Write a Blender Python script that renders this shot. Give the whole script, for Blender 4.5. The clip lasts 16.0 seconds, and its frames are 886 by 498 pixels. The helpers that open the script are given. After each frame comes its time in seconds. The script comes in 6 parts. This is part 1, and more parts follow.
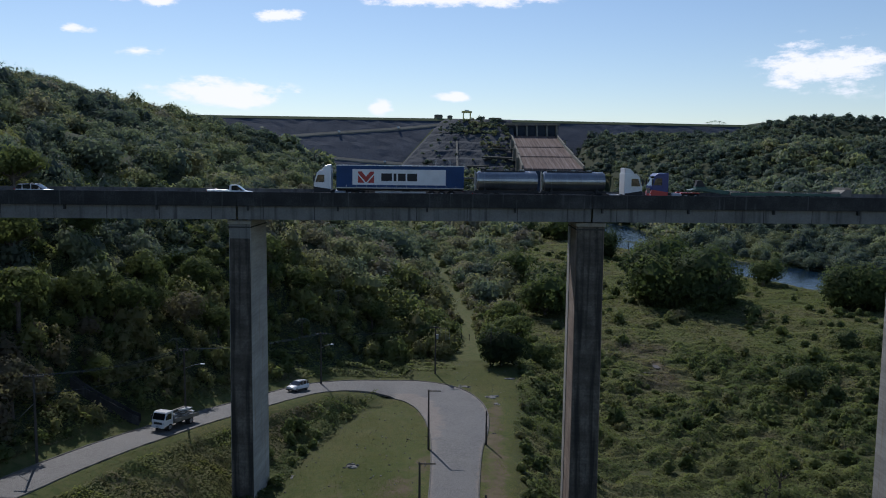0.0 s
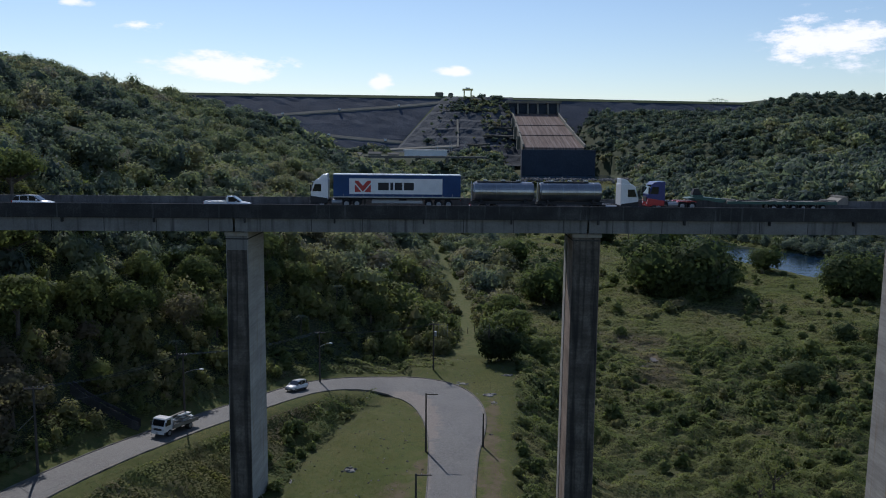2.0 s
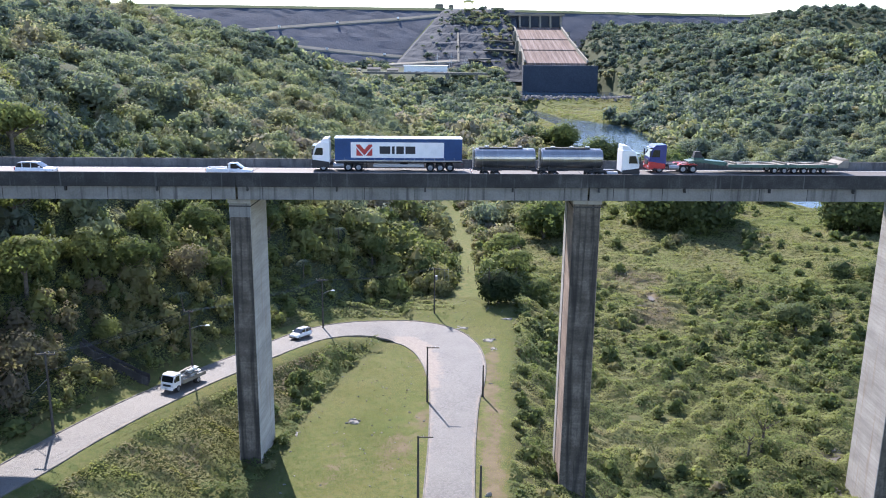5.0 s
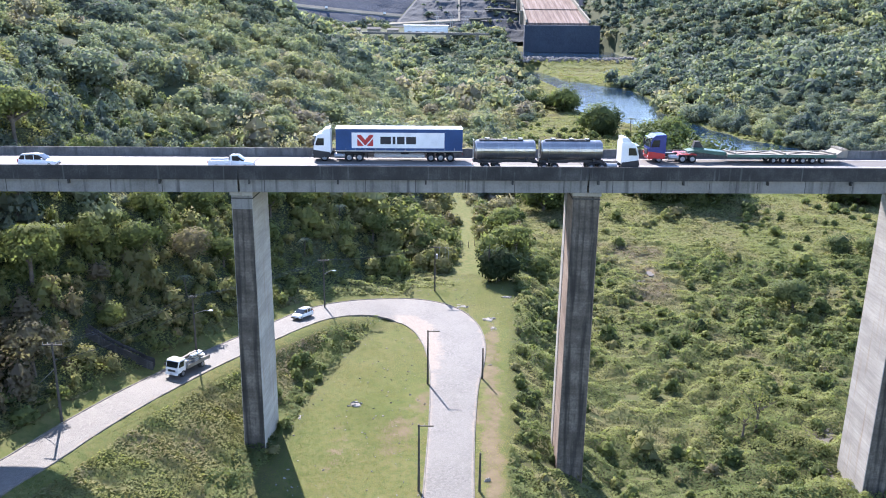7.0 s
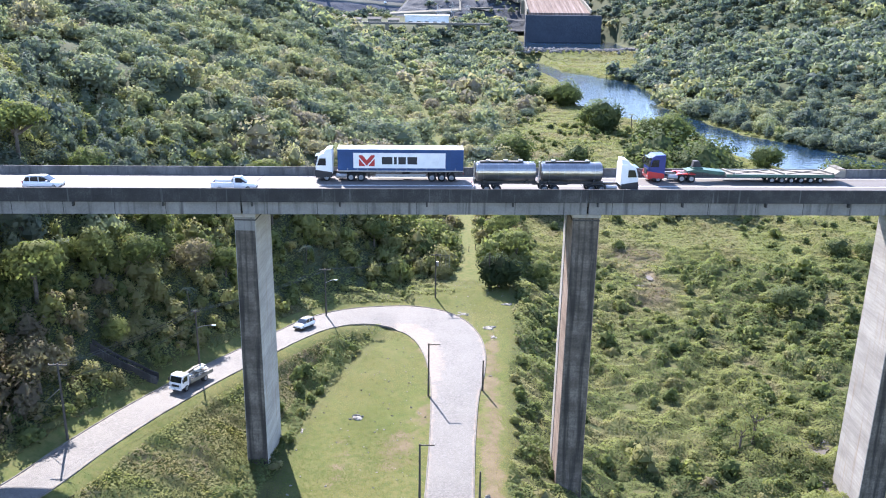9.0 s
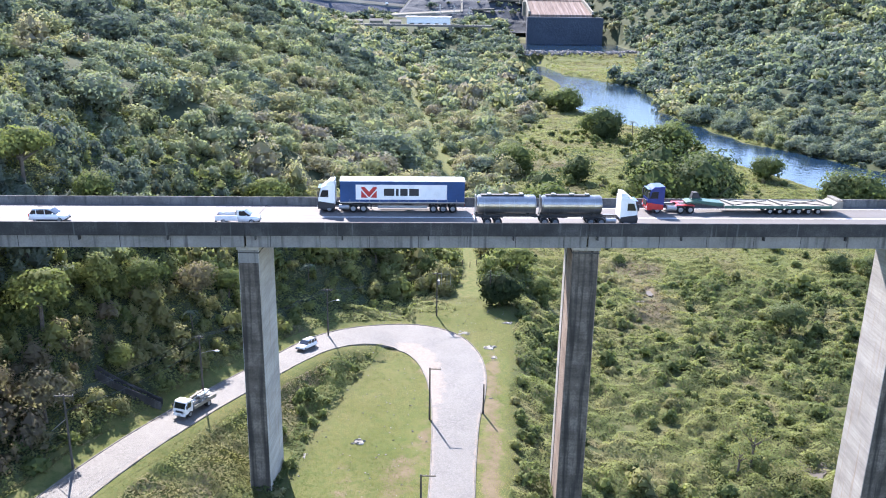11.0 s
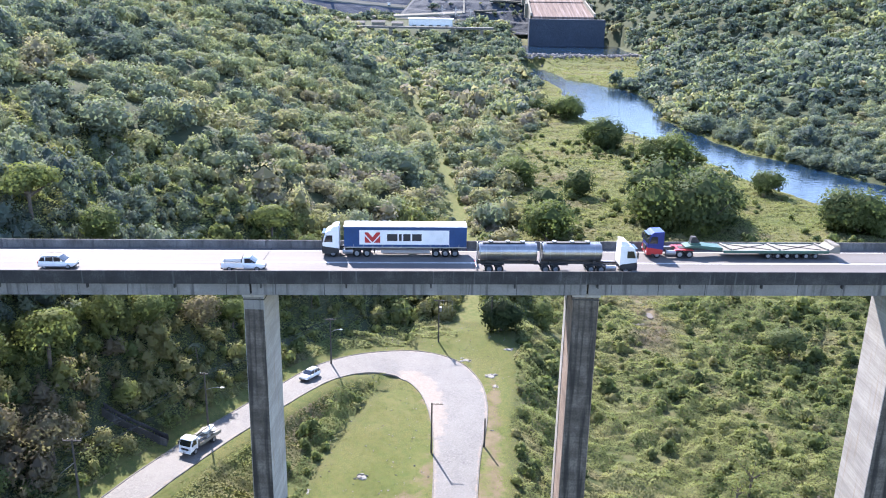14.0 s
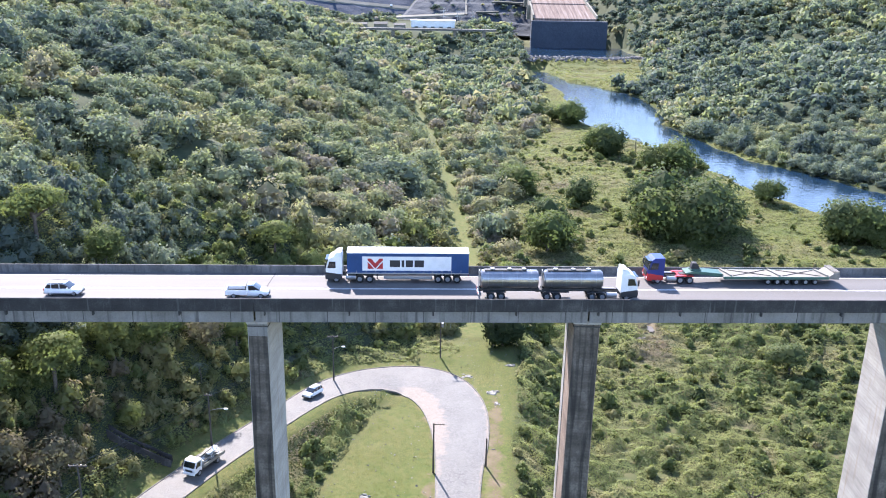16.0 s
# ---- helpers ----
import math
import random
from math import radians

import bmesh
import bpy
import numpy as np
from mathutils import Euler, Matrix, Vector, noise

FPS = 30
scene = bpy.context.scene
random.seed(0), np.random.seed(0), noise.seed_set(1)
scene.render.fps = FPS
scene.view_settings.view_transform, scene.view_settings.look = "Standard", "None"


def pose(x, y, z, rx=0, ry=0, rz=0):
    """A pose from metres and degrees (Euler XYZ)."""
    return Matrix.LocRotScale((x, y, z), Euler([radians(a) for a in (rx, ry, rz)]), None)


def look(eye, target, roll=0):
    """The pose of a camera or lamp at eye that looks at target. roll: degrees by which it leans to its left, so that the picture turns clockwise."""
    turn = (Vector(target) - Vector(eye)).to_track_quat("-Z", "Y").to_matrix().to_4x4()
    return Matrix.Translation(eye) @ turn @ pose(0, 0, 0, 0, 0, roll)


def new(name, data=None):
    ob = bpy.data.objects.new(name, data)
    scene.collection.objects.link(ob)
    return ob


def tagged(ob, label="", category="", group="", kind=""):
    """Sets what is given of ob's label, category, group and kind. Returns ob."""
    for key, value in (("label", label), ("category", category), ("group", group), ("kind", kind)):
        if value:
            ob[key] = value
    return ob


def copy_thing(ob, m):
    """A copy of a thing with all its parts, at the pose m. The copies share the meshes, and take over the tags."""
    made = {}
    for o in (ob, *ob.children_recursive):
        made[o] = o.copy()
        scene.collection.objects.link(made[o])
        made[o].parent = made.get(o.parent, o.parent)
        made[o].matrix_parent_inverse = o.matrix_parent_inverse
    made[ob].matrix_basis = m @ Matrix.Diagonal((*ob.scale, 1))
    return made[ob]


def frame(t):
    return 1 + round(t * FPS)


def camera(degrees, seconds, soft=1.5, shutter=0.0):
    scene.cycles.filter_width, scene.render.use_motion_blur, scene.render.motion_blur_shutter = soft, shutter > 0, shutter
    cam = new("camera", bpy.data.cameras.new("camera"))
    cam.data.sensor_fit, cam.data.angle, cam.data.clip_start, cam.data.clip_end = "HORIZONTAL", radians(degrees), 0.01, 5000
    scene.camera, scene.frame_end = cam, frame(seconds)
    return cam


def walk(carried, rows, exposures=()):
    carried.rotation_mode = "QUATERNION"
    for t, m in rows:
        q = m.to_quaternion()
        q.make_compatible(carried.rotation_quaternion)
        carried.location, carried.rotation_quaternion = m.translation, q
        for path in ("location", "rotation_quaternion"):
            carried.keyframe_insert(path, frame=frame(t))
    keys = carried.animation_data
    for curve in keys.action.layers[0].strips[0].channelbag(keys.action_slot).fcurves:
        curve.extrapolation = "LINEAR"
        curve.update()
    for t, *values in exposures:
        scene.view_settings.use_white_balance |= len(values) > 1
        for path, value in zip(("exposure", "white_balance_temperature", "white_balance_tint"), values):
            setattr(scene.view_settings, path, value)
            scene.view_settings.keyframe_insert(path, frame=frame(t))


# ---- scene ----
cam = camera(55.4, 16.0, soft=1.05)
METRES, EYE, TILT, LEAN, TURN = 34.0, 44.0, -5.8, -0.45, 0.0
ROWS = [
    (0.0, 0.0, 0.0, 0.0, 0.0, 0.0, -0.0),
    (0.5, 0.0023, -0.0033, 0.0308, 0.01, -0.02, 0.03),
    (1.0, 0.007, -0.0055, 0.0619, 0.03, -0.05, 0.03),
    (1.5, 0.0065, -0.0058, 0.0936, -0.02, -0.47, -0.01),
    (2.0, 0.016, -0.0083, 0.1246, 0.07, -1.67, -0.01),
    (2.5, 0.012, -0.0084, 0.1534, 0.02, -4.17, 0.0),
    (3.0, 0.0156, -0.0131, 0.1868, 0.07, -7.31, 0.0),
    (3.5, 0.0149, -0.0164, 0.2188, 0.09, -7.42, -0.01),
    (4.0, 0.0125, -0.019, 0.2533, 0.08, -7.49, -0.03),
    (6.5, 0.0096, -0.0321, 0.4067, 0.08, -8.97, -0.16),
    (7.0, 0.0096, -0.0358, 0.4377, 0.1, -10.46, -0.16),
    (7.5, 0.0096, -0.038, 0.469, 0.11, -11.17, -0.18),
    (8.0, 0.0096, -0.0396, 0.5003, 0.13, -11.22, -0.19),
    (8.5, 0.0084, -0.0407, 0.5319, 0.13, -11.3, -0.21),
    (9.0, 0.0078, -0.042, 0.5632, 0.15, -11.36, -0.24),
    (11.5, 0.006, -0.0523, 0.7241, 0.27, -11.57, -0.35),
    (12.0, 0.005, -0.0535, 0.7552, 0.29, -11.63, -0.37),
    (12.5, 0.0042, -0.055, 0.7875, 0.31, -11.66, -0.38),
    (13.0, 0.0032, -0.0563, 0.8209, 0.33, -11.7, -0.41),
    (13.5, 0.0032, -0.0583, 0.8523, 0.35, -11.74, -0.44),
    (14.0, 0.0019, -0.0588, 0.8841, 0.37, -11.79, -0.46),
    (14.5, 0.0011, -0.0597, 0.9164, 0.4, -11.82, -0.49),
    (15.0, 0.0002, -0.0608, 0.9452, 0.43, -11.87, -0.5),
    (15.5, -0.0004, -0.0617, 0.9659, 0.46, -11.9, -0.51),
    (16.0, -0.0007, -0.0623, 0.995, 0.51, -11.91, -0.53),
]
EXPOSURES = [(0.0, -0.85, 5950, 15), (1.5, -0.85, 5950, 15), (2.4, -0.68, 6000, 16), (3.0, -0.25, 6100, 17), (3.5, 0.48, 6150, 19), (4.2, 1.02, 6250, 21), (6.5, 1.52, 6250, 21), (7.5, 1.72, 6250, 21), (9.0, 1.77, 6250, 21), (16.0, 1.76, 6200, 22)]
walk(cam, [(t, pose(0, 0, EYE, TILT, LEAN, TURN) @ pose(METRES * x, METRES * y, METRES * z, 90 + pitch, roll, yaw)) for t, x, y, z, yaw, pitch, roll in ROWS], EXPOSURES)

# ------------------------------------------------------------------ light
SUN_EL, SUN_AZ = 42.0, math.atan2(-0.339, 0.941)      # azimuth from +y towards +x
sun_dir = Vector((math.sin(SUN_AZ) * math.cos(radians(SUN_EL)), math.cos(SUN_AZ) * math.cos(radians(SUN_EL)), math.sin(radians(SUN_EL))))
sun_data = bpy.data.lights.new("sun", "SUN")
sun_data.energy, sun_data.angle, sun_data.color = 5.0, radians(0.55), (1.0, 0.95, 0.86)
sun = new("sun", sun_data)
sun.matrix_world = look((0, 0, 300), Vector((0, 0, 300)) - sun_dir)


def link(nt, a, b):
    nt.links.new(a, b)


def node(nt, kind, **props):
    n = nt.nodes.new(kind)
    for key, value in props.items():
        setattr(n, key, value)
    return n


def math_node(nt, op, a, b=None, clamp=False):
    n = node(nt, "ShaderNodeMath", operation=op, use_clamp=clamp)
    for i, v in enumerate((a, b)):
        if v is None:
            continue
        if isinstance(v, (int, float)):
            n.inputs[i].default_value = v
        else:
            link(nt, v, n.inputs[i])
    return n.outputs[0]


def mix_colour(nt, fac, a, b, blend="MIX"):
    n = node(nt, "ShaderNodeMix", data_type="RGBA", blend_type=blend)
    for i, v in ((0, fac), (6, a), (7, b)):
        if isinstance(v, (int, float)):
            n.inputs[i].default_value = v
        elif isinstance(v, tuple):
            n.inputs[i].default_value = (*v, 1) if len(v) == 3 else v
        else:
            link(nt, v, n.inputs[i])
    return n.outputs[2]


# azimuth and elevation in degrees, half width and half height in degrees, strength of each cloud
CLOUDS = [(-14.4, 4.4, 6.0, 1.3, 1.0), (-18.3, 10.3, 1.5, 0.9, 1.0), (-21.0, 10.3, 1.8, 0.7, 0.8), (-10.8, 9.4, 2.2, 0.6, 0.8),
          (-19.7, 6.8, 2.2, 0.6, 0.8), (-23.3, 8.0, 1.5, 0.4, 0.7), (-27.4, 10.6, 3.0, 0.8, 0.8), (-4.2, 3.6, 1.1, 0.8, 0.9),
          (0.5, 4.4, 1.9, 0.5, 0.8), (0.2, 10.9, 8.5, 1.0, 1.1), (24.4, 6.1, 5.5, 2.4, 0.72)]


def build_world():
    world = bpy.data.worlds.new("sky")
    scene.world = world
    world.use_nodes = True
    nt = world.node_tree
    nt.nodes.clear()
    sky = node(nt, "ShaderNodeTexSky", sky_type="NISHITA", sun_disc=False, sun_elevation=radians(SUN_EL), sun_rotation=SUN_AZ,
               air_density=1.0, dust_density=0.12, ozone_density=2.0)
    place = node(nt, "ShaderNodeTexCoord")
    wobble = node(nt, "ShaderNodeTexNoise")
    wobble.inputs["Scale"].default_value, wobble.inputs["Detail"].default_value, wobble.inputs["Roughness"].default_value = 19.0, 8.0, 0.66
    stretch = node(nt, "ShaderNodeMapping")
    stretch.inputs["Scale"].default_value = (1, 1, 2.6)
    link(nt, place.outputs["Generated"], stretch.inputs[0])
    link(nt, stretch.outputs[0], wobble.inputs["Vector"])
    total = None
    for az, el, wide, high, strength in CLOUDS:
        a, e = radians(az), radians(el)
        shift = node(nt, "ShaderNodeMapping", vector_type="TEXTURE")
        shift.inputs["Location"].default_value = (math.sin(a) * math.cos(e), math.cos(a) * math.cos(e), math.sin(e))
        shift.inputs["Rotation"].default_value = (e, 0, -a)
        shift.inputs["Scale"].default_value = (radians(wide), 0.6, radians(high))
        link(nt, place.outputs["Generated"], shift.inputs[0])
        size = node(nt, "ShaderNodeVectorMath", operation="LENGTH")
        link(nt, shift.outputs[0], size.inputs[0])
        bell = math_node(nt, "MULTIPLY", math_node(nt, "SUBTRACT", 1.0, size.outputs["Value"], True), strength)
        total = bell if total is None else math_node(nt, "MAXIMUM", total, bell)
    cover = math_node(nt, "ADD", math_node(nt, "MULTIPLY", total, 1.1), math_node(nt, "MULTIPLY", math_node(nt, "SUBTRACT", wobble.outputs[0], 0.53), 2.3))
    sharp = node(nt, "ShaderNodeMapRange", interpolation_type="SMOOTHSTEP")
    sharp.inputs["From Min"].default_value, sharp.inputs["From Max"].default_value = 0.14, 0.58
    link(nt, cover, sharp.inputs["Value"])
    gate = math_node(nt, "MULTIPLY", sharp.outputs[0], math_node(nt, "MULTIPLY", total, 5.0, True))
    tone = mix_colour(nt, gate, sky.outputs[0], (11.0, 11.0, 11.1))
    back = node(nt, "ShaderNodeBackground")
    back.inputs["Strength"].default_value = 0.16
    link(nt, tone, back.inputs["Color"])
    out = node(nt, "ShaderNodeOutputWorld")
    link(nt, back.outputs[0], out.inputs["Surface"])


build_world()


# ------------------------------------------------------------------ materials
def surface(name, tones, scale=1.0, fine=12.0, rough=0.85, bump=0.3, metal=0.0, stretch=(1, 1, 1), bump_size=0.05, streak=None, specular=0.4, lifts=None):
    """A worn surface: three tones blended by a coarse and a fine noise; streak: colour and amount of runs down the upright faces."""
    m = bpy.data.materials.new(name)
    m.use_nodes = True
    nt = m.node_tree
    bsdf = nt.nodes["Principled BSDF"]
    place = node(nt, "ShaderNodeTexCoord")
    mapping = node(nt, "ShaderNodeMapping")
    mapping.inputs["Scale"].default_value = stretch
    link(nt, place.outputs["Object"], mapping.inputs[0])
    coarse, grain = node(nt, "ShaderNodeTexNoise"), node(nt, "ShaderNodeTexNoise")
    for n, s, d in ((coarse, scale, 5.0), (grain, fine, 4.0)):
        n.inputs["Scale"].default_value, n.inputs["Detail"].default_value, n.inputs["Roughness"].default_value = s, d, 0.6
        link(nt, mapping.outputs[0], n.inputs["Vector"])
    ramp = node(nt, "ShaderNodeValToRGB")
    ramp.color_ramp.elements[0].position, ramp.color_ramp.elements[0].color = 0.32, (*tones[0], 1)
    ramp.color_ramp.elements[1].position, ramp.color_ramp.elements[1].color = 0.68, (*tones[2], 1)
    ramp.color_ramp.elements.new(0.5).color = (*tones[1], 1)
    blend = math_node(nt, "ADD", math_node(nt, "MULTIPLY", coarse.outputs[0], 0.65), math_node(nt, "MULTIPLY", grain.outputs[0], 0.35))
    link(nt, blend, ramp.inputs[0])
    colour = ramp.outputs[0]
    if streak:
        runs = node(nt, "ShaderNodeTexNoise")
        runs.inputs["Scale"].default_value, runs.inputs["Detail"].default_value = 1.0, 5.0
        squash = node(nt, "ShaderNodeMapping")
        squash.inputs["Scale"].default_value = (1.6, 1.6, 0.09)
        link(nt, place.outputs["Object"], squash.inputs[0])
        link(nt, squash.outputs[0], runs.inputs["Vector"])
        fade = node(nt, "ShaderNodeMapRange")
        fade.inputs["From Min"].default_value, fade.inputs["From Max"].default_value = streak[2], streak[3]
        fade.inputs["To Max"].default_value = streak[1]
        link(nt, runs.outputs[0], fade.inputs["Value"])
        colour = mix_colour(nt, fade.outputs[0], colour, streak[0])
    if lifts:
        # each pour of concrete has its own tone, and boards have left fine level lines
        flat = node(nt, "ShaderNodeMapping")
        flat.inputs["Scale"].default_value = (0.05, 0.05, 1.0 / lifts)
        link(nt, place.outputs["Object"], flat.inputs[0])
        for scale, detail, amount in ((1.0, 0.0, 0.08), (7.0, 2.0, 0.1)):
            pours = node(nt, "ShaderNodeTexNoise")
            pours.inputs["Scale"].default_value, pours.inputs["Detail"].default_value = scale, detail
            link(nt, flat.outputs[0], pours.inputs["Vector"])
            level = node(nt, "ShaderNodeMapRange")
            level.inputs["From Min"].default_value, level.inputs["From Max"].default_value = 0.35, 0.65
            level.inputs["To Min"].default_value, level.inputs["To Max"].default_value = 1 - amount, 1 + amount
            link(nt, pours.outputs[0], level.inputs["Value"])
            tinted = node(nt, "ShaderNodeVectorMath", operation="SCALE")
            link(nt, colour, tinted.inputs[0])
            link(nt, level.outputs[0], tinted.inputs["Scale"])
            colour = tinted.outputs[0]
    link(nt, colour, bsdf.inputs["Base Color"])
    bsdf.inputs["Roughness"].default_value, bsdf.inputs["Metallic"].default_value = rough, metal
    bsdf.inputs["Specular IOR Level"].default_value = specular
    if bump:
        relief = node(nt, "ShaderNodeBump")
        relief.inputs["Strength"].default_value, relief.inputs["Distance"].default_value = bump, bump_size
        link(nt, grain.outputs[0], relief.inputs["Height"])
        link(nt, relief.outputs[0], bsdf.inputs["Normal"])
    return m


def plain(name, colour, rough=0.5, metal=0.0, specular=0.5):
    m = surface(name, [tuple(c * k for c in colour) for k in (0.86, 1.0, 1.1)], 0.8, 9.0, rough, 0.05, metal, specular=specular)
    return m


def leafage(name, tones, glow=0.35):
    """Leaves: colour by each plant's tint attribute and by the leaf, light shining through."""
    m = bpy.data.materials.new(name)
    m.use_nodes = True
    nt = m.node_tree
    nt.nodes.clear()
    tint = node(nt, "ShaderNodeAttribute", attribute_name="tint")
    geo = node(nt, "ShaderNodeNewGeometry")
    wander = math_node(nt, "ADD", tint.outputs["Fac"], math_node(nt, "MULTIPLY", math_node(nt, "SUBTRACT", geo.outputs["Random Per Island"], 0.5), 0.11), True)
    ramp = node(nt, "ShaderNodeValToRGB")
    ramp.color_ramp.elements[0].color, ramp.color_ramp.elements[1].color = (*tones[0], 1), (*tones[-1], 1)
    for i, c in enumerate(tones[1:-1], 1):
        ramp.color_ramp.elements.new(i / (len(tones) - 1)).color = (*c, 1)
    link(nt, wander, ramp.inputs[0])
    bsdf = node(nt, "ShaderNodeBsdfPrincipled")
    bsdf.inputs["Roughness"].default_value, bsdf.inputs["Specular IOR Level"].default_value = 0.75, 0.08
    thin = node(nt, "ShaderNodeBsdfTranslucent")
    both = node(nt, "ShaderNodeMixShader")
    both.inputs[0].default_value = glow
    warm = mix_colour(nt, 1.0, ramp.outputs[0], (1.3, 1.4, 0.95), "MULTIPLY")
    link(nt, ramp.outputs[0], bsdf.inputs["Base Color"])
    link(nt, warm, thin.inputs["Color"])
    link(nt, bsdf.outputs[0], both.inputs[1])
    link(nt, thin.outputs[0], both.inputs[2])
    out = node(nt, "ShaderNodeOutputMaterial")
    link(nt, both.outputs[0], out.inputs["Surface"])
    return m


def cobble_material():
    """Worn grey setts in rows, patched and dusty, with sand drifted over them where the weight says so."""
    m = bpy.data.materials.new("cobbled_road")
    m.use_nodes = True
    nt = m.node_tree
    bsdf = nt.nodes["Principled BSDF"]
    place = node(nt, "ShaderNodeTexCoord")

    def noisy(scale, lo, hi, detail=4.0):
        n = node(nt, "ShaderNodeTexNoise")
        n.inputs["Scale"].default_value, n.inputs["Detail"].default_value, n.inputs["Roughness"].default_value = scale, detail, 0.6
        link(nt, place.outputs["Object"], n.inputs["Vector"])
        r = node(nt, "ShaderNodeMapRange")
        r.inputs["From Min"].default_value, r.inputs["From Max"].default_value = lo, hi
        link(nt, n.outputs[0], r.inputs["Value"])
        return r.outputs[0]
    setts = node(nt, "ShaderNodeTexVoronoi")
    setts.inputs["Scale"].default_value = 4.5
    link(nt, place.outputs["Object"], setts.inputs["Vector"])
    gap = node(nt, "ShaderNodeTexVoronoi", feature="DISTANCE_TO_EDGE")
    gap.inputs["Scale"].default_value = 4.5
    link(nt, place.outputs["Object"], gap.inputs["Vector"])
    tone = node(nt, "ShaderNodeSeparateColor")
    link(nt, setts.outputs["Color"], tone.inputs[0])
    c = mix_colour(nt, tone.outputs[0], (0.078, 0.077, 0.073), (0.138, 0.135, 0.127))
    c = mix_colour(nt, math_node(nt, "MULTIPLY", noisy(0.16, 0.4, 0.62), 0.6), c, (0.148, 0.144, 0.133))
    c = mix_colour(nt, math_node(nt, "MULTIPLY", noisy(0.9, 0.45, 0.7), 0.45), c, (0.12, 0.116, 0.107))
    joint = math_node(nt, "SUBTRACT", 1.0, math_node(nt, "MULTIPLY", gap.outputs["Distance"], 14.0, True))
    c = mix_colour(nt, math_node(nt, "MULTIPLY", joint, 0.6), c, (0.07, 0.064, 0.052))
    sand = node(nt, "ShaderNodeAttribute", attribute_name="sand")
    ragged = math_node(nt, "ADD", sand.outputs["Fac"], math_node(nt, "MULTIPLY", math_node(nt, "SUBTRACT", noisy(0.7, 0.2, 0.8, 6.0), 0.5), 0.6))
    drift = node(nt, "ShaderNodeMapRange", interpolation_type="SMOOTHSTEP")
    drift.inputs["From Min"].default_value, drift.inputs["From Max"].default_value = 0.3, 0.6
    link(nt, ragged, drift.inputs["Value"])
    c = mix_colour(nt, math_node(nt, "MULTIPLY", drift.outputs[0], 0.85), c, mix_colour(nt, noisy(2.0, 0.3, 0.7), (0.155, 0.125, 0.098), (0.205, 0.172, 0.142)))
    link(nt, c, bsdf.inputs["Base Color"])
    bsdf.inputs["Roughness"].default_value, bsdf.inputs["Specular IOR Level"].default_value = 0.68, 0.42
    relief = node(nt, "ShaderNodeBump")
    relief.inputs["Strength"].default_value, relief.inputs["Distance"].default_value = 0.7, 0.04
    link(nt, math_node(nt, "MULTIPLY", gap.outputs["Distance"], 5.0, True), relief.inputs["Height"])
    link(nt, relief.outputs[0], bsdf.inputs["Normal"])
    return m


# leaf greens turned paler and bluer: the hills' haze is painted into them
HAZED_GREENS = [(0.078, 0.104, 0.096), (0.126, 0.158, 0.132), (0.184, 0.214, 0.156), (0.232, 0.252, 0.142), (0.262, 0.25, 0.154), (0.255, 0.225, 0.19)]
M_HAZED_LEAF = leafage("hazed_tree_leaves", HAZED_GREENS, 0.45)
M_SCRUB = leafage("scrub_leaves", [(0.05, 0.07, 0.032), (0.095, 0.122, 0.05), (0.14, 0.168, 0.066), (0.19, 0.208, 0.082), (0.2, 0.188, 0.1), (0.16, 0.135, 0.1)], 0.45)
M_DARK_LEAF = leafage("dark_tree_leaves", [(0.030, 0.046, 0.024), (0.052, 0.074, 0.036), (0.085, 0.11, 0.052), (0.125, 0.148, 0.07)], 0.4)
M_GRASS = leafage("grass_blades", [(0.058, 0.080, 0.022), (0.088, 0.112, 0.03), (0.122, 0.135, 0.04), (0.155, 0.15, 0.056), (0.21, 0.18, 0.085), (0.23, 0.19, 0.11)], 0.4)
M_BARK = surface("bark", [(0.05, 0.04, 0.03), (0.10, 0.085, 0.07), (0.16, 0.14, 0.12)], 2.0, 20.0, 0.9, 0.6)
M_CONCRETE = surface("bridge_concrete", [(0.122, 0.119, 0.111), (0.188, 0.184, 0.173), (0.25, 0.245, 0.232)], 0.25, 5.0, 0.85, 0.25, streak=((0.045, 0.045, 0.045), 0.75, 0.53, 0.72))
M_PIER = surface("pier_concrete", [(0.275, 0.262, 0.238), (0.345, 0.33, 0.303), (0.41, 0.394, 0.365)], 0.2, 4.0, 0.85, 0.25, streak=((0.25, 0.165, 0.10), 0.6, 0.55, 0.75), lifts=1.4)
M_PIER_BROWN = surface("rusty_pier_concrete", [(0.19, 0.14, 0.105), (0.27, 0.205, 0.16), (0.36, 0.29, 0.24)], 0.3, 4.0, 0.85, 0.25, streak=((0.10, 0.065, 0.045), 0.7, 0.5, 0.7), lifts=1.4)
# darker, streaked concrete for the column faces towards -y
M_PIER_FRONT = surface("pier_front_concrete", [(0.06, 0.052, 0.042), (0.108, 0.094, 0.077), (0.2, 0.175, 0.144)], 0.45, 4.0, 0.9, 0.25, streak=((0.024, 0.022, 0.02), 0.85, 0.47, 0.64), lifts=2.2)
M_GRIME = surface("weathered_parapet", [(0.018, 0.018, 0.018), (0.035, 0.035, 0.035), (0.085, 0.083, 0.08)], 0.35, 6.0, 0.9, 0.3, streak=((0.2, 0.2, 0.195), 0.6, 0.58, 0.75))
M_ASPHALT = surface("deck_asphalt", [(0.09, 0.084, 0.077), (0.114, 0.107, 0.099), (0.14, 0.132, 0.123)], 0.12, 18.0, 0.75, 0.2, stretch=(0.15, 2.0, 1), specular=0.35)
M_COBBLE = cobble_material()
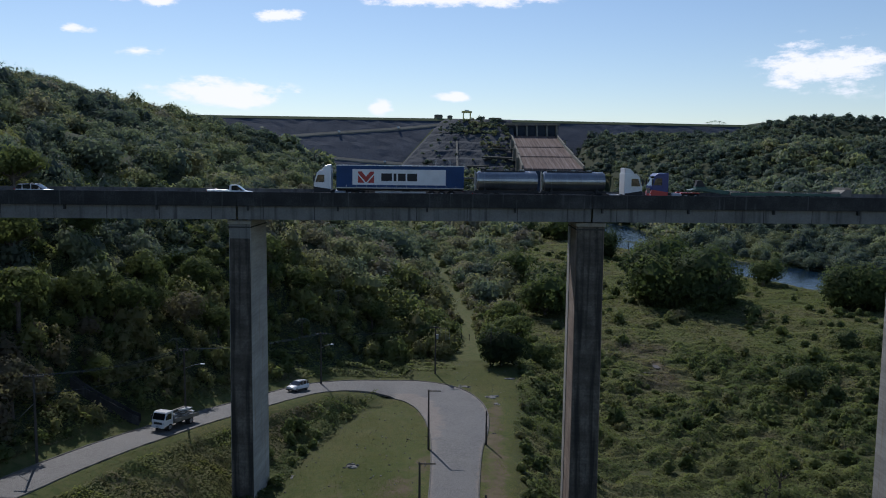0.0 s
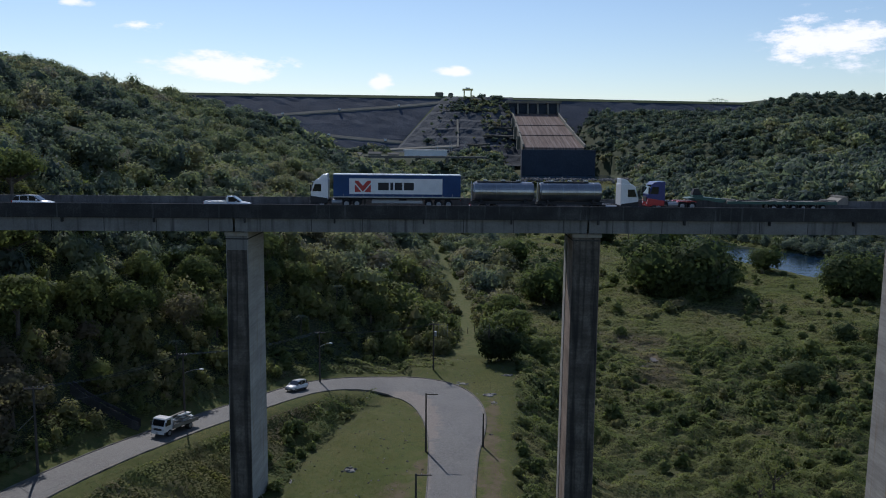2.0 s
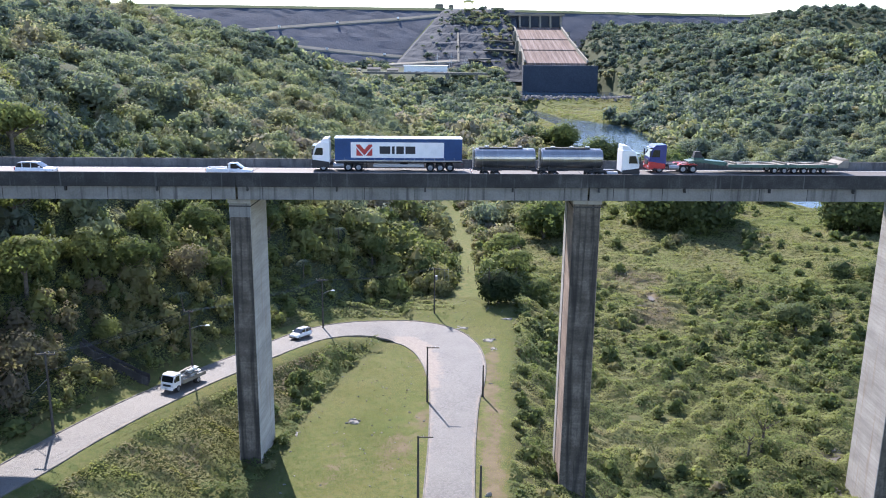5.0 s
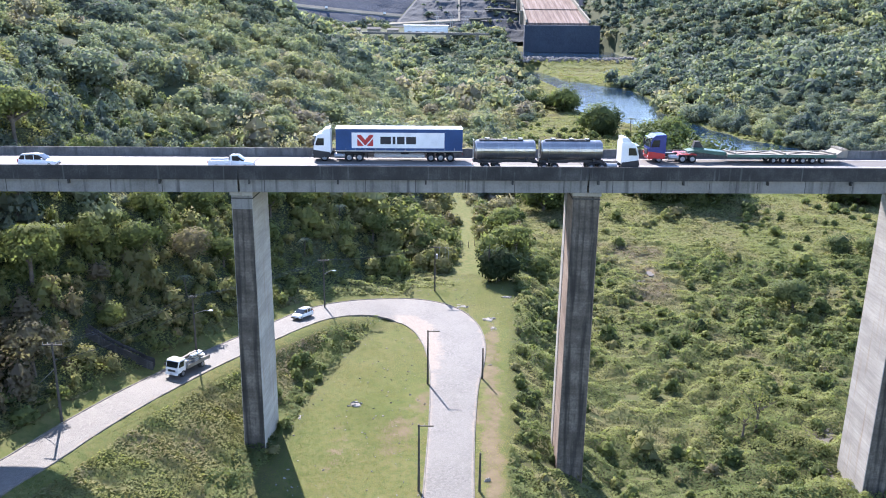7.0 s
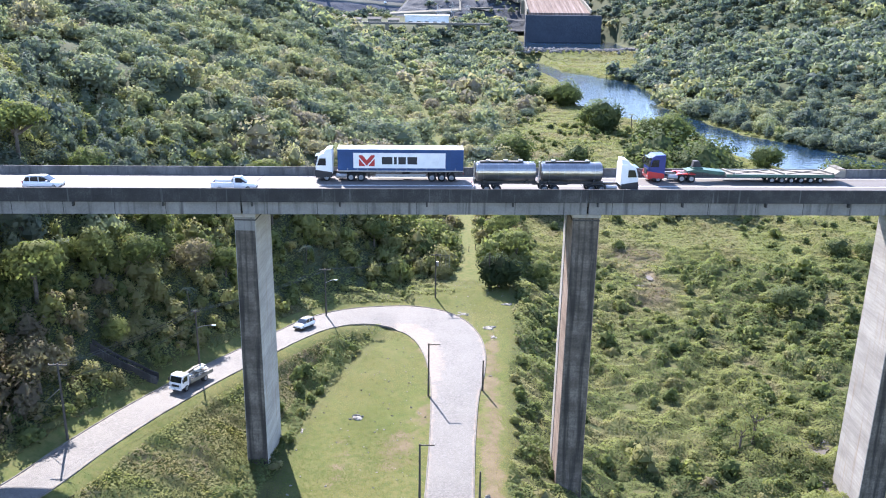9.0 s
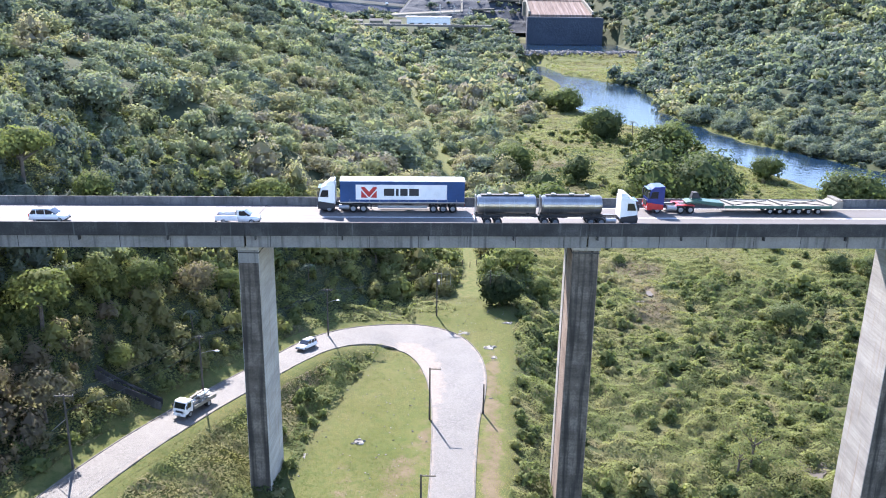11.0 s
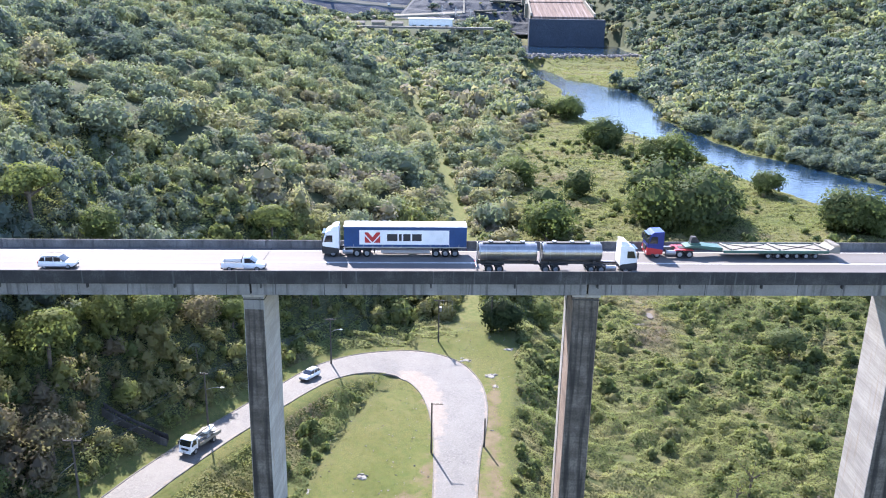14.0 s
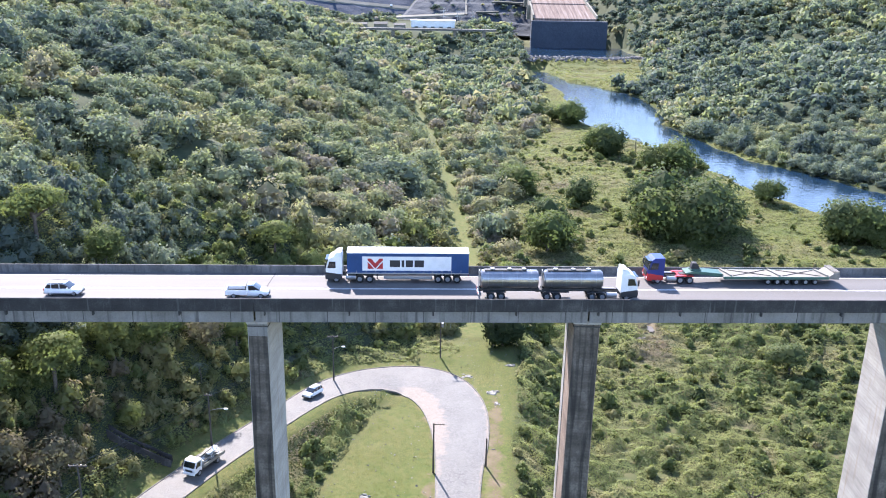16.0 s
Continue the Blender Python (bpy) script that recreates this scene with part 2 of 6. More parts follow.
M_PARAPET = surface("grey_parapet", [(0.06, 0.058, 0.055), (0.11, 0.108, 0.104), (0.18, 0.176, 0.17)], 0.35, 6.0, 0.9, 0.3, streak=((0.03, 0.03, 0.03), 0.7, 0.5, 0.7))
M_TERRACE = surface("terrace_grass", [(0.032, 0.035, 0.028), (0.048, 0.05, 0.038), (0.07, 0.068, 0.05)], 0.05, 0.6, 0.95, 0.3)
M_MUD = plain("muddy_water", (0.10, 0.085, 0.065), 0.5, specular=0.3)
M_KERB = surface("kerb_stone", [(0.08, 0.078, 0.068), (0.13, 0.125, 0.11), (0.19, 0.183, 0.162)], 1.0, 9.0, 0.9, 0.4)
# the blue in this rock is distant haze, put into its base colour
M_HAZED_ROCKFILL = surface("hazed_dam_rockfill", [(0.028, 0.040, 0.058), (0.042, 0.056, 0.078), (0.060, 0.078, 0.104)], 0.02, 0.5, 0.95, 0.6, bump_size=1.0)
M_SPILL = surface("spillway_concrete", [(0.062, 0.040, 0.032), (0.150, 0.108, 0.088), (0.26, 0.21, 0.185)], 0.42, 1.7, 0.9, 0.1, stretch=(1.0, 0.02, 0.1), specular=0.2)
# shoulder rock carries the same haze blue in its tones
M_HAZED_SHOULDER = surface("hazed_shoulder_rock", [(0.024, 0.033, 0.044), (0.036, 0.047, 0.060), (0.056, 0.066, 0.074)], 0.06, 0.6, 0.95, 0.5, bump_size=1.0)
M_BERM = surface("berm_gravel", [(0.14, 0.135, 0.105), (0.19, 0.178, 0.14), (0.24, 0.225, 0.185)], 0.05, 0.6, 0.95, 0.3)
M_STEEL = plain("galvanised_steel", (0.35, 0.36, 0.37), 0.45, 0.7)
M_POLE = surface("pole_concrete", [(0.04, 0.035, 0.03), (0.065, 0.058, 0.05), (0.10, 0.092, 0.08)], 1.0, 14.0, 0.85, 0.2)
M_LINE = surface("road_paint", [(0.45, 0.45, 0.43), (0.6, 0.6, 0.58), (0.72, 0.72, 0.7)], 0.6, 9.0, 0.7, 0.1)


def water_material():
    m = bpy.data.materials.new("river_water")
    m.use_nodes = True
    nt = m.node_tree
    bsdf = nt.nodes["Principled BSDF"]
    bsdf.inputs["Base Color"].default_value = (0.008, 0.022, 0.042, 1)
    bsdf.inputs["Roughness"].default_value, bsdf.inputs["IOR"].default_value = 0.1, 1.33
    bsdf.inputs["Specular IOR Level"].default_value = 0.34
    place = node(nt, "ShaderNodeTexCoord")
    ripple = node(nt, "ShaderNodeTexNoise")
    ripple.inputs["Scale"].default_value, ripple.inputs["Detail"].default_value = 0.35, 4.0
    link(nt, place.outputs["Object"], ripple.inputs["Vector"])
    relief = node(nt, "ShaderNodeBump")
    relief.inputs["Strength"].default_value, relief.inputs["Distance"].default_value = 0.65, 0.36
    link(nt, ripple.outputs[0], relief.inputs["Height"])
    link(nt, relief.outputs[0], bsdf.inputs["Normal"])
    return m


M_WATER = water_material()


def ground_material():
    """Soil and undergrowth, mown grass where the lawn weight says so, bare earth where it is worn."""
    m = bpy.data.materials.new("ground_cover")
    m.use_nodes = True
    nt = m.node_tree
    bsdf = nt.nodes["Principled BSDF"]
    place = node(nt, "ShaderNodeTexCoord")

    def patches(scale, lo, hi, detail=5.0):
        n = node(nt, "ShaderNodeTexNoise")
        n.inputs["Scale"].default_value, n.inputs["Detail"].default_value, n.inputs["Roughness"].default_value = scale, detail, 0.62
        link(nt, place.outputs["Object"], n.inputs["Vector"])
        r = node(nt, "ShaderNodeMapRange")
        r.inputs["From Min"].default_value, r.inputs["From Max"].default_value = lo, hi
        link(nt, n.outputs[0], r.inputs["Value"])
        return r.outputs[0], n.outputs[0]

    big, _ = patches(0.07, 0.35, 0.65)
    mid, _ = patches(0.5, 0.35, 0.65)
    fine, height = patches(5.0, 0.3, 0.7)
    wild = mix_colour(nt, big, (0.05, 0.066, 0.026), (0.09, 0.096, 0.042))
    wild = mix_colour(nt, math_node(nt, "MULTIPLY", mid, 0.5), wild, (0.15, 0.118, 0.06))
    wild = mix_colour(nt, math_node(nt, "MULTIPLY", fine, 0.45), wild, (0.035, 0.06, 0.018))
    lawn = mix_colour(nt, big, (0.082, 0.098, 0.028), (0.125, 0.118, 0.05))
    lawn = mix_colour(nt, math_node(nt, "MULTIPLY", mid, 0.4), lawn, (0.165, 0.135, 0.06))
    lawn = mix_colour(nt, math_node(nt, "MULTIPLY", fine, 0.4), lawn, (0.07, 0.11, 0.025))
    tufts, _ = patches(1.1, 0.45, 0.62, 7.0)
    lawn = mix_colour(nt, math_node(nt, "MULTIPLY", tufts, 0.75), lawn, (0.062, 0.086, 0.024))
    earth = mix_colour(nt, mid, (0.105, 0.08, 0.05), (0.158, 0.122, 0.083))
    earth = mix_colour(nt, math_node(nt, "MULTIPLY", fine, 0.4), earth, (0.12, 0.12, 0.05))
    lawn_w = node(nt, "ShaderNodeAttribute", attribute_name="lawn")
    earth_w = node(nt, "ShaderNodeAttribute", attribute_name="earth")
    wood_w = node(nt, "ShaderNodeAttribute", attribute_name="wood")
    # darker floor under trees: leaf litter, with the crowns' shade painted into its tones
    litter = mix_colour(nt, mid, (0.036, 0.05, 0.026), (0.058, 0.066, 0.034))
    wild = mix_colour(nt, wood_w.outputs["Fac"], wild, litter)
    c = mix_colour(nt, lawn_w.outputs["Fac"], wild, lawn)
    edge = node(nt, "ShaderNodeMapRange", interpolation_type="SMOOTHSTEP")
    edge.inputs["From Min"].default_value, edge.inputs["From Max"].default_value = 0.35, 0.75
    link(nt, math_node(nt, "ADD", earth_w.outputs["Fac"], math_node(nt, "MULTIPLY", math_node(nt, "SUBTRACT", mid, 0.5), 0.5)), edge.inputs["Value"])
    c = mix_colour(nt, edge.outputs[0], c, earth)
    link(nt, c, bsdf.inputs["Base Color"])
    bsdf.inputs["Roughness"].default_value, bsdf.inputs["Specular IOR Level"].default_value = 0.95, 0.15
    relief = node(nt, "ShaderNodeBump")
    relief.inputs["Strength"].default_value, relief.inputs["Distance"].default_value = 0.4, 0.12
    link(nt, height, relief.inputs["Height"])
    link(nt, relief.outputs[0], bsdf.inputs["Normal"])
    return m


M_GROUND = ground_material()


# ------------------------------------------------------------------ mesh helpers
def mesh_of(bm, name, material, smooth=False):
    me = bpy.data.meshes.new(name)
    bm.normal_update()
    bm.to_mesh(me)
    bm.free()
    for mat in (material if isinstance(material, (list, tuple)) else [material]):
        me.materials.append(mat)
    if smooth:
        me.shade_smooth()
    return me


def part(name, bm, material, parent, label="", smooth=False):
    ob = new(name, mesh_of(bm, name, material, smooth))
    ob.parent = parent
    if label:
        ob["label"] = label
    return ob


def thing(name, label, category, place=None, group="", kind=""):
    ob = tagged(new(name), label, category, group, kind)
    ob.matrix_basis = place or Matrix.Identity(4)
    return ob


def solid(name, bm, material, label, category, group="", kind="", place=None, smooth=False):
    ob = tagged(new(name, mesh_of(bm, name, material, smooth)), label, category, group, kind)
    if place:
        ob.matrix_basis = place
    return ob


def box(bm, x0, x1, y0, y1, z0, z1, bevel=0.0):
    made = bmesh.ops.create_cube(bm, size=1.0, matrix=Matrix.LocRotScale(((x0 + x1) / 2, (y0 + y1) / 2, (z0 + z1) / 2), None, (abs(x1 - x0), abs(y1 - y0), abs(z1 - z0))))
    if bevel:
        edges = {e for v in made["verts"] for e in v.link_edges}
        bmesh.ops.bevel(bm, geom=list(edges), offset=bevel, segments=2, affect="EDGES", profile=0.5)
    return bm


def block(*size, bevel=0.0):
    return box(bmesh.new(), *size, bevel=bevel)


def tube(bm, a, b, r0, r1=None, sides=10):
    a, b = Vector(a), Vector(b)
    r1 = r0 if r1 is None else r1
    turn = (b - a).to_track_quat("Z", "Y").to_matrix().to_4x4()
    bmesh.ops.create_cone(bm, cap_ends=True, segments=sides, radius1=r0, radius2=r1, depth=(b - a).length, matrix=Matrix.Translation((a + b) / 2) @ turn)
    return bm


def rod(a, b, r0, r1=None, sides=10):
    return tube(bmesh.new(), a, b, r0, r1, sides)


def extrude_outline(outline, axis, lo, hi, bevel=0.0):
    """A solid: an outline in two axes pulled along the third (0: outline in y and z, 1: in x and z, 2: in x and y)."""
    bm = bmesh.new()
    def at(p, d):
        return {0: (d, p[0], p[1]), 1: (p[0], d, p[1]), 2: (p[0], p[1], d)}[axis]
    low = [bm.verts.new(at(p, lo)) for p in outline]
    high = [bm.verts.new(at(p, hi)) for p in outline]
    bm.faces.new(low)
    bm.faces.new(high[::-1])
    for i in range(len(outline)):
        j = (i + 1) % len(outline)
        bm.faces.new((low[j], low[i], high[i], high[j]))
    bmesh.ops.recalc_face_normals(bm, faces=bm.faces)
    if bevel:
        bmesh.ops.bevel(bm, geom=bm.edges[:], offset=bevel, segments=2, affect="EDGES", profile=0.5)
    return bm


def soup(name, tris, tint, material, normals=None):
    """A mesh of loose triangles (n, 3, 3) with a tint for each, and the rounded normals of the plant that they belong to."""
    n = len(tris)
    me = bpy.data.meshes.new(name)
    me.vertices.add(3 * n)
    me.vertices.foreach_set("co", np.ascontiguousarray(tris, np.float32).ravel())
    me.loops.add(3 * n)
    me.loops.foreach_set("vertex_index", np.arange(3 * n, dtype=np.int32))
    me.polygons.add(n)
    me.polygons.foreach_set("loop_start", np.arange(0, 3 * n, 3, dtype=np.int32))
    a = me.attributes.new("tint", "FLOAT", "POINT")
    a.data.foreach_set("value", np.repeat(tint, 3).astype(np.float32))
    if normals is not None:
        b = me.attributes.new("custom_normal", "FLOAT_VECTOR", "POINT")
        b.data.foreach_set("vector", np.repeat(normals, 3, axis=0).astype(np.float32).ravel())
    me.materials.append(material)
    me.update(calc_edges=True)
    return me


# ------------------------------------------------------------------ lie of the land
WATER_Z = -0.5


def smooth_noise(x, y, size, seed):
    """Value noise on a hashed grid, -1 to 1."""
    u, v = np.asarray(x, float) / size, np.asarray(y, float) / size
    i, j = np.floor(u).astype(np.int64), np.floor(v).astype(np.int64)
    f, g = u - i, v - j
    f, g = f * f * (3 - 2 * f), g * g * (3 - 2 * g)

    def h(a, b):
        k = (a * 374761393 + b * 668265263 + seed * 362437) & 0x7FFFFFFF
        k = ((k ^ (k >> 13)) * 1274126177) & 0x7FFFFFFF
        return ((k ^ (k >> 16)) & 0xFFFF) / 32767.5 - 1
    return (h(i, j) * (1 - f) + h(i + 1, j) * f) * (1 - g) + (h(i, j + 1) * (1 - f) + h(i + 1, j + 1) * f) * g


def curve(v, *knots):
    return np.interp(v, [k[0] for k in knots], [k[1] for k in knots])


# the cobbled road: x, y, width along its centre
ROAD = [(-48.5, 60, 5.4), (-46.4, 74, 5.4), (-44.2, 82, 5.4), (-42.2, 90, 5.4), (-39.6, 98.8, 5.4), (-36.9, 106.5, 5.4), (-34.0, 114.2, 5.4), (-29.5, 125, 5.4), (-25.6, 134, 5.6),
        (-22.3, 140.7, 6.4), (-18.0, 146.3, 7.8), (-13.0, 150.1, 9.9), (-7.5, 151.4, 12.5), (-2.4, 149.0, 13.0), (0.9, 143.0, 12.0), (2.4, 135.5, 10.6),
        (2.7, 127.5, 8.9), (2.3, 118.7, 7.2), (1.9, 108, 6.3), (1.6, 99.5, 6.0), (1.35, 91.8, 5.9), (1.0, 78, 5.9), (0.6, 60, 5.9), (0.3, 40, 5.9)]


def spline(points, step):
    """Points along a Catmull-Rom curve through the given rows."""
    p = np.array(points, float)
    p = np.vstack([2 * p[0] - p[1], p, 2 * p[-1] - p[-2]])
    out = []
    for i in range(1, len(p) - 2):
        n = max(2, int(np.linalg.norm(p[i + 1, :2] - p[i, :2]) / step))
        for u in np.arange(n) / n:
            a, b, c, d = p[i - 1:i + 3]
            out.append(0.5 * (2 * b + (c - a) * u + (2 * a - 5 * b + 4 * c - d) * u ** 2 + (3 * b - a - 3 * c + d) * u ** 3))
    return np.array(out + [p[-2]])


ROAD_LINE = spline(ROAD, 1.0)


def road_z(x):
    s = np.maximum(0, -np.asarray(x, float) - 8)
    return 2.7 + 0.23 * s * s / (s + 3.0) * 1.06


def road_distance(x, y):
    """Distance from the road's edge (inside: negative) and its height there."""
    x, y = np.asarray(x, float), np.asarray(y, float)
    best, high = np.full(x.shape, 1e9), np.zeros(x.shape)
    near = (x > -80) & (x < 40) & (y > 20) & (y < 190)
    px, py = x[near], y[near]
    b, h = np.full(px.shape, 1e9), np.zeros(px.shape)
    for cx, cy, w in ROAD_LINE:
        d = np.hypot(px - cx, py - cy) - w / 2
        take = d < b
        b[take], h[take] = d[take], road_z(cx)
    best[near], high[near] = b, h
    return best, high


def hill_foot(y):
    return curve(y, (0, -66), (60, -55), (80, -51), (92, -47.5), (105, -43), (115, -39), (125, -34), (134, -29.5), (143, -28.5), (150, -27), (157, -22.5), (163, -16.5), (172, -9), (185, -2.5), (200, 2.5), (300, 4),
                 (400, -5), (480, -13), (600, -25), (750, -60), (900, -150), (1050, -330))


def right_foot(y):
    return curve(y, (0, 420), (150, 330), (230, 260), (290, 205), (340, 176), (417, 157), (455, 143), (490, 131), (560, 140), (640, 140), (700, 158), (780, 176), (850, 188), (900, 186), (955, 173), (1000, 168), (1300, 165))


RIVER = [(330, 196, 50), (255, 222, 52), (198, 258, 54), (166, 293, 52), (147, 328, 50), (136, 360, 38), (125, 392, 32), (114, 435, 36), (101, 490, 47), (107, 550, 56), (108, 605, 54), (100, 655, 38), (84, 700, 25), (79, 745, 25), (78, 778, 20)]
RIVER_LINE = spline(RIVER, 6.0)


def river_distance(x, y):
    x, y = np.asarray(x, float), np.asarray(y, float)
    best = np.full(x.shape, 1e9)
    near = (x > 0) & (x < 400) & (y > 150) & (y < 960)
    px, py = x[near], y[near]
    b = np.full(px.shape, 1e9)
    for cx, cy, w in RIVER_LINE:
        b = np.minimum(b, np.hypot(px - cx, py - cy) - w / 2)
    best[near] = b + 2.5 * smooth_noise(px, py, 14, 4)
    return best


def pool_distance(x, y):
    return np.maximum(np.maximum(812 + 0.1 * (x - 80) - y, y - 962), np.maximum(72 - x, x - 184)) + 4 * smooth_noise(x, y, 22, 5)


POOL_Z = 8.2
POND_Z = 6.6


def pond_distance(x, y):
    """Below nought inside the small backwater left of the spillway pool."""
    return np.hypot((x - 4 + 0.1 * (y - 830)) / 11, (y - 830) / 45) - 1 + 0.12 * smooth_noise(x, y, 12, 6)



def land(x, y):
    """Height of the ground."""
    x, y = np.asarray(x, float), np.asarray(y, float)
    plain_z = curve(y, (0, -6.5), (110, -6), (145, -5.6), (192, -2.8), (250, -0.6), (300, 0.5), (600, 0.9), (750, 1.4), (780, 4.5), (800, 9.2), (950, 10), (1200, 14))
    bench = curve(y, (800, 4), (880, 14), (945, 27), (1060, 30), (1200, 34))
    plain_z = np.maximum(plain_z, np.where(y > 800, plain_z + (bench - plain_z) * np.clip((84 - x) / 26, 0, 1), -99))
    plain_z = plain_z + 0.45 * smooth_noise(x, y, 22, 1) + 0.2 * smooth_noise(x, y, 7, 2)
    # platform of the road and the lawn
    lawn_left = curve(y, (40, -24), (85, -22.5), (102, -21), (120, -18.5), (139, -13), (146, -9), (160, -6))
    road_inner = curve(y, (60, -45.2), (82, -41), (90, -39), (99, -36.6), (113, -31.6), (126, -26.3), (134, -22.8), (140, -18.6), (146, -12), (152, -8))
    top = curve(y, (0, 2.45), (150, 2.5), (166, 3.4), (190, 3.2), (230, 1.8), (300, 1.0))
    span = np.maximum(lawn_left - road_inner, 0.8)
    k = np.clip((lawn_left - x) / span, 0, 1)
    k = k * k * (3 - 2 * k)
    high = road_z(np.clip(x, np.minimum(hill_foot(y), road_inner), road_inner)) - 0.12
    platform = top + (high - top) * k
    edge = curve(y, (0, 5), (60, 7.5), (91, 9.2), (119, 11.4), (152, 14.5), (175, 15), (230, 10), (300, 6))
    slope = curve(y, (0, 0.62), (150, 0.55), (230, 0.2), (300, 0.1))
    z = np.maximum(plain_z, platform - np.maximum(0, x - edge) * slope)
    # hill beside the road
    s = np.maximum(0, hill_foot(y) - x)
    grade = curve(y, (0, 0.6), (100, 0.8), (135, 0.74), (200, 0.66), (300, 0.5), (340, 0.48), (400, 0.53), (480, 0.60), (530, 0.6), (600, 0.42), (700, 0.2), (1300, 0.05))
    cap = curve(y, (0, 55), (120, 64), (220, 67), (300, 72), (340, 79), (400, 84), (459, 74), (520, 53), (600, 27), (680, 12), (760, 6), (1300, 4))
    rough = 1 + 0.13 * smooth_noise(x, y, 45, 3) + np.where(y < 185, 0.12, 0.06) * smooth_noise(x, y, 17, 9)
    rise = grade * s * np.clip(0.45 + s / 20, 0, 1) * rough
    hill = rise * cap / np.power(rise ** 4 + cap ** 4 + 1e-6, 1 / 4)
    z = z + np.where(s > 0, hill, 0)
    # far bank
    r = np.maximum(0, x - right_foot(y))
    rk = curve(y, (0, 0.2), (300, 0.15), (450, 0.18), (586, 0.20), (720, 0.22), (800, 0.34), (880, 0.75), (930, 0.9), (1000, 1.2), (1060, 1.9), (1300, 1.9))
    rc = curve(y, (0, 60), (586, 50), (760, 60), (880, 54), (930, 54), (985, 30), (1040, 40), (1120, 57), (1190, 68), (1400, 76))
    knoll = np.clip((x - 420) / 120, 0, 1) * np.clip((y - 1130) / 110, 0, 1) * np.clip((760 - x) / 150, 0.4, 1) * 26
    rr = rk * r * (1 + 0.16 * smooth_noise(x, y, 90, 11) + 0.07 * smooth_noise(x, y, 33, 12))
    z = z + rr * rc / np.power(rr ** 3 + rc ** 3 + 1e-6, 1 / 3) + knoll * (3 - 2 * knoll / 26) * knoll / 26
    # river bed and pool
    d = river_distance(x, y)
    z = np.where(d < 5, np.minimum(z, WATER_Z + np.clip(d, -5, 5) * 0.45 + 0.1), z)
    q = pool_distance(x, y)
    z = np.where(q < 6, np.minimum(z, POOL_Z + np.clip(q, -6, 6) * 0.4), z)
    z = np.where(pond_distance(x, y) < 0.15, np.minimum(z, POND_Z + 4 * pond_distance(x, y)), z)
    # bench of the road
    rd, rz = road_distance(x, y)
    t = np.clip((rd - 0.7) / 3.0, 0, 1)
    return np.where(rd < 3.7, (rz - 0.1) * (1 - t) + z * t, z)


def spaced(*runs):
    out = [runs[0][0]]
    for lo, hi, step in runs:
        out.extend(np.linspace(lo, hi, max(1, int(round((hi - lo) / step))) + 1)[1:])
    return np.array(out)


def clearing(x, y, margin=False):
    """The mown strip that runs up the valley from the bend."""
    mid = curve(y, (160, 5), (200, 6.5), (250, 5), (320, 0), (420, -9), (520, -22), (640, -35))
    side = np.abs(x - mid) - curve(y, (160, 4.5), (185, 2.0), (210, 1.4), (600, 1.6))
    return np.where((y > 172) & (y < 640), np.maximum(side, 0), 99) if margin else side < 0


def forest_cover(x, y):
    """1 where trees stand close, 0 on open ground."""
    hill = x < hill_foot(y) + 1.5
    wave = 7 * smooth_noise(x, y, 30, 51) + 5 * smooth_noise(x, y, 13, 52)
    valley = (y > 172) & (x + wave < curve(y, (172, 12), (230, 20), (300, 24), (360, 30), (440, 42), (520, 60), (640, 70), (900, 70), (1200, 80)))
    right = x > right_foot(y) - np.where(y < 640, 16, 0)
    return hill | valley | right


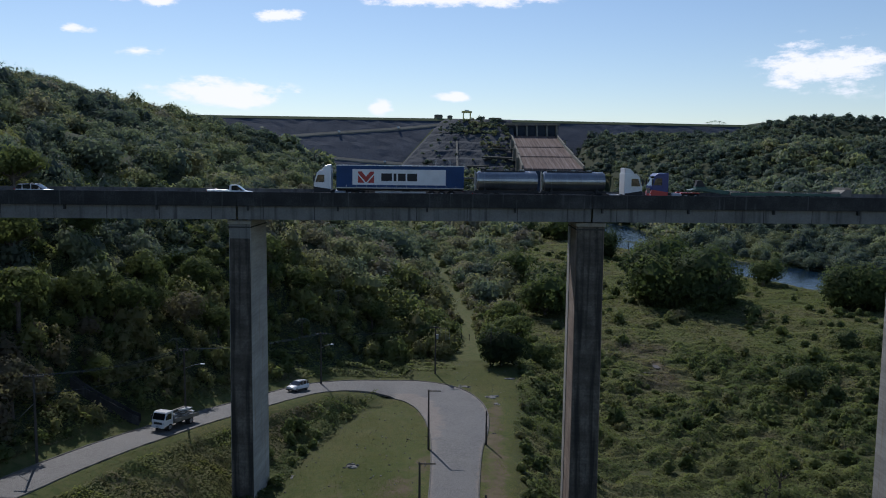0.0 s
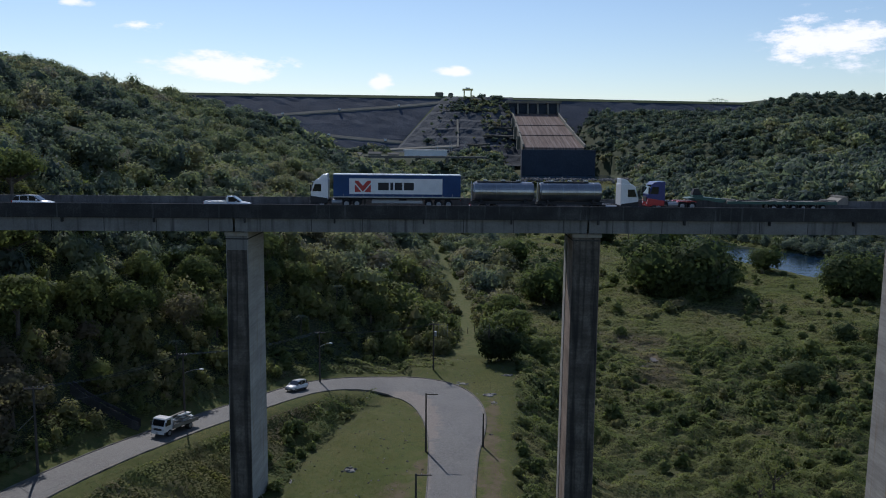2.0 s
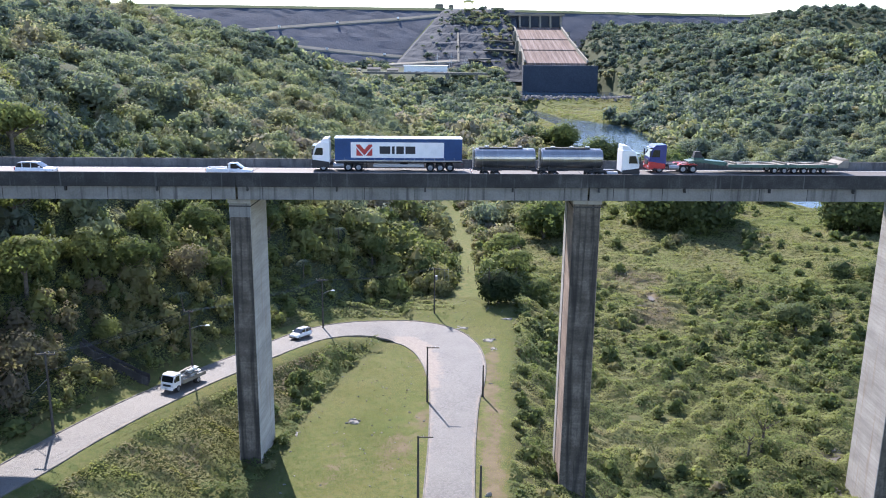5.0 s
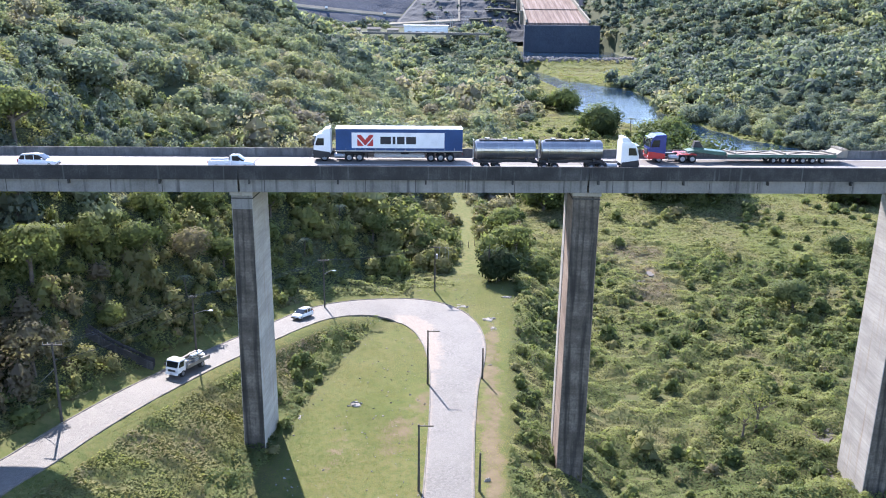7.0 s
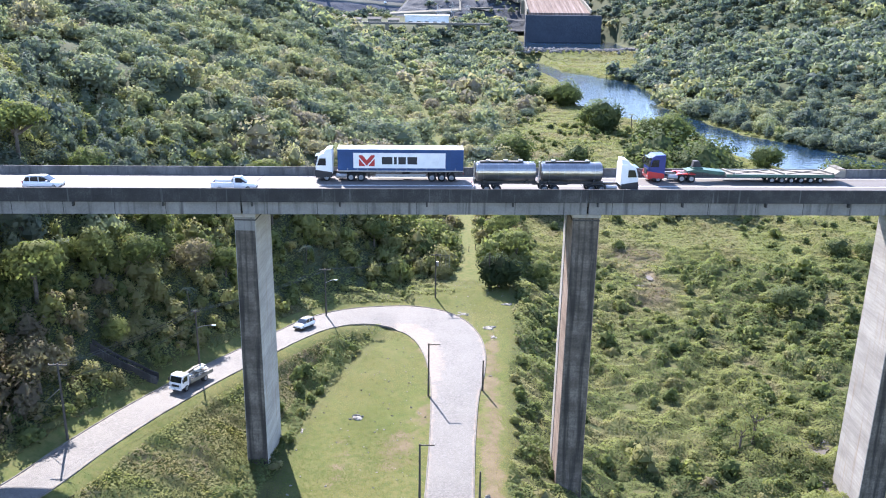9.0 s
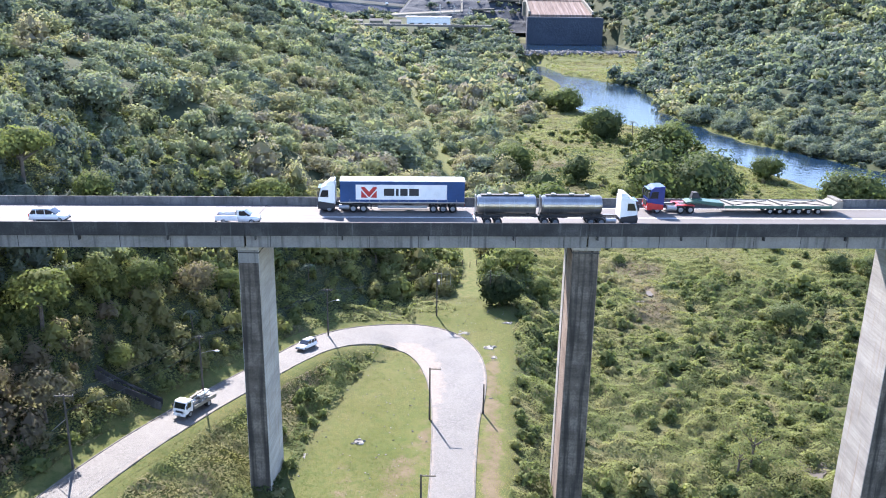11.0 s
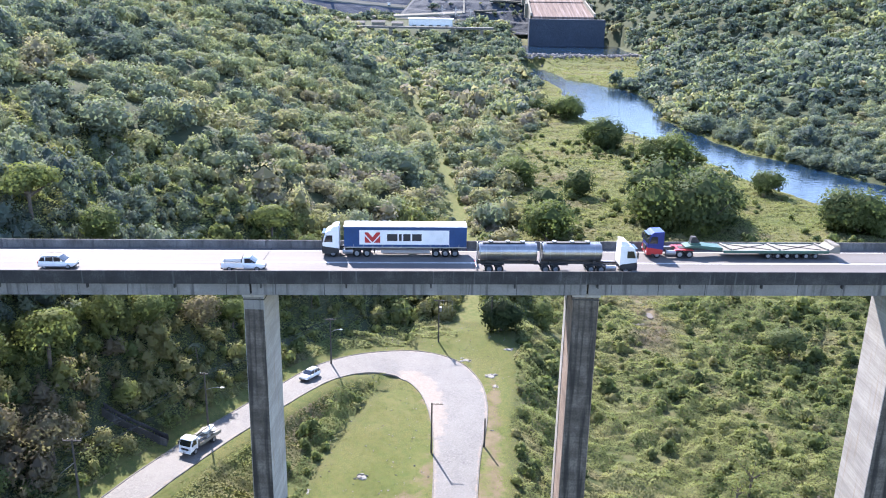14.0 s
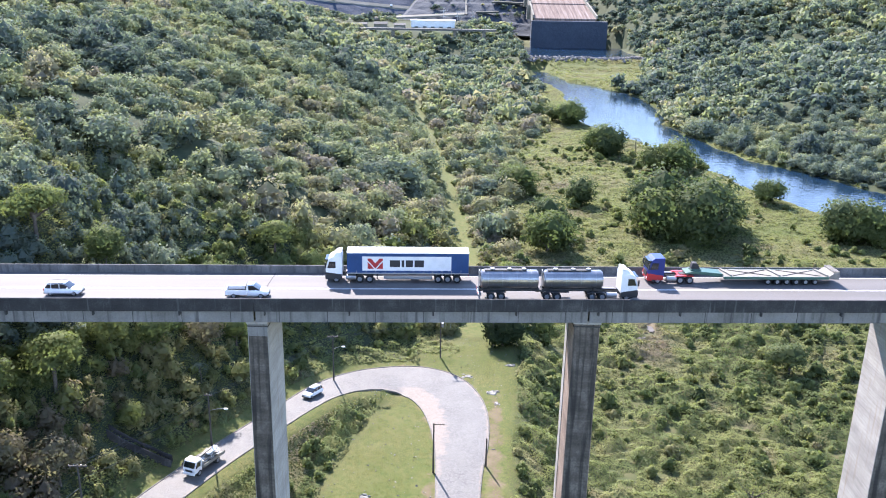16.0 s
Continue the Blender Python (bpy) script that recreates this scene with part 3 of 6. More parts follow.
def build_ground():
    xs = spaced((-4500, -800, 400), (-800, -250, 30), (-250, -80, 6), (-80, 30, 1.3), (30, 240, 3.5), (240, 700, 18), (700, 4500, 400))
    ys = spaced((-1500, 0, 150), (0, 60, 6), (60, 175, 1.3), (175, 330, 3.5), (330, 700, 7), (700, 1500, 15), (1500, 4900, 300))
    X, Y = np.meshgrid(xs, ys)
    Z = land(X, Y)
    Z = np.where(Y > 1420, np.maximum(Z, 60), Z)
    nx, ny = len(xs), len(ys)
    verts = np.stack([X, Y, Z], -1).reshape(-1, 3)
    i = np.arange(nx * ny).reshape(ny, nx)
    faces = np.stack([i[:-1, :-1], i[:-1, 1:], i[1:, 1:], i[1:, :-1]], -1).reshape(-1, 4)
    me = bpy.data.meshes.new("ground")
    me.from_pydata(verts, [], faces)
    x, y = X.ravel(), Y.ravel()
    lawn_left = curve(y, (40, -24), (85, -22.5), (102, -21), (120, -18.5), (139, -13), (146, -9), (160, -6))
    edge = curve(y, (0, 5), (60, 7.5), (91, 9.2), (119, 11.4), (152, 14.5), (175, 15), (230, 10))
    rd, _ = road_distance(x, y)
    lawn = np.clip((x - lawn_left) / 2, 0, 1) * np.clip((edge - x) / 1.5, 0, 1) * np.clip((172 - y) / 5, 0, 1)
    lawn = np.maximum(lawn, np.clip((3.4 - rd) / 1.0, 0, 1))
    lawn = np.maximum(lawn, np.clip((3.0 - clearing(x, y, True)) / 1.5, 0, 1))
    meadow = (y > 200) & (y < 830) & ~forest_cover(x, y)
    lawn = np.where(meadow, np.maximum(lawn, 0.9), lawn)
    slope = (x < lawn_left) & (x > hill_foot(y)) & (y > 60) & (y < 156)
    lawn = np.where(slope, np.maximum(lawn, 0.75), lawn)
    earth = np.exp(-(((x - 7.3 - 0.045 * (y - 100)) / 1.7) ** 2)) * np.clip((156 - y) / 15, 0, 1) * 0.8
    earth = np.maximum(earth, np.exp(-((x + 2.2) / 1.6) ** 2 - ((y - 113) / 6) ** 2) * 0.85)
    earth = np.maximum(earth, np.exp(-((x + 13.5) / 2.2) ** 2 - ((y - 97) / 14) ** 2) * 0.5)
    earth = np.maximum(earth, np.exp(-((x - 49.5) / 5) ** 2 - ((y - 192) / 18) ** 2) * 0.75)
    earth = np.maximum(earth, np.exp(-((rd - 0.3) / 0.7) ** 2) * 0.62 * np.clip((x + 14) / 5, 0, 1))
    earth = np.maximum(earth, np.exp(-((x + 5.5) / 3.4) ** 2 - ((y - 104) / 8) ** 2) * 0.75)
    # 1 where trees stand: there the ground takes the darkened, shade-toned floor colour
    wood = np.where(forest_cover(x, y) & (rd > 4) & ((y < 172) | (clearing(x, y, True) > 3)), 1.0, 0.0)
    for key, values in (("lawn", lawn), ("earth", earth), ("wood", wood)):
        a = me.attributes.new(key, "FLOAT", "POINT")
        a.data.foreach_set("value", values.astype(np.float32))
    me.materials.append(M_GROUND)
    me.shade_smooth()
    return tagged(new("ground", me), "valley ground of grass, scrub soil and bare earth", "ground", kind="structure")


build_ground()


def ground_at(x, y):
    return float(land(np.array([x]), np.array([y]))[0])


def build_water():
    bm = bmesh.new()
    rows = []
    for i, (x, y, w) in enumerate(RIVER_LINE):
        a = RIVER_LINE[min(i + 1, len(RIVER_LINE) - 1)] - RIVER_LINE[max(i - 1, 0)]
        n = Vector((-a[1], a[0])).normalized()
        rows.append([bm.verts.new((x + n.x * (w / 2 + 9) * k, y + n.y * (w / 2 + 9) * k, WATER_Z)) for k in (1, -1)])
    for p, q in zip(rows, rows[1:]):
        bm.faces.new((p[0], p[1], q[1], q[0]))
    bmesh.ops.recalc_face_normals(bm, faces=bm.faces)
    if sum(f.normal.z for f in bm.faces) < 0:
        bmesh.ops.reverse_faces(bm, faces=bm.faces)
    solid("river", bm, M_WATER, "calm blue river water between wooded banks", "water", kind="structure")
    bm = bmesh.new()
    bm.faces.new([bm.verts.new((x, y, POOL_Z)) for x, y in ((74, 808), (210, 808), (210, 960), (74, 960))])
    edge = bmesh.new()
    edge.faces.new([edge.verts.new((4 + 13 * math.cos(a * 0.2618) - 0.1 * 50 * math.sin(a * 0.2618), 830 + 50 * math.sin(a * 0.2618), POND_Z)) for a in range(24)])
    solid("pond_water", edge, M_WATER, "small backwater among trees below the dam", "water", kind="structure")
    solid("pool_water", bm, M_WATER, "dark still pool under the spillway wall", "water", kind="structure")


build_water()


def build_road():
    line = ROAD_LINE
    ahead = np.gradient(line[:, :2], axis=0)
    ahead /= np.linalg.norm(ahead, axis=1)[:, None]
    side = np.stack([-ahead[:, 1], ahead[:, 0]], 1)
    n = len(line)
    ks = np.linspace(-1, 1, 9)
    bm = bmesh.new()
    rows = []
    for i in range(n):
        z = float(road_z(line[i, 0]))
        rows.append([bm.verts.new((line[i, 0] + side[i, 0] * k * line[i, 2] / 2, line[i, 1] + side[i, 1] * k * line[i, 2] / 2, z + 0.06 * (1 - k * k))) for k in ks])
    for p, q in zip(rows, rows[1:]):
        for a in range(len(ks) - 1):
            bm.faces.new((p[a + 1], p[a], q[a], q[a + 1]))
    bmesh.ops.recalc_face_normals(bm, faces=bm.faces)
    if sum(f.normal.z for f in bm.faces) < 0:
        bmesh.ops.reverse_faces(bm, faces=bm.faces)
    sandy = []
    for i in range(n):
        x, y, w = line[i]
        bend = math.exp(-((x + 4) / 7) ** 2 - ((y - 136) / 17) ** 2)
        for k in ks:
            rim = max(0.0, abs(k) - 1 + 0.9 / w) * w / 0.9
            sandy.append(min(1.0, max(0.55 * rim, bend * max(0.0, (-0.05 - k) * 2.6))))
    road = solid("road", bm, M_COBBLE, "pale cobbled road bending round a lawn under the bridge", "road", kind="structure", smooth=True)
    drift = road.data.attributes.new("sand", "FLOAT", "POINT")
    drift.data.foreach_set("value", np.array(sandy, np.float32))
    for sign in (1, -1):
        bm = bmesh.new()
        rows = []
        for i in range(n):
            z = float(road_z(line[i, 0]))
            ring = []
            rise = 0.1 if sign > 0 else 0.04
            for off, up in ((0.0, -0.2), (0.02, rise * 0.7), (0.05, rise), (0.17, rise), (0.2, rise * 0.6), (0.22, -0.3)):
                k = sign * (line[i, 2] / 2 + off)
                ring.append(bm.verts.new((line[i, 0] + side[i, 0] * k, line[i, 1] + side[i, 1] * k, z + up + 0.02 * math.sin(i * 1.7))))
            rows.append(ring)
        for p, q in zip(rows, rows[1:]):
            for a in range(5):
                bm.faces.new((p[a], p[a + 1], q[a + 1], q[a]))
        bmesh.ops.recalc_face_normals(bm, faces=bm.faces)
        part("kerb", bm, M_KERB, road, "low weathered kerb")
    return road


build_road()


# ------------------------------------------------------------------ bridge
# The bridge lies in its own frame: x along it, y away from the near parapet's outer face, z up from the top of the parapet.
BRIDGE = pose(0, 98.0, 40.5, 0, 0.2, 2.98)
WIDE = 12.85
# along the bridge: the joint over each pier, half the pier's width
PIERS = [(-106.2, 1.3), (-64.9, 1.3), (-23.7, 1.27), (17.65, 1.65), (60.4, 1.7), (99.8, 1.7), (141, 1.6)]
JOINTS = [p[0] for p in PIERS]


def build_bridge():
    deck = thing("bridge", "long concrete road bridge on tall piers, weathered dark along its edge", "bridge", BRIDGE, kind="structure")
    lo, hi = -150.0, 190.0
    part("roadway", block(lo, hi, 0.38, WIDE - 0.38, -1.5, -1.05), M_ASPHALT, deck, "sun-bleached asphalt roadway")
    for a, b in zip([lo] + JOINTS, JOINTS + [hi]):
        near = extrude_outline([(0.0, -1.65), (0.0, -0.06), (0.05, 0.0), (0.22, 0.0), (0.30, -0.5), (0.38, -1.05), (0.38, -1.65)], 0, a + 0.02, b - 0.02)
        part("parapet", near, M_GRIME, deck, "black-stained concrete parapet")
        w = WIDE
        far = extrude_outline([(w, -1.65), (w, -0.06), (w - 0.05, 0.0), (w - 0.22, 0.0), (w - 0.30, -0.5), (w - 0.38, -1.05), (w - 0.38, -1.65)], 0, a + 0.02, b - 0.02)
        part("parapet", far, M_PARAPET, deck, "grey weathered concrete parapet")
        for y in (0.35, 4.2, 8.1, WIDE - 0.75):
            part("girder", extrude_outline([(y, -1.66), (y + 0.4, -1.66), (y + 0.4, -3.2), (y, -3.2)], 0, a + 0.12, b - 0.12), M_CONCRETE, deck, "pale grey concrete girder")
        part("slab", block(a + 0.02, b - 0.02, 0.4, WIDE - 0.4, -1.65, -1.51), M_CONCRETE, deck)
    for k in range(26):
        x = -62 + k * 5.9
        if min(abs(x - j) for j in JOINTS) > 0.6:
            part("seam", block(x - 0.035, x + 0.035, 0.335, 0.352, -3.19, -1.67), M_GRIME, deck, "dark seam between girder pours")
    for y in (1.5, 6.3, 6.55, WIDE - 1.6):
        part("lane_line", block(lo, hi, y, y + 0.13, -1.06, -1.045), M_LINE, deck, "worn white lane line")
    for x in JOINTS:
        ob = part("expansion_joint", block(-0.06, 0.06, 0.4, WIDE - 0.4, -1.07, -1.042), M_GRIME, deck)
        ob.matrix_basis = pose(x, 0, 0, 0, 0, -4.0)
    x = lo + 4
    while x < hi:
        part("drain_spout", block(x - 0.09, x + 0.09, -0.1, 0.34, -2.15, -1.6), M_GRIME, deck)
        x += 10.3
    return deck


build_bridge()


def pillar(h, g, y0, y1, z0, z1):
    bm = bmesh.new()
    rings = [[bm.verts.new(v) for v in ((-k, y0, z), (k, y0, z), (k, y1, z), (-k, y1, z))] for z, k in ((z0, g), (z1, h))]
    bm.faces.new(rings[0][::-1])
    bm.faces.new(rings[1])
    for i in range(4):
        j = (i + 1) % 4
        bm.faces.new((rings[0][i], rings[0][j], rings[1][j], rings[1][i]))
    bm.normal_update()
    # faces towards -y take the second material
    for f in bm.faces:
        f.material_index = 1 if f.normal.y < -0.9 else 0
    bmesh.ops.bevel(bm, geom=[e for e in bm.edges if abs(e.verts[0].co.z - e.verts[1].co.z) > 1], offset=0.07, segments=2, affect="EDGES", profile=0.5)
    return bm


def build_piers():
    for x, h in PIERS:
        base = BRIDGE @ Vector((x, 5.4, 0))
        foot = min(ground_at(base.x + dx, base.y + dy) for dx in (-2, 2) for dy in (-4, 0, 4)) - 1.0
        if base.z - 4 - foot < 4:
            continue
        pier = thing("bridge_pier", "tall rectangular concrete bridge pier streaked with dark stains", "pier", BRIDGE @ pose(x, 0, 0, 0, 0, -4.2), "bridge piers", "structure")
        z0 = foot - base.z
        g = h + 0.12
        if h == 1.65:
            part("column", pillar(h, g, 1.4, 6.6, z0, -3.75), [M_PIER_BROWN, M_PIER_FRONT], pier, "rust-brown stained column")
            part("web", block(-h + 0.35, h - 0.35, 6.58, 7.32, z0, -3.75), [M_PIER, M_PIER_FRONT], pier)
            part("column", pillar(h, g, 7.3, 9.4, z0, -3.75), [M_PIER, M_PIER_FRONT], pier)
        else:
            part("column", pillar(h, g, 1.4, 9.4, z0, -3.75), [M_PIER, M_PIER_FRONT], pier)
        if h != 1.65:
            part("pier_head", pillar(h + 0.01, h + 0.01, 1.385, 9.41, -5.5, -3.74), [M_PIER, M_CONCRETE], pier, "paler concrete at the top of the pier")
        part("ledge", block(-h - 0.05, h + 0.05, 1.33, 9.45, -4.25, -4.1), M_GRIME, pier, "dark drip ledge")
        part("cap", block(-h - 0.12, h + 0.12, 1.15, 10.6, -3.8, -3.35, bevel=0.05), M_PIER, pier, "pale pier cap under the girders")
        for y in (0.55, 4.4, 8.3):
            part("bearing", block(-0.9, 0.9, y + 0.02 + (0.7 if y < 1 else 0), y + 0.5 + (0.7 if y < 1 else 0), -3.36, -3.19), M_GRIME, pier)


build_piers()


# ------------------------------------------------------------------ dam
DAM_Z, DAM_RUN = 107.0, 1.55


def dam_crest(x):
    return 1226 + np.where(np.asarray(x) < 0, 0.13, 0.26) * x


def dam_toe(x):
    return dam_crest(x) - DAM_RUN * (DAM_Z - 25)


def shoulder_y(z):
    """The rock shoulder climbs in steep faces with narrow benches between."""
    k = math.floor((z - 30) / 11)
    f = (z - 30) / 11 - k
    return 1056 + k * 22 + 0.22 * (f * 4 if f < 0.88 else 3.5 + (f - 0.88) / 0.12 * 18.5) + 0.78 * 22 * f


def strip(points, half, slope, material, parent, name, label):
    """A band of made ground that lies along a sloping face."""
    bm = bmesh.new()
    rows = [[bm.verts.new(v) for v in ((x, y + half + 1, z + half * slope - 1), (x, y + half, z + half * slope + 0.9), (x, y - half, z - half * slope + 0.9), (x, y - half - 1, z - half * slope - 1))] for x, y, z in points]
    for p, q in zip(rows, rows[1:]):
        for a in range(3):
            bm.faces.new((p[a], q[a], q[a + 1], p[a + 1]))
    return part(name, bm, material, parent, label)


def build_dam():
    dam = thing("dam", "dark rockfill dam, tinted blue-grey for haze, with a grassed crest", "dam", kind="structure")
    bm = bmesh.new()
    xs = list(range(-620, 721, 12))
    rows = []
    zs = np.linspace(DAM_Z, -8, 24)
    for i, x in enumerate(xs):
        y = float(dam_crest(x))
        ring = [bm.verts.new((x, y + 40, DAM_Z - 30)), bm.verts.new((x, y + 12, DAM_Z))]
        for z in zs:
            k = 0.0 if z == DAM_Z else 1.3 * float(smooth_noise(x, z * 1.5, 9, 61))
            ring.append(bm.verts.new((x, y - DAM_RUN * (DAM_Z - z) + k, z)))
        rows.append(ring)
    for p, q in zip(rows, rows[1:]):
        for a in range(len(p) - 1):
            bm.faces.new((p[a], q[a], q[a + 1], p[a + 1]))
    bmesh.ops.recalc_face_normals(bm, faces=bm.faces)
    part("embankment", bm, M_HAZED_ROCKFILL, dam)
    bm = bmesh.new()
    for a, b in zip(xs, xs[1:]):
        ya, yb = float(dam_crest(a)), float(dam_crest(b))
        vs = [bm.verts.new(v) for v in ((a, ya - 5.2, DAM_Z - 2.6), (b, yb - 5.2, DAM_Z - 2.6), (b, yb + 1, DAM_Z + 1.2), (a, ya + 1, DAM_Z + 1.2))]
        bm.faces.new(vs)
    part("crest_bank", bm, M_CREST, dam, "grassy strip along the dam crest")
    for line in ([(-400, 61), (-258, 74), (-170, 82.3), (-63, 91.5), (-5, 98)], [(-400, 72), (-243, 58.8), (-164, 51.3), (-101, 45.7), (-28, 40.5), (20, 39)]):
        pts = spline(line, 12)
        strip([(x, float(dam_crest(x)) - DAM_RUN * (DAM_Z - z), z) for x, z in pts], 2.4, 0.645, M_BERM, dam, "berm_road", "pale gravel berm road across the dam")
        for x, z in pts[2::6]:
            y = float(dam_crest(x)) - DAM_RUN * (DAM_Z - z) - 1
            part("instrument_hut", block(x - 1.6, x + 1.6, y - 1, y + 1, z + 0.8, z + 3.2), M_WHITE, dam, "small white instrument hut")
    strip([(x, 1052 - 0.05 * x, 34 + 0.06 * (x + 60)) for x in range(-140, 20, 12)], 3, 0.3, M_BERM, dam, "berm_road", "pale gravel berm road across the dam")
    # rock shoulder that carries the spillway
    bm = bmesh.new()
    rows = []
    for z in np.linspace(16, 106.5, 84):
        left = -51 + (z - 42) * 0.8
        row = [bm.verts.new((left - 5, float(dam_crest(left)) - DAM_RUN * (DAM_Z - z) + 6, z))]
        for k in np.linspace(0, 1, 30):
            x = left + (97 - left) * k
            y = shoulder_y(z + 2.2 * float(smooth_noise(x, 5, 23, 64))) + 2.2 * float(smooth_noise(x, z, 9, 62)) + 1.0 * float(smooth_noise(x, z, 3.5, 63)) + 14 * (1 - min(1, k * 5))
            row.append(bm.verts.new((x, y, z)))
        rows.append(row)
    for p, q in zip(rows, rows[1:]):
        for a in range(len(p) - 1):
            bm.faces.new((p[a], p[a + 1], q[a + 1], q[a]))
    top = rows[-1]
    back = [bm.verts.new((v.co.x, float(dam_crest(v.co.x)) + 5, 107.2)) for v in top]
    for a in range(len(top) - 1):
        bm.faces.new((top[a], top[a + 1], back[a + 1], back[a]))
    bmesh.ops.recalc_face_normals(bm, faces=bm.faces)
    part("rock_shoulder", bm, M_HAZED_SHOULDER, dam, "dark terraced rock shoulder")
    for x0, x1, k, w in ((56, 94, 3, 4), (50, 95, 2, 8), (30, 62, 1, 6)):
        z = 30 + 11 * k
        strip([(x, 1056 + k * 22 - 7 + 2 * math.sin(x * 0.2), z - 0.2 + 0.5 * math.sin(x * 0.13)) for x in np.arange(x0, x1, 4.0)], w * 0.4, 0.12, M_TERRACE, dam, "terrace", "pale grassy terrace")
    strip([(-51 + (z - 42) * 0.8 - 2, float(dam_crest(-51 + (z - 42) * 0.8)) - DAM_RUN * (DAM_Z - z) - 2, z) for z in range(38, 92, 4)], 3, 0.6, M_CREST, dam, "gully", "grassy gully beside the rock")
    part("stairway", extrude_outline([(1140, 74), (1068, 38), (1072, 34), (1150, 72)], 0, 17, 19.5), M_BERM, dam, "long concrete stairway")
    return dam


M_WHITE = plain("white_paint", (0.78, 0.79, 0.78), 0.45)
M_CREST = surface("crest_grass", [(0.05, 0.075, 0.03), (0.075, 0.10, 0.036), (0.11, 0.12, 0.055)], 0.02, 0.4, 0.95, 0.2)
build_dam()


def build_spillway():
    sp = thing("spillway", "broad rust-stained concrete spillway chute with gate bays", "spillway", kind="structure")
    steps = [(1180, 83, 93.5, 156), (1150, 77.5, 94.4, 155), (1093, 66.2, 93.8, 155.5), (1092, 65, 93.8, 155.5), (1030, 53.3, 92.6, 157), (1029, 52.1, 92.6, 157), (966, 38.9, 91.5, 159.8), (965, 36, 91.5, 159.8)]
    for k in range(7):
        bm = bmesh.new()
        rows = [[bm.verts.new((x0 + (x1 - x0) * (k + f) / 7 + (0.12 if f == 0 else -0.12), y, z)) for f in (0, 1)] for y, z, x0, x1 in steps]
        for p, q in zip(rows, rows[1:]):
            bm.faces.new((p[0], q[0], q[1], p[1]))
        bmesh.ops.recalc_face_normals(bm, faces=bm.faces)
        part("chute_panel", bm, M_SPILL, sp, "sunlit rust-streaked concrete chute")
    bm = bmesh.new()
    rows = [[bm.verts.new((x, y, z - 0.35)) for x in (x0, x1)] for y, z, x0, x1 in steps]
    for p, q in zip(rows, rows[1:]):
        bm.faces.new((p[0], q[0], q[1], p[1]))
    part("chute_bed", bm, M_GRIME, sp)
    for a in (0, 1):
        bm = bmesh.new()
        side = -1 if a == 0 else 1
        for (y, z, x0, x1), (y2, z2, u0, u1) in zip(steps, steps[1:]):
            xa, xb = (x0, u0) if a == 0 else (x1, u1)
            v = [bm.verts.new(c) for c in ((xa, y, z - 8), (xa, y, z + 3.5), (xb, y2, z2 + 3.5), (xb, y2, z2 - 8), (xa + 1.8 * side, y, z - 8), (xa + 1.8 * side, y, z + 3.5), (xb + 1.8 * side, y2, z2 + 3.5), (xb + 1.8 * side, y2, z2 - 8))]
            for f in ((0, 1, 2, 3), (4, 7, 6, 5), (1, 5, 6, 2)):
                bm.faces.new([v[i] for i in f])
        bmesh.ops.recalc_face_normals(bm, faces=bm.faces)
        part("side_wall", bm, M_BERM, sp, "pale concrete wall along the chute")
        for y, z, x0, x1 in ((1120, 74, 93.5, 155.5), (1070, 62, 92.6, 157), (1010, 50, 91.5, 158.5)):
            x = (x0 - 5) if a == 0 else x1 + 2
            part("buttress", block(x, x + 3.5, y - 5, y, z - 14, z + 1.5), M_BERM, sp)
    part("toe_wall", block(88, 171, 955, 967, 2, 36.5), M_HAZED_ROCKFILL, sp, "dark vertical wall under the chute")
    part("gate_wall", block(87, 160, 1184, 1192, 72, 97), M_HAZED_ROCKFILL, sp, "dark gate recess")
    for i in range(6):
        x = 87 + i * 13.8
        part("gate_pier", extrude_outline([(1190, 74), (1176, 74), (1172, 82), (1180, 97), (1190, 100)], 0, x, x + 2.2), M_BERM, sp, "concrete pier between the gates")
    part("gate_bridge", block(85, 162, 1178, 1188, 97.5, 100), M_BERM, sp)
    return sp


build_spillway()


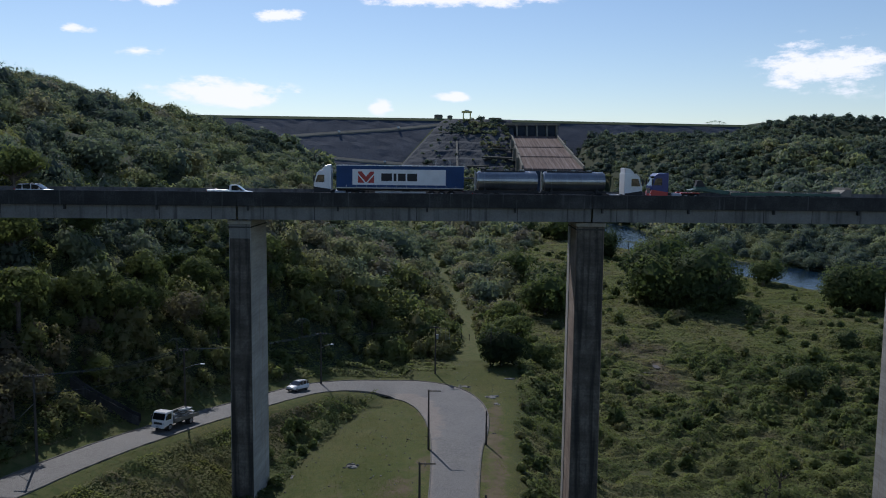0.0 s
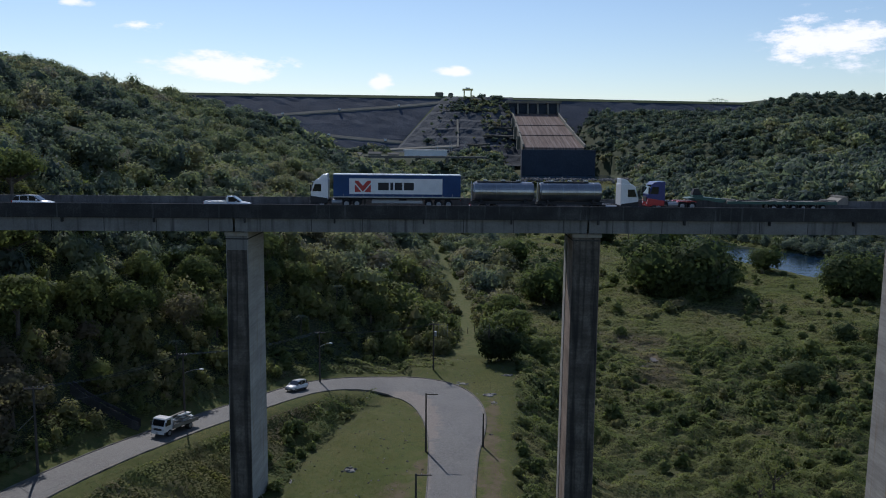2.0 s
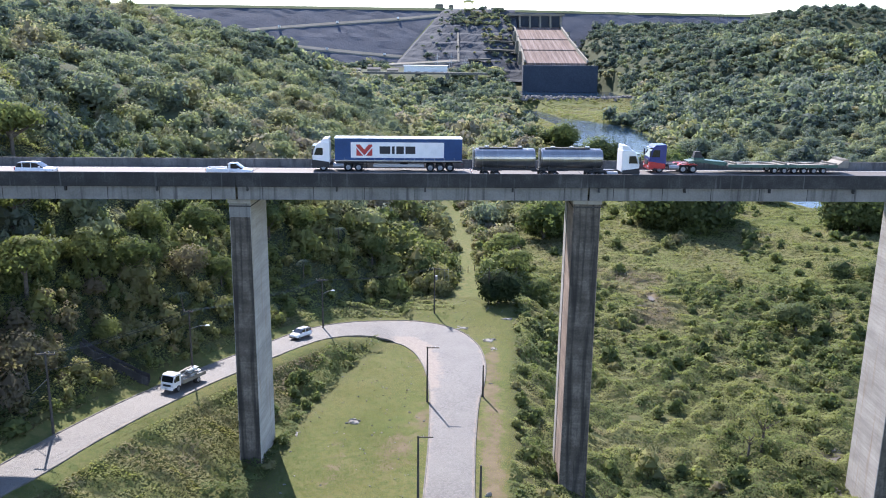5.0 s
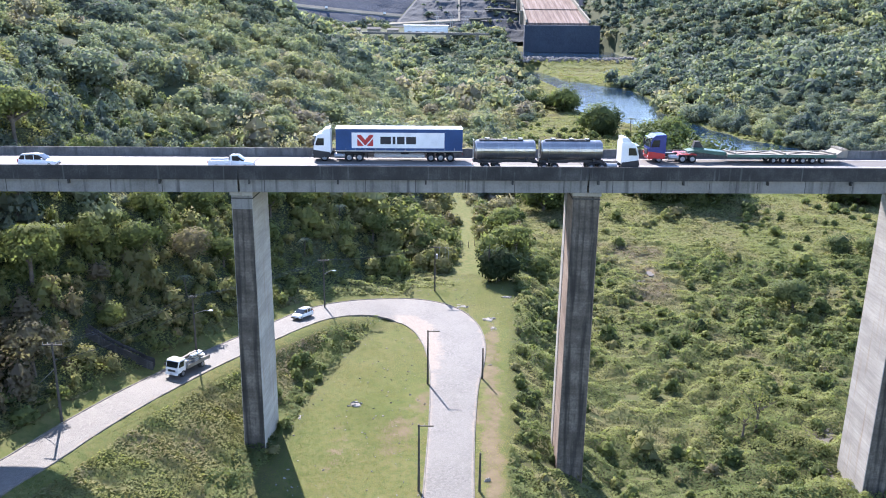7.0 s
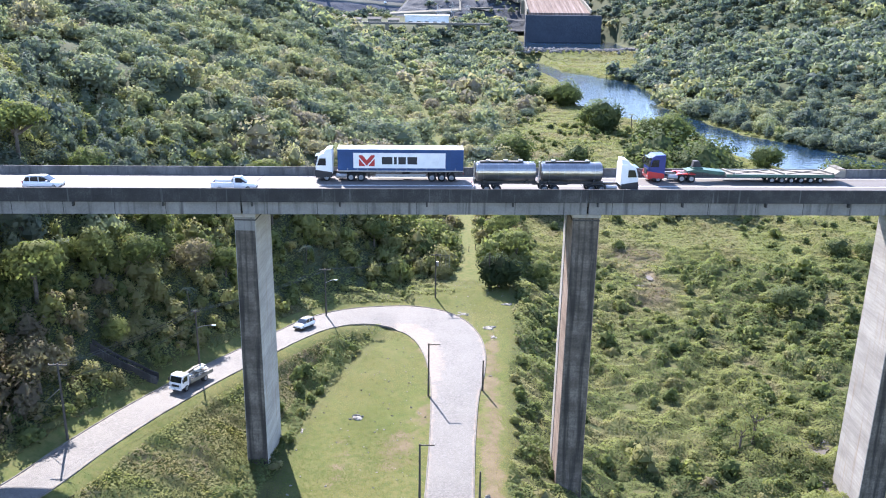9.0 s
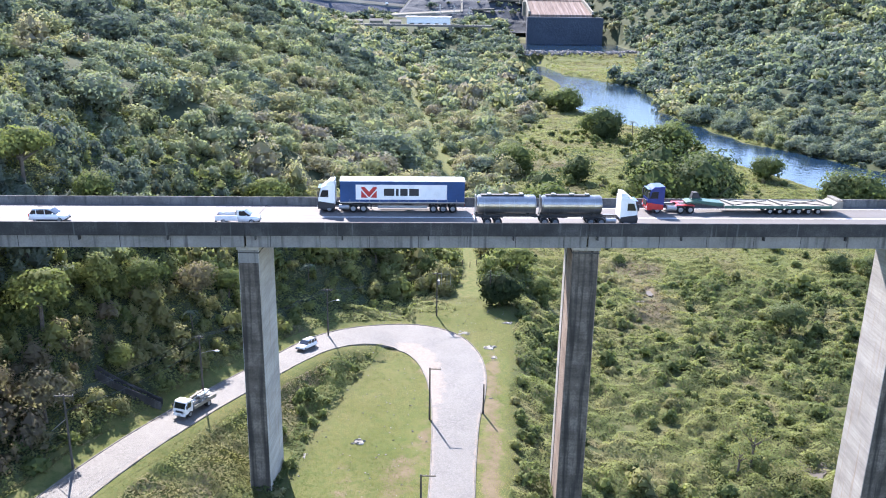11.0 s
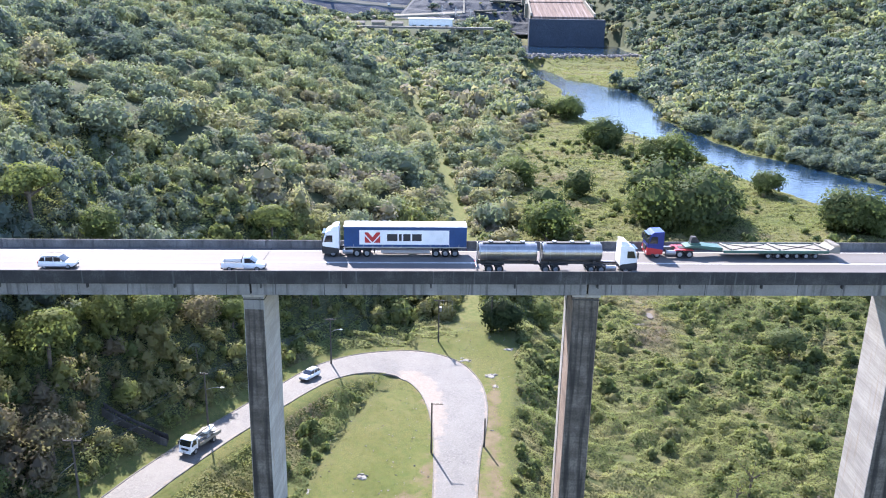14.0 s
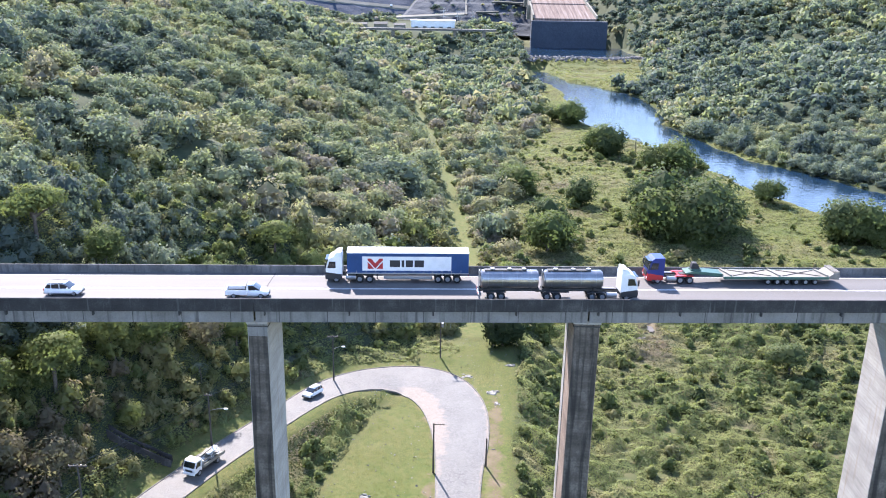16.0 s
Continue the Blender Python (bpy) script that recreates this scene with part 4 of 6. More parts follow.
def build_dam_works():
    gantry = thing("gantry_crane", "pale yellow gantry crane standing on the dam crest", "gantry crane")
    x, y, z = 34, 1236, 107
    for dx in (-5, 5):
        for dy in (-3, 3):
            part("leg", block(x + dx - 0.8, x + dx + 0.8, y + dy - 0.8, y + dy + 0.8, z, z + 10), M_YELLOW, gantry)
    part("beam", block(x - 7.5, x + 7.5, y - 4.5, y + 4.5, z + 9.9, z + 12.4), M_YELLOW, gantry)
    part("hoist", block(x - 3, x + 3, y - 3, y + 3, z + 12.4, z + 14), M_WHITE, gantry)
    for x0, x1, h, label in ((-13, -1, 7, "domed control house on the dam crest"), (6, 13, 6, "small control house on the dam crest"), (56, 60, 5, "small kiosk on the dam crest"), (66, 84, 3, "low control house on the dam crest")):
        h0 = thing("crest_building", label, "building")
        part("wall", block(x0, x1, 1232, 1240, 106, 107 + h * 0.7), M_BERM, h0)
        part("roof", extrude_outline([(x0 - 0.5, 107 + h * 0.7), (x0 + 1.5, 107 + h), (x1 - 1.5, 107 + h), (x1 + 0.5, 107 + h * 0.7)], 1, 1231, 1241), M_KERB, h0)
    hall = thing("powerhouse", "long white powerhouse with a flat roof below the dam", "building")
    part("wall", block(-44, 4, 957, 975, 25, 34.4), M_WHITE, hall)
    part("roof", block(-45, 5, 956, 976, 34.4, 35.2), M_WHITE, hall)
    for i in range(5):
        part("window", block(-40 + i * 9, -36 + i * 9, 956.9, 957.1, 26, 28.5), M_KERB, hall)
    for x0, x1, y, h in ((-100, -92, 952, 5), (-84, -70, 950, 6), (-62, -50, 948, 5), (-128, -122, 955, 4), (-118, -106, 957, 4)):
        shed = thing("site_building", "small pale building beside the powerhouse", "building", group="site buildings")
        part("wall", block(x0, x1, y, y + 8, 22, 27 + h * 0.6), M_BERM, shed)
        part("roof", extrude_outline([(y - 0.6, 27 + h * 0.6), (y + 4, 27 + h), (y + 8.6, 27 + h * 0.6)], 0, x0 - 0.6, x1 + 0.6), M_KERB, shed)
    for x in (-8, 8, 25):
        tower = thing("lattice_tower", "grey steel switchyard tower below the dam", "pylon", group="switchyard towers")
        for dx in (-1.6, 1.6):
            part("leg", rod((x + dx, 990, 26), (x + dx * 0.3, 990, 50 - abs(x) * 0.2), 0.28, 0.2, 6), M_STEEL, tower)
        for zz in (32, 38, 44):
            part("cross_arm", block(x - 4, x + 4, 989.8, 990.2, zz, zz + 0.4), M_STEEL, tower)
    via = thing("viaduct", "low concrete road viaduct crossing below the dam", "bridge")
    part("deck", block(-186, 46, 896, 904, 27.4, 29.4), M_KERB, via)
    for x in (-160, -128, -92, -60, -28, 4, 34):
        part("column", block(x - 1.6, x + 1.6, 897, 903, ground_at(x, 900) - 1, 27.2), M_BERM, via)
    for x, y, h in ((-78.5, 500, 0), (-73.3, 492, 0)):
        pole = thing("power_pole", "tall dark wooden power pole on the hillside", "utility pole", group="hillside power poles")
        g = ground_at(x, y)
        part("post", rod((x, y, g - 1), (x, y, 48.6), 0.35, 0.25, 8), M_BARK, pole)
        part("cross_arm", block(x - 1.8, x + 1.8, y - 0.15, y + 0.15, 47.2, 47.6), M_BARK, pole)


M_YELLOW = plain("faded_yellow_paint", (0.5, 0.44, 0.14), 0.5)
M_DARK = plain("dark_glass", (0.02, 0.024, 0.028), 0.12)
build_dam_works()


# ------------------------------------------------------------------ plants
def leaf_triangles(centres, normals, size, rng, flat=0.42):
    n = len(centres)
    d = 0.8 * normals + np.array([0, 0, 0.5]) + rng.normal(0, flat, (n, 3))
    d /= np.linalg.norm(d, axis=1)[:, None] + 1e-9
    u = np.cross(d, rng.normal(0, 1, (n, 3)))
    u /= np.linalg.norm(u, axis=1)[:, None] + 1e-9
    v = np.cross(d, u)
    s = size * rng.uniform(0.6, 1.5, (n, 1))
    return np.stack([centres + u * s, centres - u * s * 0.6 + v * s * 0.8, centres - u * s * 0.6 - v * s * 0.8], 1), unit(normals + 0.28 * d)


def unit(v):
    return v / (np.linalg.norm(v, axis=-1, keepdims=True) + 1e-9)


OCTA = np.array([[(1, 0, 0), (0, 1, 0), (0, 0, 1)], [(0, 1, 0), (-1, 0, 0), (0, 0, 1)], [(-1, 0, 0), (0, -1, 0), (0, 0, 1)], [(0, -1, 0), (1, 0, 0), (0, 0, 1)],
                 [(0, 1, 0), (1, 0, 0), (0, 0, -1)], [(-1, 0, 0), (0, 1, 0), (0, 0, -1)], [(0, -1, 0), (-1, 0, 0), (0, 0, -1)], [(1, 0, 0), (0, -1, 0), (0, 0, -1)]], float)


def crown(rng, leaves, leaf, lobes=7, squat=0.75, core=0.68, spread=0.62):
    """A crown about the origin, radius about 1, base at z = -squat: lobes of leaf sprays round dark cores. Returns triangles and their normals."""
    out, shade = [], []
    balls = []
    for i in range(lobes):
        a = 2 * math.pi * i / lobes + rng.uniform(-0.5, 0.5)
        r = spread * rng.uniform(0.35, 1.0) if i else 0.1
        c = np.array([math.cos(a) * r, math.sin(a) * r, rng.uniform(-0.35, 0.35) * squat + (0.25 * squat if i == 0 else 0)])
        k = rng.uniform(0.32, 0.55) if i else 0.6
        balls.append((c, np.array([k * rng.uniform(0.85, 1.25), k * rng.uniform(0.85, 1.25), k * squat * rng.uniform(0.75, 1.1)])))
    area = [b[1].prod() ** (2 / 3) for b in balls]
    for (c, r), a in zip(balls, area):
        n = max(4, int(leaves * a / sum(area)))
        d = rng.normal(0, 1, (n, 3))
        d[:, 2] += 0.35
        d /= np.linalg.norm(d, axis=1)[:, None]
        spots = c + d * r * rng.uniform(0.72, 1.2, (n, 1))
        tris, normals = leaf_triangles(spots, d, leaf, rng)
        out.append(tris)
        shade.append(unit(normals + 0.9 * spots))
        if core:
            out.append(c + OCTA * r * core * 1.12)
            shade.append(unit(OCTA.mean(1)))
    return np.concatenate(out), np.concatenate(shade)


def scatter(templates, x, y, z, size, tall, rng, tint):
    """Copies of crowns into one soup of triangles: size: radius, tall: height factor."""
    pick = rng.integers(0, len(templates), len(x))
    turn = rng.uniform(0, 2 * math.pi, len(x))
    tris, tints, shade = [], [], []
    for k, (t, m) in enumerate(templates):
        i = np.nonzero(pick == k)[0]
        if not len(i):
            continue
        c, s = np.cos(turn[i]), np.sin(turn[i])
        px = t[None, :, :, 0] * c[:, None, None] - t[None, :, :, 1] * s[:, None, None]
        py = t[None, :, :, 0] * s[:, None, None] + t[None, :, :, 1] * c[:, None, None]
        q = np.stack([px * size[i, None, None] + x[i, None, None], py * size[i, None, None] + y[i, None, None],
                      t[None, :, :, 2] * (size * tall)[i, None, None] + z[i, None, None]], -1)
        tris.append(q.reshape(-1, 3, 3))
        tints.append(np.repeat(tint[i], len(t)))
        turned = np.stack([m[None, :, 0] * c[:, None] - m[None, :, 1] * s[:, None], m[None, :, 0] * s[:, None] + m[None, :, 1] * c[:, None], np.repeat(m[None, :, 2], len(i), 0)], -1)
        shade.append(turned.reshape(-1, 3))
    return np.concatenate(tris), np.concatenate(tints), np.concatenate(shade)


def seen_from_valley(x, y):
    """Ground within the wedge of the valley that matters."""
    return (np.abs(x) < 0.54 * y + 12)


def jittered(x0, x1, y0, y1, step, rng):
    gx, gy = np.meshgrid(np.arange(x0, x1, step), np.arange(y0, y1, step))
    gx = gx.ravel() + rng.uniform(-0.5, 0.5, gx.size) * step
    gy = gy.ravel() + rng.uniform(-0.5, 0.5, gy.size) * step
    keep = seen_from_valley(gx, gy)
    return gx[keep], gy[keep]


def wooded(x, y):
    ok = forest_cover(x, y) & (river_distance(x, y) > 0.2) & (pool_distance(x, y) > 3) & (pond_distance(x, y) > 0.1) & ~clearing(x, y)
    rd, _ = road_distance(x, y)
    return ok & (rd > 2.2)


def beside_drain(x, y):
    """Ground kept open round the drain channel on the slope."""
    return (x > -49.5) & (x < -39.0) & (y > 104.5 + 0.15 * (x + 48)) & (y < 111.5)


def weedy_bank(x, y):
    """The strip of bright tall weeds between the bend and the trees."""
    return np.exp(-((x + 20) / 13) ** 2 - ((y - 157 - 0.6 * (x + 20)) / 7) ** 2)


def build_forest():
    rng = np.random.default_rng(21)
    near = [crown(rng, 430, 0.085, 9, squat=0.9, core=0.62) for _ in range(6)]
    great = [crown(rng, 1050, 0.057, 13, squat=0.8, core=0.56) for _ in range(6)]
    middle = [crown(rng, 310, 0.096, 7, squat=0.9, core=0.6) for _ in range(8)]
    small = [crown(rng, 100, 0.15, 4, squat=0.95, core=0.7) for _ in range(6)]
    distant = [crown(rng, 72, 0.195, 4, squat=0.65, core=0.64, spread=0.7) for _ in range(8)]
    woods = {}
    for name, lo, hi, step, temps, lo_r, hi_r in (("woodland", 66, 185, 2.6, near, 0.8, 3.2), ("slope_scrub", 70, 172, 2.5, small, 0.6, 1.25), ("hill_forest", 185, 470, 6.6, small, 1.2, 2.8), ("hill_forest", 185, 470, 6.4, middle, 2.2, 4.6), ("hill_forest", 185, 470, 11.0, great, 3.8, 6.8),
                                                 ("distant_forest", 470, 900, 8.8, distant, 4.0, 8.0), ("distant_forest", 900, 1330, 10.5, distant, 3.6, 7.5)):
        x, y = jittered(-215 if hi < 500 else -420, 330 if hi < 500 else 900, lo, hi, step, rng)
        keep = wooded(x, y)
        x, y = x[keep], y[keep]
        z = land(x, y)
        keep = (y < dam_toe(x) - 4) | (x > 168)
        keep &= ~((x > 84) & (x < 176) & (y > 940)) & ~((x > -62) & (x < 90) & (y > 1000)) & ((y < dam_crest(x) - 3) | (x > 430))
        keep &= rng.uniform(0, 1, len(x)) < np.where(y < 170, 0.74 + 0.5 * smooth_noise(x, y, 11, 35), 0.93)
        keep &= ~((y > 925) & (y < 1020) & (x > -135) & (x < 10))
        keep &= (z < 26) | (name != "slope_scrub")
        x, y, z = x[keep], y[keep], z[keep]
        if temps is middle or temps is great or lo == 470:
            # trees that overhang the far bank of the river
            ends = np.gradient(RIVER_LINE[:, :2], axis=0)
            across = unit(np.stack([ends[:, 1], -ends[:, 0]], 1))
            bank = RIVER_LINE[:, :2] + across * (RIVER_LINE[:, 2:] / 2 + rng.uniform(1.5, 7.5, (len(ends), 1)))
            bank = bank[(bank[:, 1] > lo) & (bank[:, 1] < min(hi, 660)) & (bank[:, 0] < 230)]
            x, y = np.append(x, bank[:, 0]), np.append(y, bank[:, 1])
            z = np.append(z, land(bank[:, 0], bank[:, 1]))
        if lo == 900:
            # shrubs on the rock shoulder beside the spillway, thick near its top and along its right side
            hz = rng.uniform(34, 106, 900)
            hx = rng.uniform(-44, 90, 900)
            ok = (hx > -51 + (hz - 42) * 0.8 + 6) & (rng.uniform(0, 1, 900) < np.where(hz > 84, 0.85, np.where(hx > 52, 0.35, 0.05)))
            hx, hz = hx[ok], hz[ok]
            x, y, z = np.append(x, hx), np.append(y, [shoulder_y(v) - 1 for v in hz]), np.append(z, hz - 1.5)
        size = lo_r + (hi_r - lo_r) * rng.beta(1.4, 2.2, len(x)) * (1 + 0.6 * smooth_noise(x, y, 27, 31))
        size *= np.where(rng.uniform(0, 1, len(x)) < 0.06, 1.45, 1.0) * np.where((np.abs(x - 20) < 75) & (y > 1040), 0.6, 1.0)
        size *= np.where(x < right_foot(y) - 16, np.clip(0.55 + river_distance(x, y) / 60, 0.55, 1), 1)
        tall = rng.uniform(0.7, 1.3, len(x)) * {"woodland": 1.2, "slope_scrub": 2.1, "hill_forest": 0.97, "distant_forest": 1.1}[name]
        keep = (np.abs(clearing(x, y, True)) > 0.65 * size) & (road_distance(x, y)[0] > np.where(y > 140, 3.0 + size, 2.6 + 0.5 * size))
        keep &= (weedy_bank(x, y) < 0.3) & ~beside_drain(x, y)
        x, y, z, size, tall = x[keep], y[keep], z[keep], size[keep], tall[keep]
        tint = 0.45 + 0.28 * smooth_noise(x, y, 52, 33) + 0.22 * smooth_noise(x, y, 16, 34) + rng.normal(0, 0.17, len(x))
        tint += 0.36 * np.exp(-((x - 4) / 42) ** 2 - ((y - 450) / 130) ** 2)
        # slope shade is put into tint: far right slope, right bank, upper woodland
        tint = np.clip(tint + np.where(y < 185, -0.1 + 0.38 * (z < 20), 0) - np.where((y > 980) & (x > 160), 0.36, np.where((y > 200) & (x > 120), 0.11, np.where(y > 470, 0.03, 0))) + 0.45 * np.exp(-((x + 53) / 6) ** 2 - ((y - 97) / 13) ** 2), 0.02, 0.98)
        tint = np.where((z < 22) & (y < 185) & (x > -48), np.minimum(tint, 0.74), tint)
        tint = np.where((rng.uniform(0, 1, len(x)) < 0.12) & (size > 3.2) & (y > 185), tint - 0.3, tint).clip(0.02, 0.98)
        tris, tints, shade = scatter(temps, x, y, z + size * tall * (0.6 if name == "slope_scrub" else 0.42), size, tall, rng, tint)
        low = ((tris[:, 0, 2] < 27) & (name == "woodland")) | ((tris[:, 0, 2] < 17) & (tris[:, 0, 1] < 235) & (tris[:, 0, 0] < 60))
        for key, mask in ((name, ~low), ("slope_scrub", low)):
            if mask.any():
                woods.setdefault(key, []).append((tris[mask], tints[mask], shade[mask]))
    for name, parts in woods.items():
        tagged(new(name, soup(name, np.concatenate([p[0] for p in parts]), np.concatenate([p[1] for p in parts]), M_SCRUB if name == "slope_scrub" else M_HAZED_LEAF, np.concatenate([p[2] for p in parts]))),
               {"woodland": "dense green woodland on the hill above the road", "slope_scrub": "tangled green scrub on the slope beside the road", "hill_forest": "thick mixed forest covering the valley sides",
                "distant_forest": "far forest on the hills below the dam"}[name], "forest", kind="stuff")


build_forest()


def lumps(x, y):
    """Height of the undergrowth: mounds of bush between low weeds."""
    a = smooth_noise(x, y, 4.6, 71) + 0.8 * smooth_noise(x, y, 2.3, 72) + 0.6 * smooth_noise(x, y, 17, 73)
    return 0.2 + 2.7 * np.clip(a * 0.62 + 0.16, 0, 1.2) + 0.35 * smooth_noise(x, y, 1.3, 74)


def lawn_edges(y):
    left = curve(y, (40, -24), (85, -22.5), (102, -21), (120, -18.5), (139, -13), (146, -9), (160, -6))
    right = curve(y, (0, 5), (60, 7.5), (91, 9.2), (119, 11.4), (152, 14.5), (175, 15), (230, 10))
    return left, right


def carpet(x0, x1, y0, y1, density, rng):
    n = int((x1 - x0) * (y1 - y0) * density)
    x, y = rng.uniform(x0, x1, n), rng.uniform(y0, y1, n)
    keep = seen_from_valley(x, y)
    x, y = x[keep], y[keep]
    rd, _ = road_distance(x, y)
    left, right = lawn_edges(y)
    ragged = smooth_noise(x, y, 5, 98) + 0.5 * smooth_noise(x, y, 2, 99)
    lawn = ((x > left) & (x < right + 1.3 * ragged) & (y < 172)) | (rd < 2.4)
    lawn &= ~((rd > 6.5 + 2 * ragged) & (x < 1 + 2 * ragged) & (y > 150))
    wet = (river_distance(x, y) < 0.3)
    dry = np.exp(-((x - 50 + 4 * smooth_noise(x, y, 6, 81)) / 8) ** 2 - ((y - 192) / 21) ** 2)
    bare = (dry > 0.96) | (np.exp(-((x - 43) / 2.6) ** 2 - ((y - 148) / 3) ** 2) > 0.5) | ((np.abs(y - 123.6) < 0.8) & (x > 24) & (x < 42))
    return x, y, lawn, wet, dry, bare, left, right


def build_undergrowth():
    rng = np.random.default_rng(5)
    tris, tints, shade = [], [], []
    for x0, x1, y0, y1, density, leaf in ((-78, 82, 70, 150, 25, 0.17), (-90, 125, 150, 215, 13, 0.24), (-10, 175, 215, 330, 5.5, 0.36), (0, 170, 330, 640, 1.6, 0.6), (60, 190, 640, 830, 0.8, 0.8)):
        x, y, lawn, wet, dry, bare, left, right = carpet(x0, x1, y0, y1, density, rng)
        keep = ~lawn & ~wet & ~bare & ~(clearing(x, y) & (y > 172)) & ~((x < hill_foot(y) - 4) & (y > 185)) & ~((x > right_foot(y) + 4) & (y > 250))
        keep &= rng.uniform(0, 1, len(x)) < np.where(x < hill_foot(y) - 6, 0.85, 1)
        keep &= ~((y > 215) & (x < curve(y, (215, 16), (300, 20), (360, 26), (440, 38), (520, 55), (640, 65))))
        x, y, dry, left = x[keep], y[keep], dry[keep], left[keep]
        bank = (x < left - 3.5 - 1.5 * smooth_noise(x, y, 8, 45)) & (x > hill_foot(y)) & (y < 160)
        e = 0.35
        low = np.where(y > 215, 0.3, np.where(beside_drain(x, y), 0.25, 1.0))
        h = lumps(x, y) * low
        gx, gy = (lumps(x + e, y) * low - h) / e, (lumps(x, y + e) * low - h) / e
        n = np.stack([-gx, -gy, np.ones(len(x))], 1)
        n /= np.linalg.norm(n, axis=1)[:, None]
        h = np.where(bank, 0.12 + 0.12 * h, h * (1 - 0.75 * np.clip(dry * 1.5, 0, 1)))
        z = land(x, y) + h * (1 - 0.45 * rng.uniform(0, 1, len(x)) ** 2)
        t, facing = leaf_triangles(np.stack([x, y, z], 1), n, leaf, rng, 0.4)
        tone = np.where(y > 205, 0.56, 0.42) + np.where(y > 205, 0.12, 0.22) * smooth_noise(x, y, 5, 43) + 0.16 * smooth_noise(x, y, 15, 47) + 0.12 * smooth_noise(x, y, 40, 44) + 0.14 * np.clip(1.0 - h, -0.4, 0.9) + 0.1 * np.clip(h - 1.4, 0, 1)
        tone = tone + np.where(bank, 0.36, 0) + 0.24 * np.clip(dry * 1.6, 0, 1) + np.where(x < hill_foot(y), 0.12, 0) 
        tone = tone + (0.56 - tone) * np.clip(weedy_bank(x, y) * 1.5, 0, 1)
        tris.append(t)
        shade.append(facing)
        tints.append(np.clip(tone, 0.03, 0.95))
    tagged(new("undergrowth", soup("undergrowth", np.concatenate(tris), np.concatenate(tints), M_SCRUB, np.concatenate(shade))), "leafy undergrowth and tall weeds over the valley floor", "undergrowth", kind="stuff")
    # separate bushes among the weeds
    bush = [crown(rng, 140, 0.15, 7, squat=0.8, core=0.75) for _ in range(6)]
    x, y = jittered(-75, 165, 70, 420, 2.9, rng)
    left, right = lawn_edges(y)
    rd, _ = road_distance(x, y)
    dry = np.exp(-((x - 49.5) / 7) ** 2 - ((y - 192) / 22) ** 2)
    chance = np.clip(np.where(x > 12, 0.55, 0.5) + 0.5 * smooth_noise(x, y, 15, 91), 0.05, 0.9) * np.where(y > 200, 0.2, 1)
    hedge = (x > left - 4.2) & (x < left - 0.3) & (y > 100) & (y < 143)
    rim = (x > right) & (x < right + 4) & (y < 160)
    chance = np.where(hedge | rim, 0.85, chance)
    keep = (rng.uniform(0, 1, len(x)) < chance) & (rd > 2.8) & ~((x > left) & (x < right) & (y < 175)) & (dry < 0.4) & (river_distance(x, y) > 1) & ~clearing(x, y)
    keep &= ~beside_drain(x, y) & ~((x < hill_foot(y)) & (y > 185)) & ~((x < left - 4.2) & (x > hill_foot(y)) & (y < 160))
    x, y = x[keep], y[keep]
    size = (0.6 + 1.5 * rng.beta(1.3, 2.4, len(x))) * np.where(y > 200, 1.3, 1) * np.where((rng.uniform(0, 1, len(x)) < 0.12) & (x > 18), 1.6, 1)
    tall = rng.uniform(0.75, 1.4, len(x))
    tint = np.clip(0.44 + 0.2 * smooth_noise(x, y, 13, 43) + rng.normal(0, 0.17, len(x)), 0.02, 0.9)
    t, c, m = scatter(bush, x, y, land(x, y) + size * tall * 0.45, size, tall, rng, tint)
    tagged(new("bushes", soup("bushes", t, c, M_SCRUB, m)), "rounded green bushes scattered among the weeds", "bushes", kind="stuff")


build_undergrowth()


def build_grass():
    rng = np.random.default_rng(6)
    x, y, lawn, wet, dry, bare, left, right = carpet(-46, 16, 70, 176, 38, rng)
    rd, _ = road_distance(x, y)
    worn = np.exp(-((x - 6.9 - 0.03 * (y - 100)) / 1.5) ** 2) * (y < 135) + np.exp(-((x + 2.2) / 1.6) ** 2 - ((y - 113) / 6) ** 2)
    keep = lawn & (rd > 0.35) & (rng.uniform(0, 1, len(x)) > worn * 0.9) & (rng.uniform(0, 1, len(x)) < 0.75 + 0.5 * smooth_noise(x, y, 4, 95))
    x, y = x[keep], y[keep]
    z = land(x, y)
    a = rng.uniform(-1.3, 1.3, len(x))
    w, h = 0.06, rng.uniform(0.04, 0.12, len(x))
    base = np.stack([x, y, z], 1)
    side = np.stack([np.cos(a), np.sin(a), np.zeros(len(x))], 1) * w
    tip = np.stack([rng.normal(0, 0.08, len(x)), rng.uniform(0.02, 0.2, len(x)), h], 1)
    tone = np.clip(0.42 + 0.2 * smooth_noise(x, y, 9, 96) + 0.14 * smooth_noise(x, y, 2.5, 97) + rng.normal(0, 0.06, len(x)), 0.05, 0.95)
    tagged(new("lawn_grass", soup("lawn_grass", np.stack([base - side, base + side, base + tip], 1), tone, M_GRASS, np.tile((0.0, 0.0, 1.0), (len(x), 1)))), "short patchy green grass round the road", "grass", kind="stuff")


build_grass()


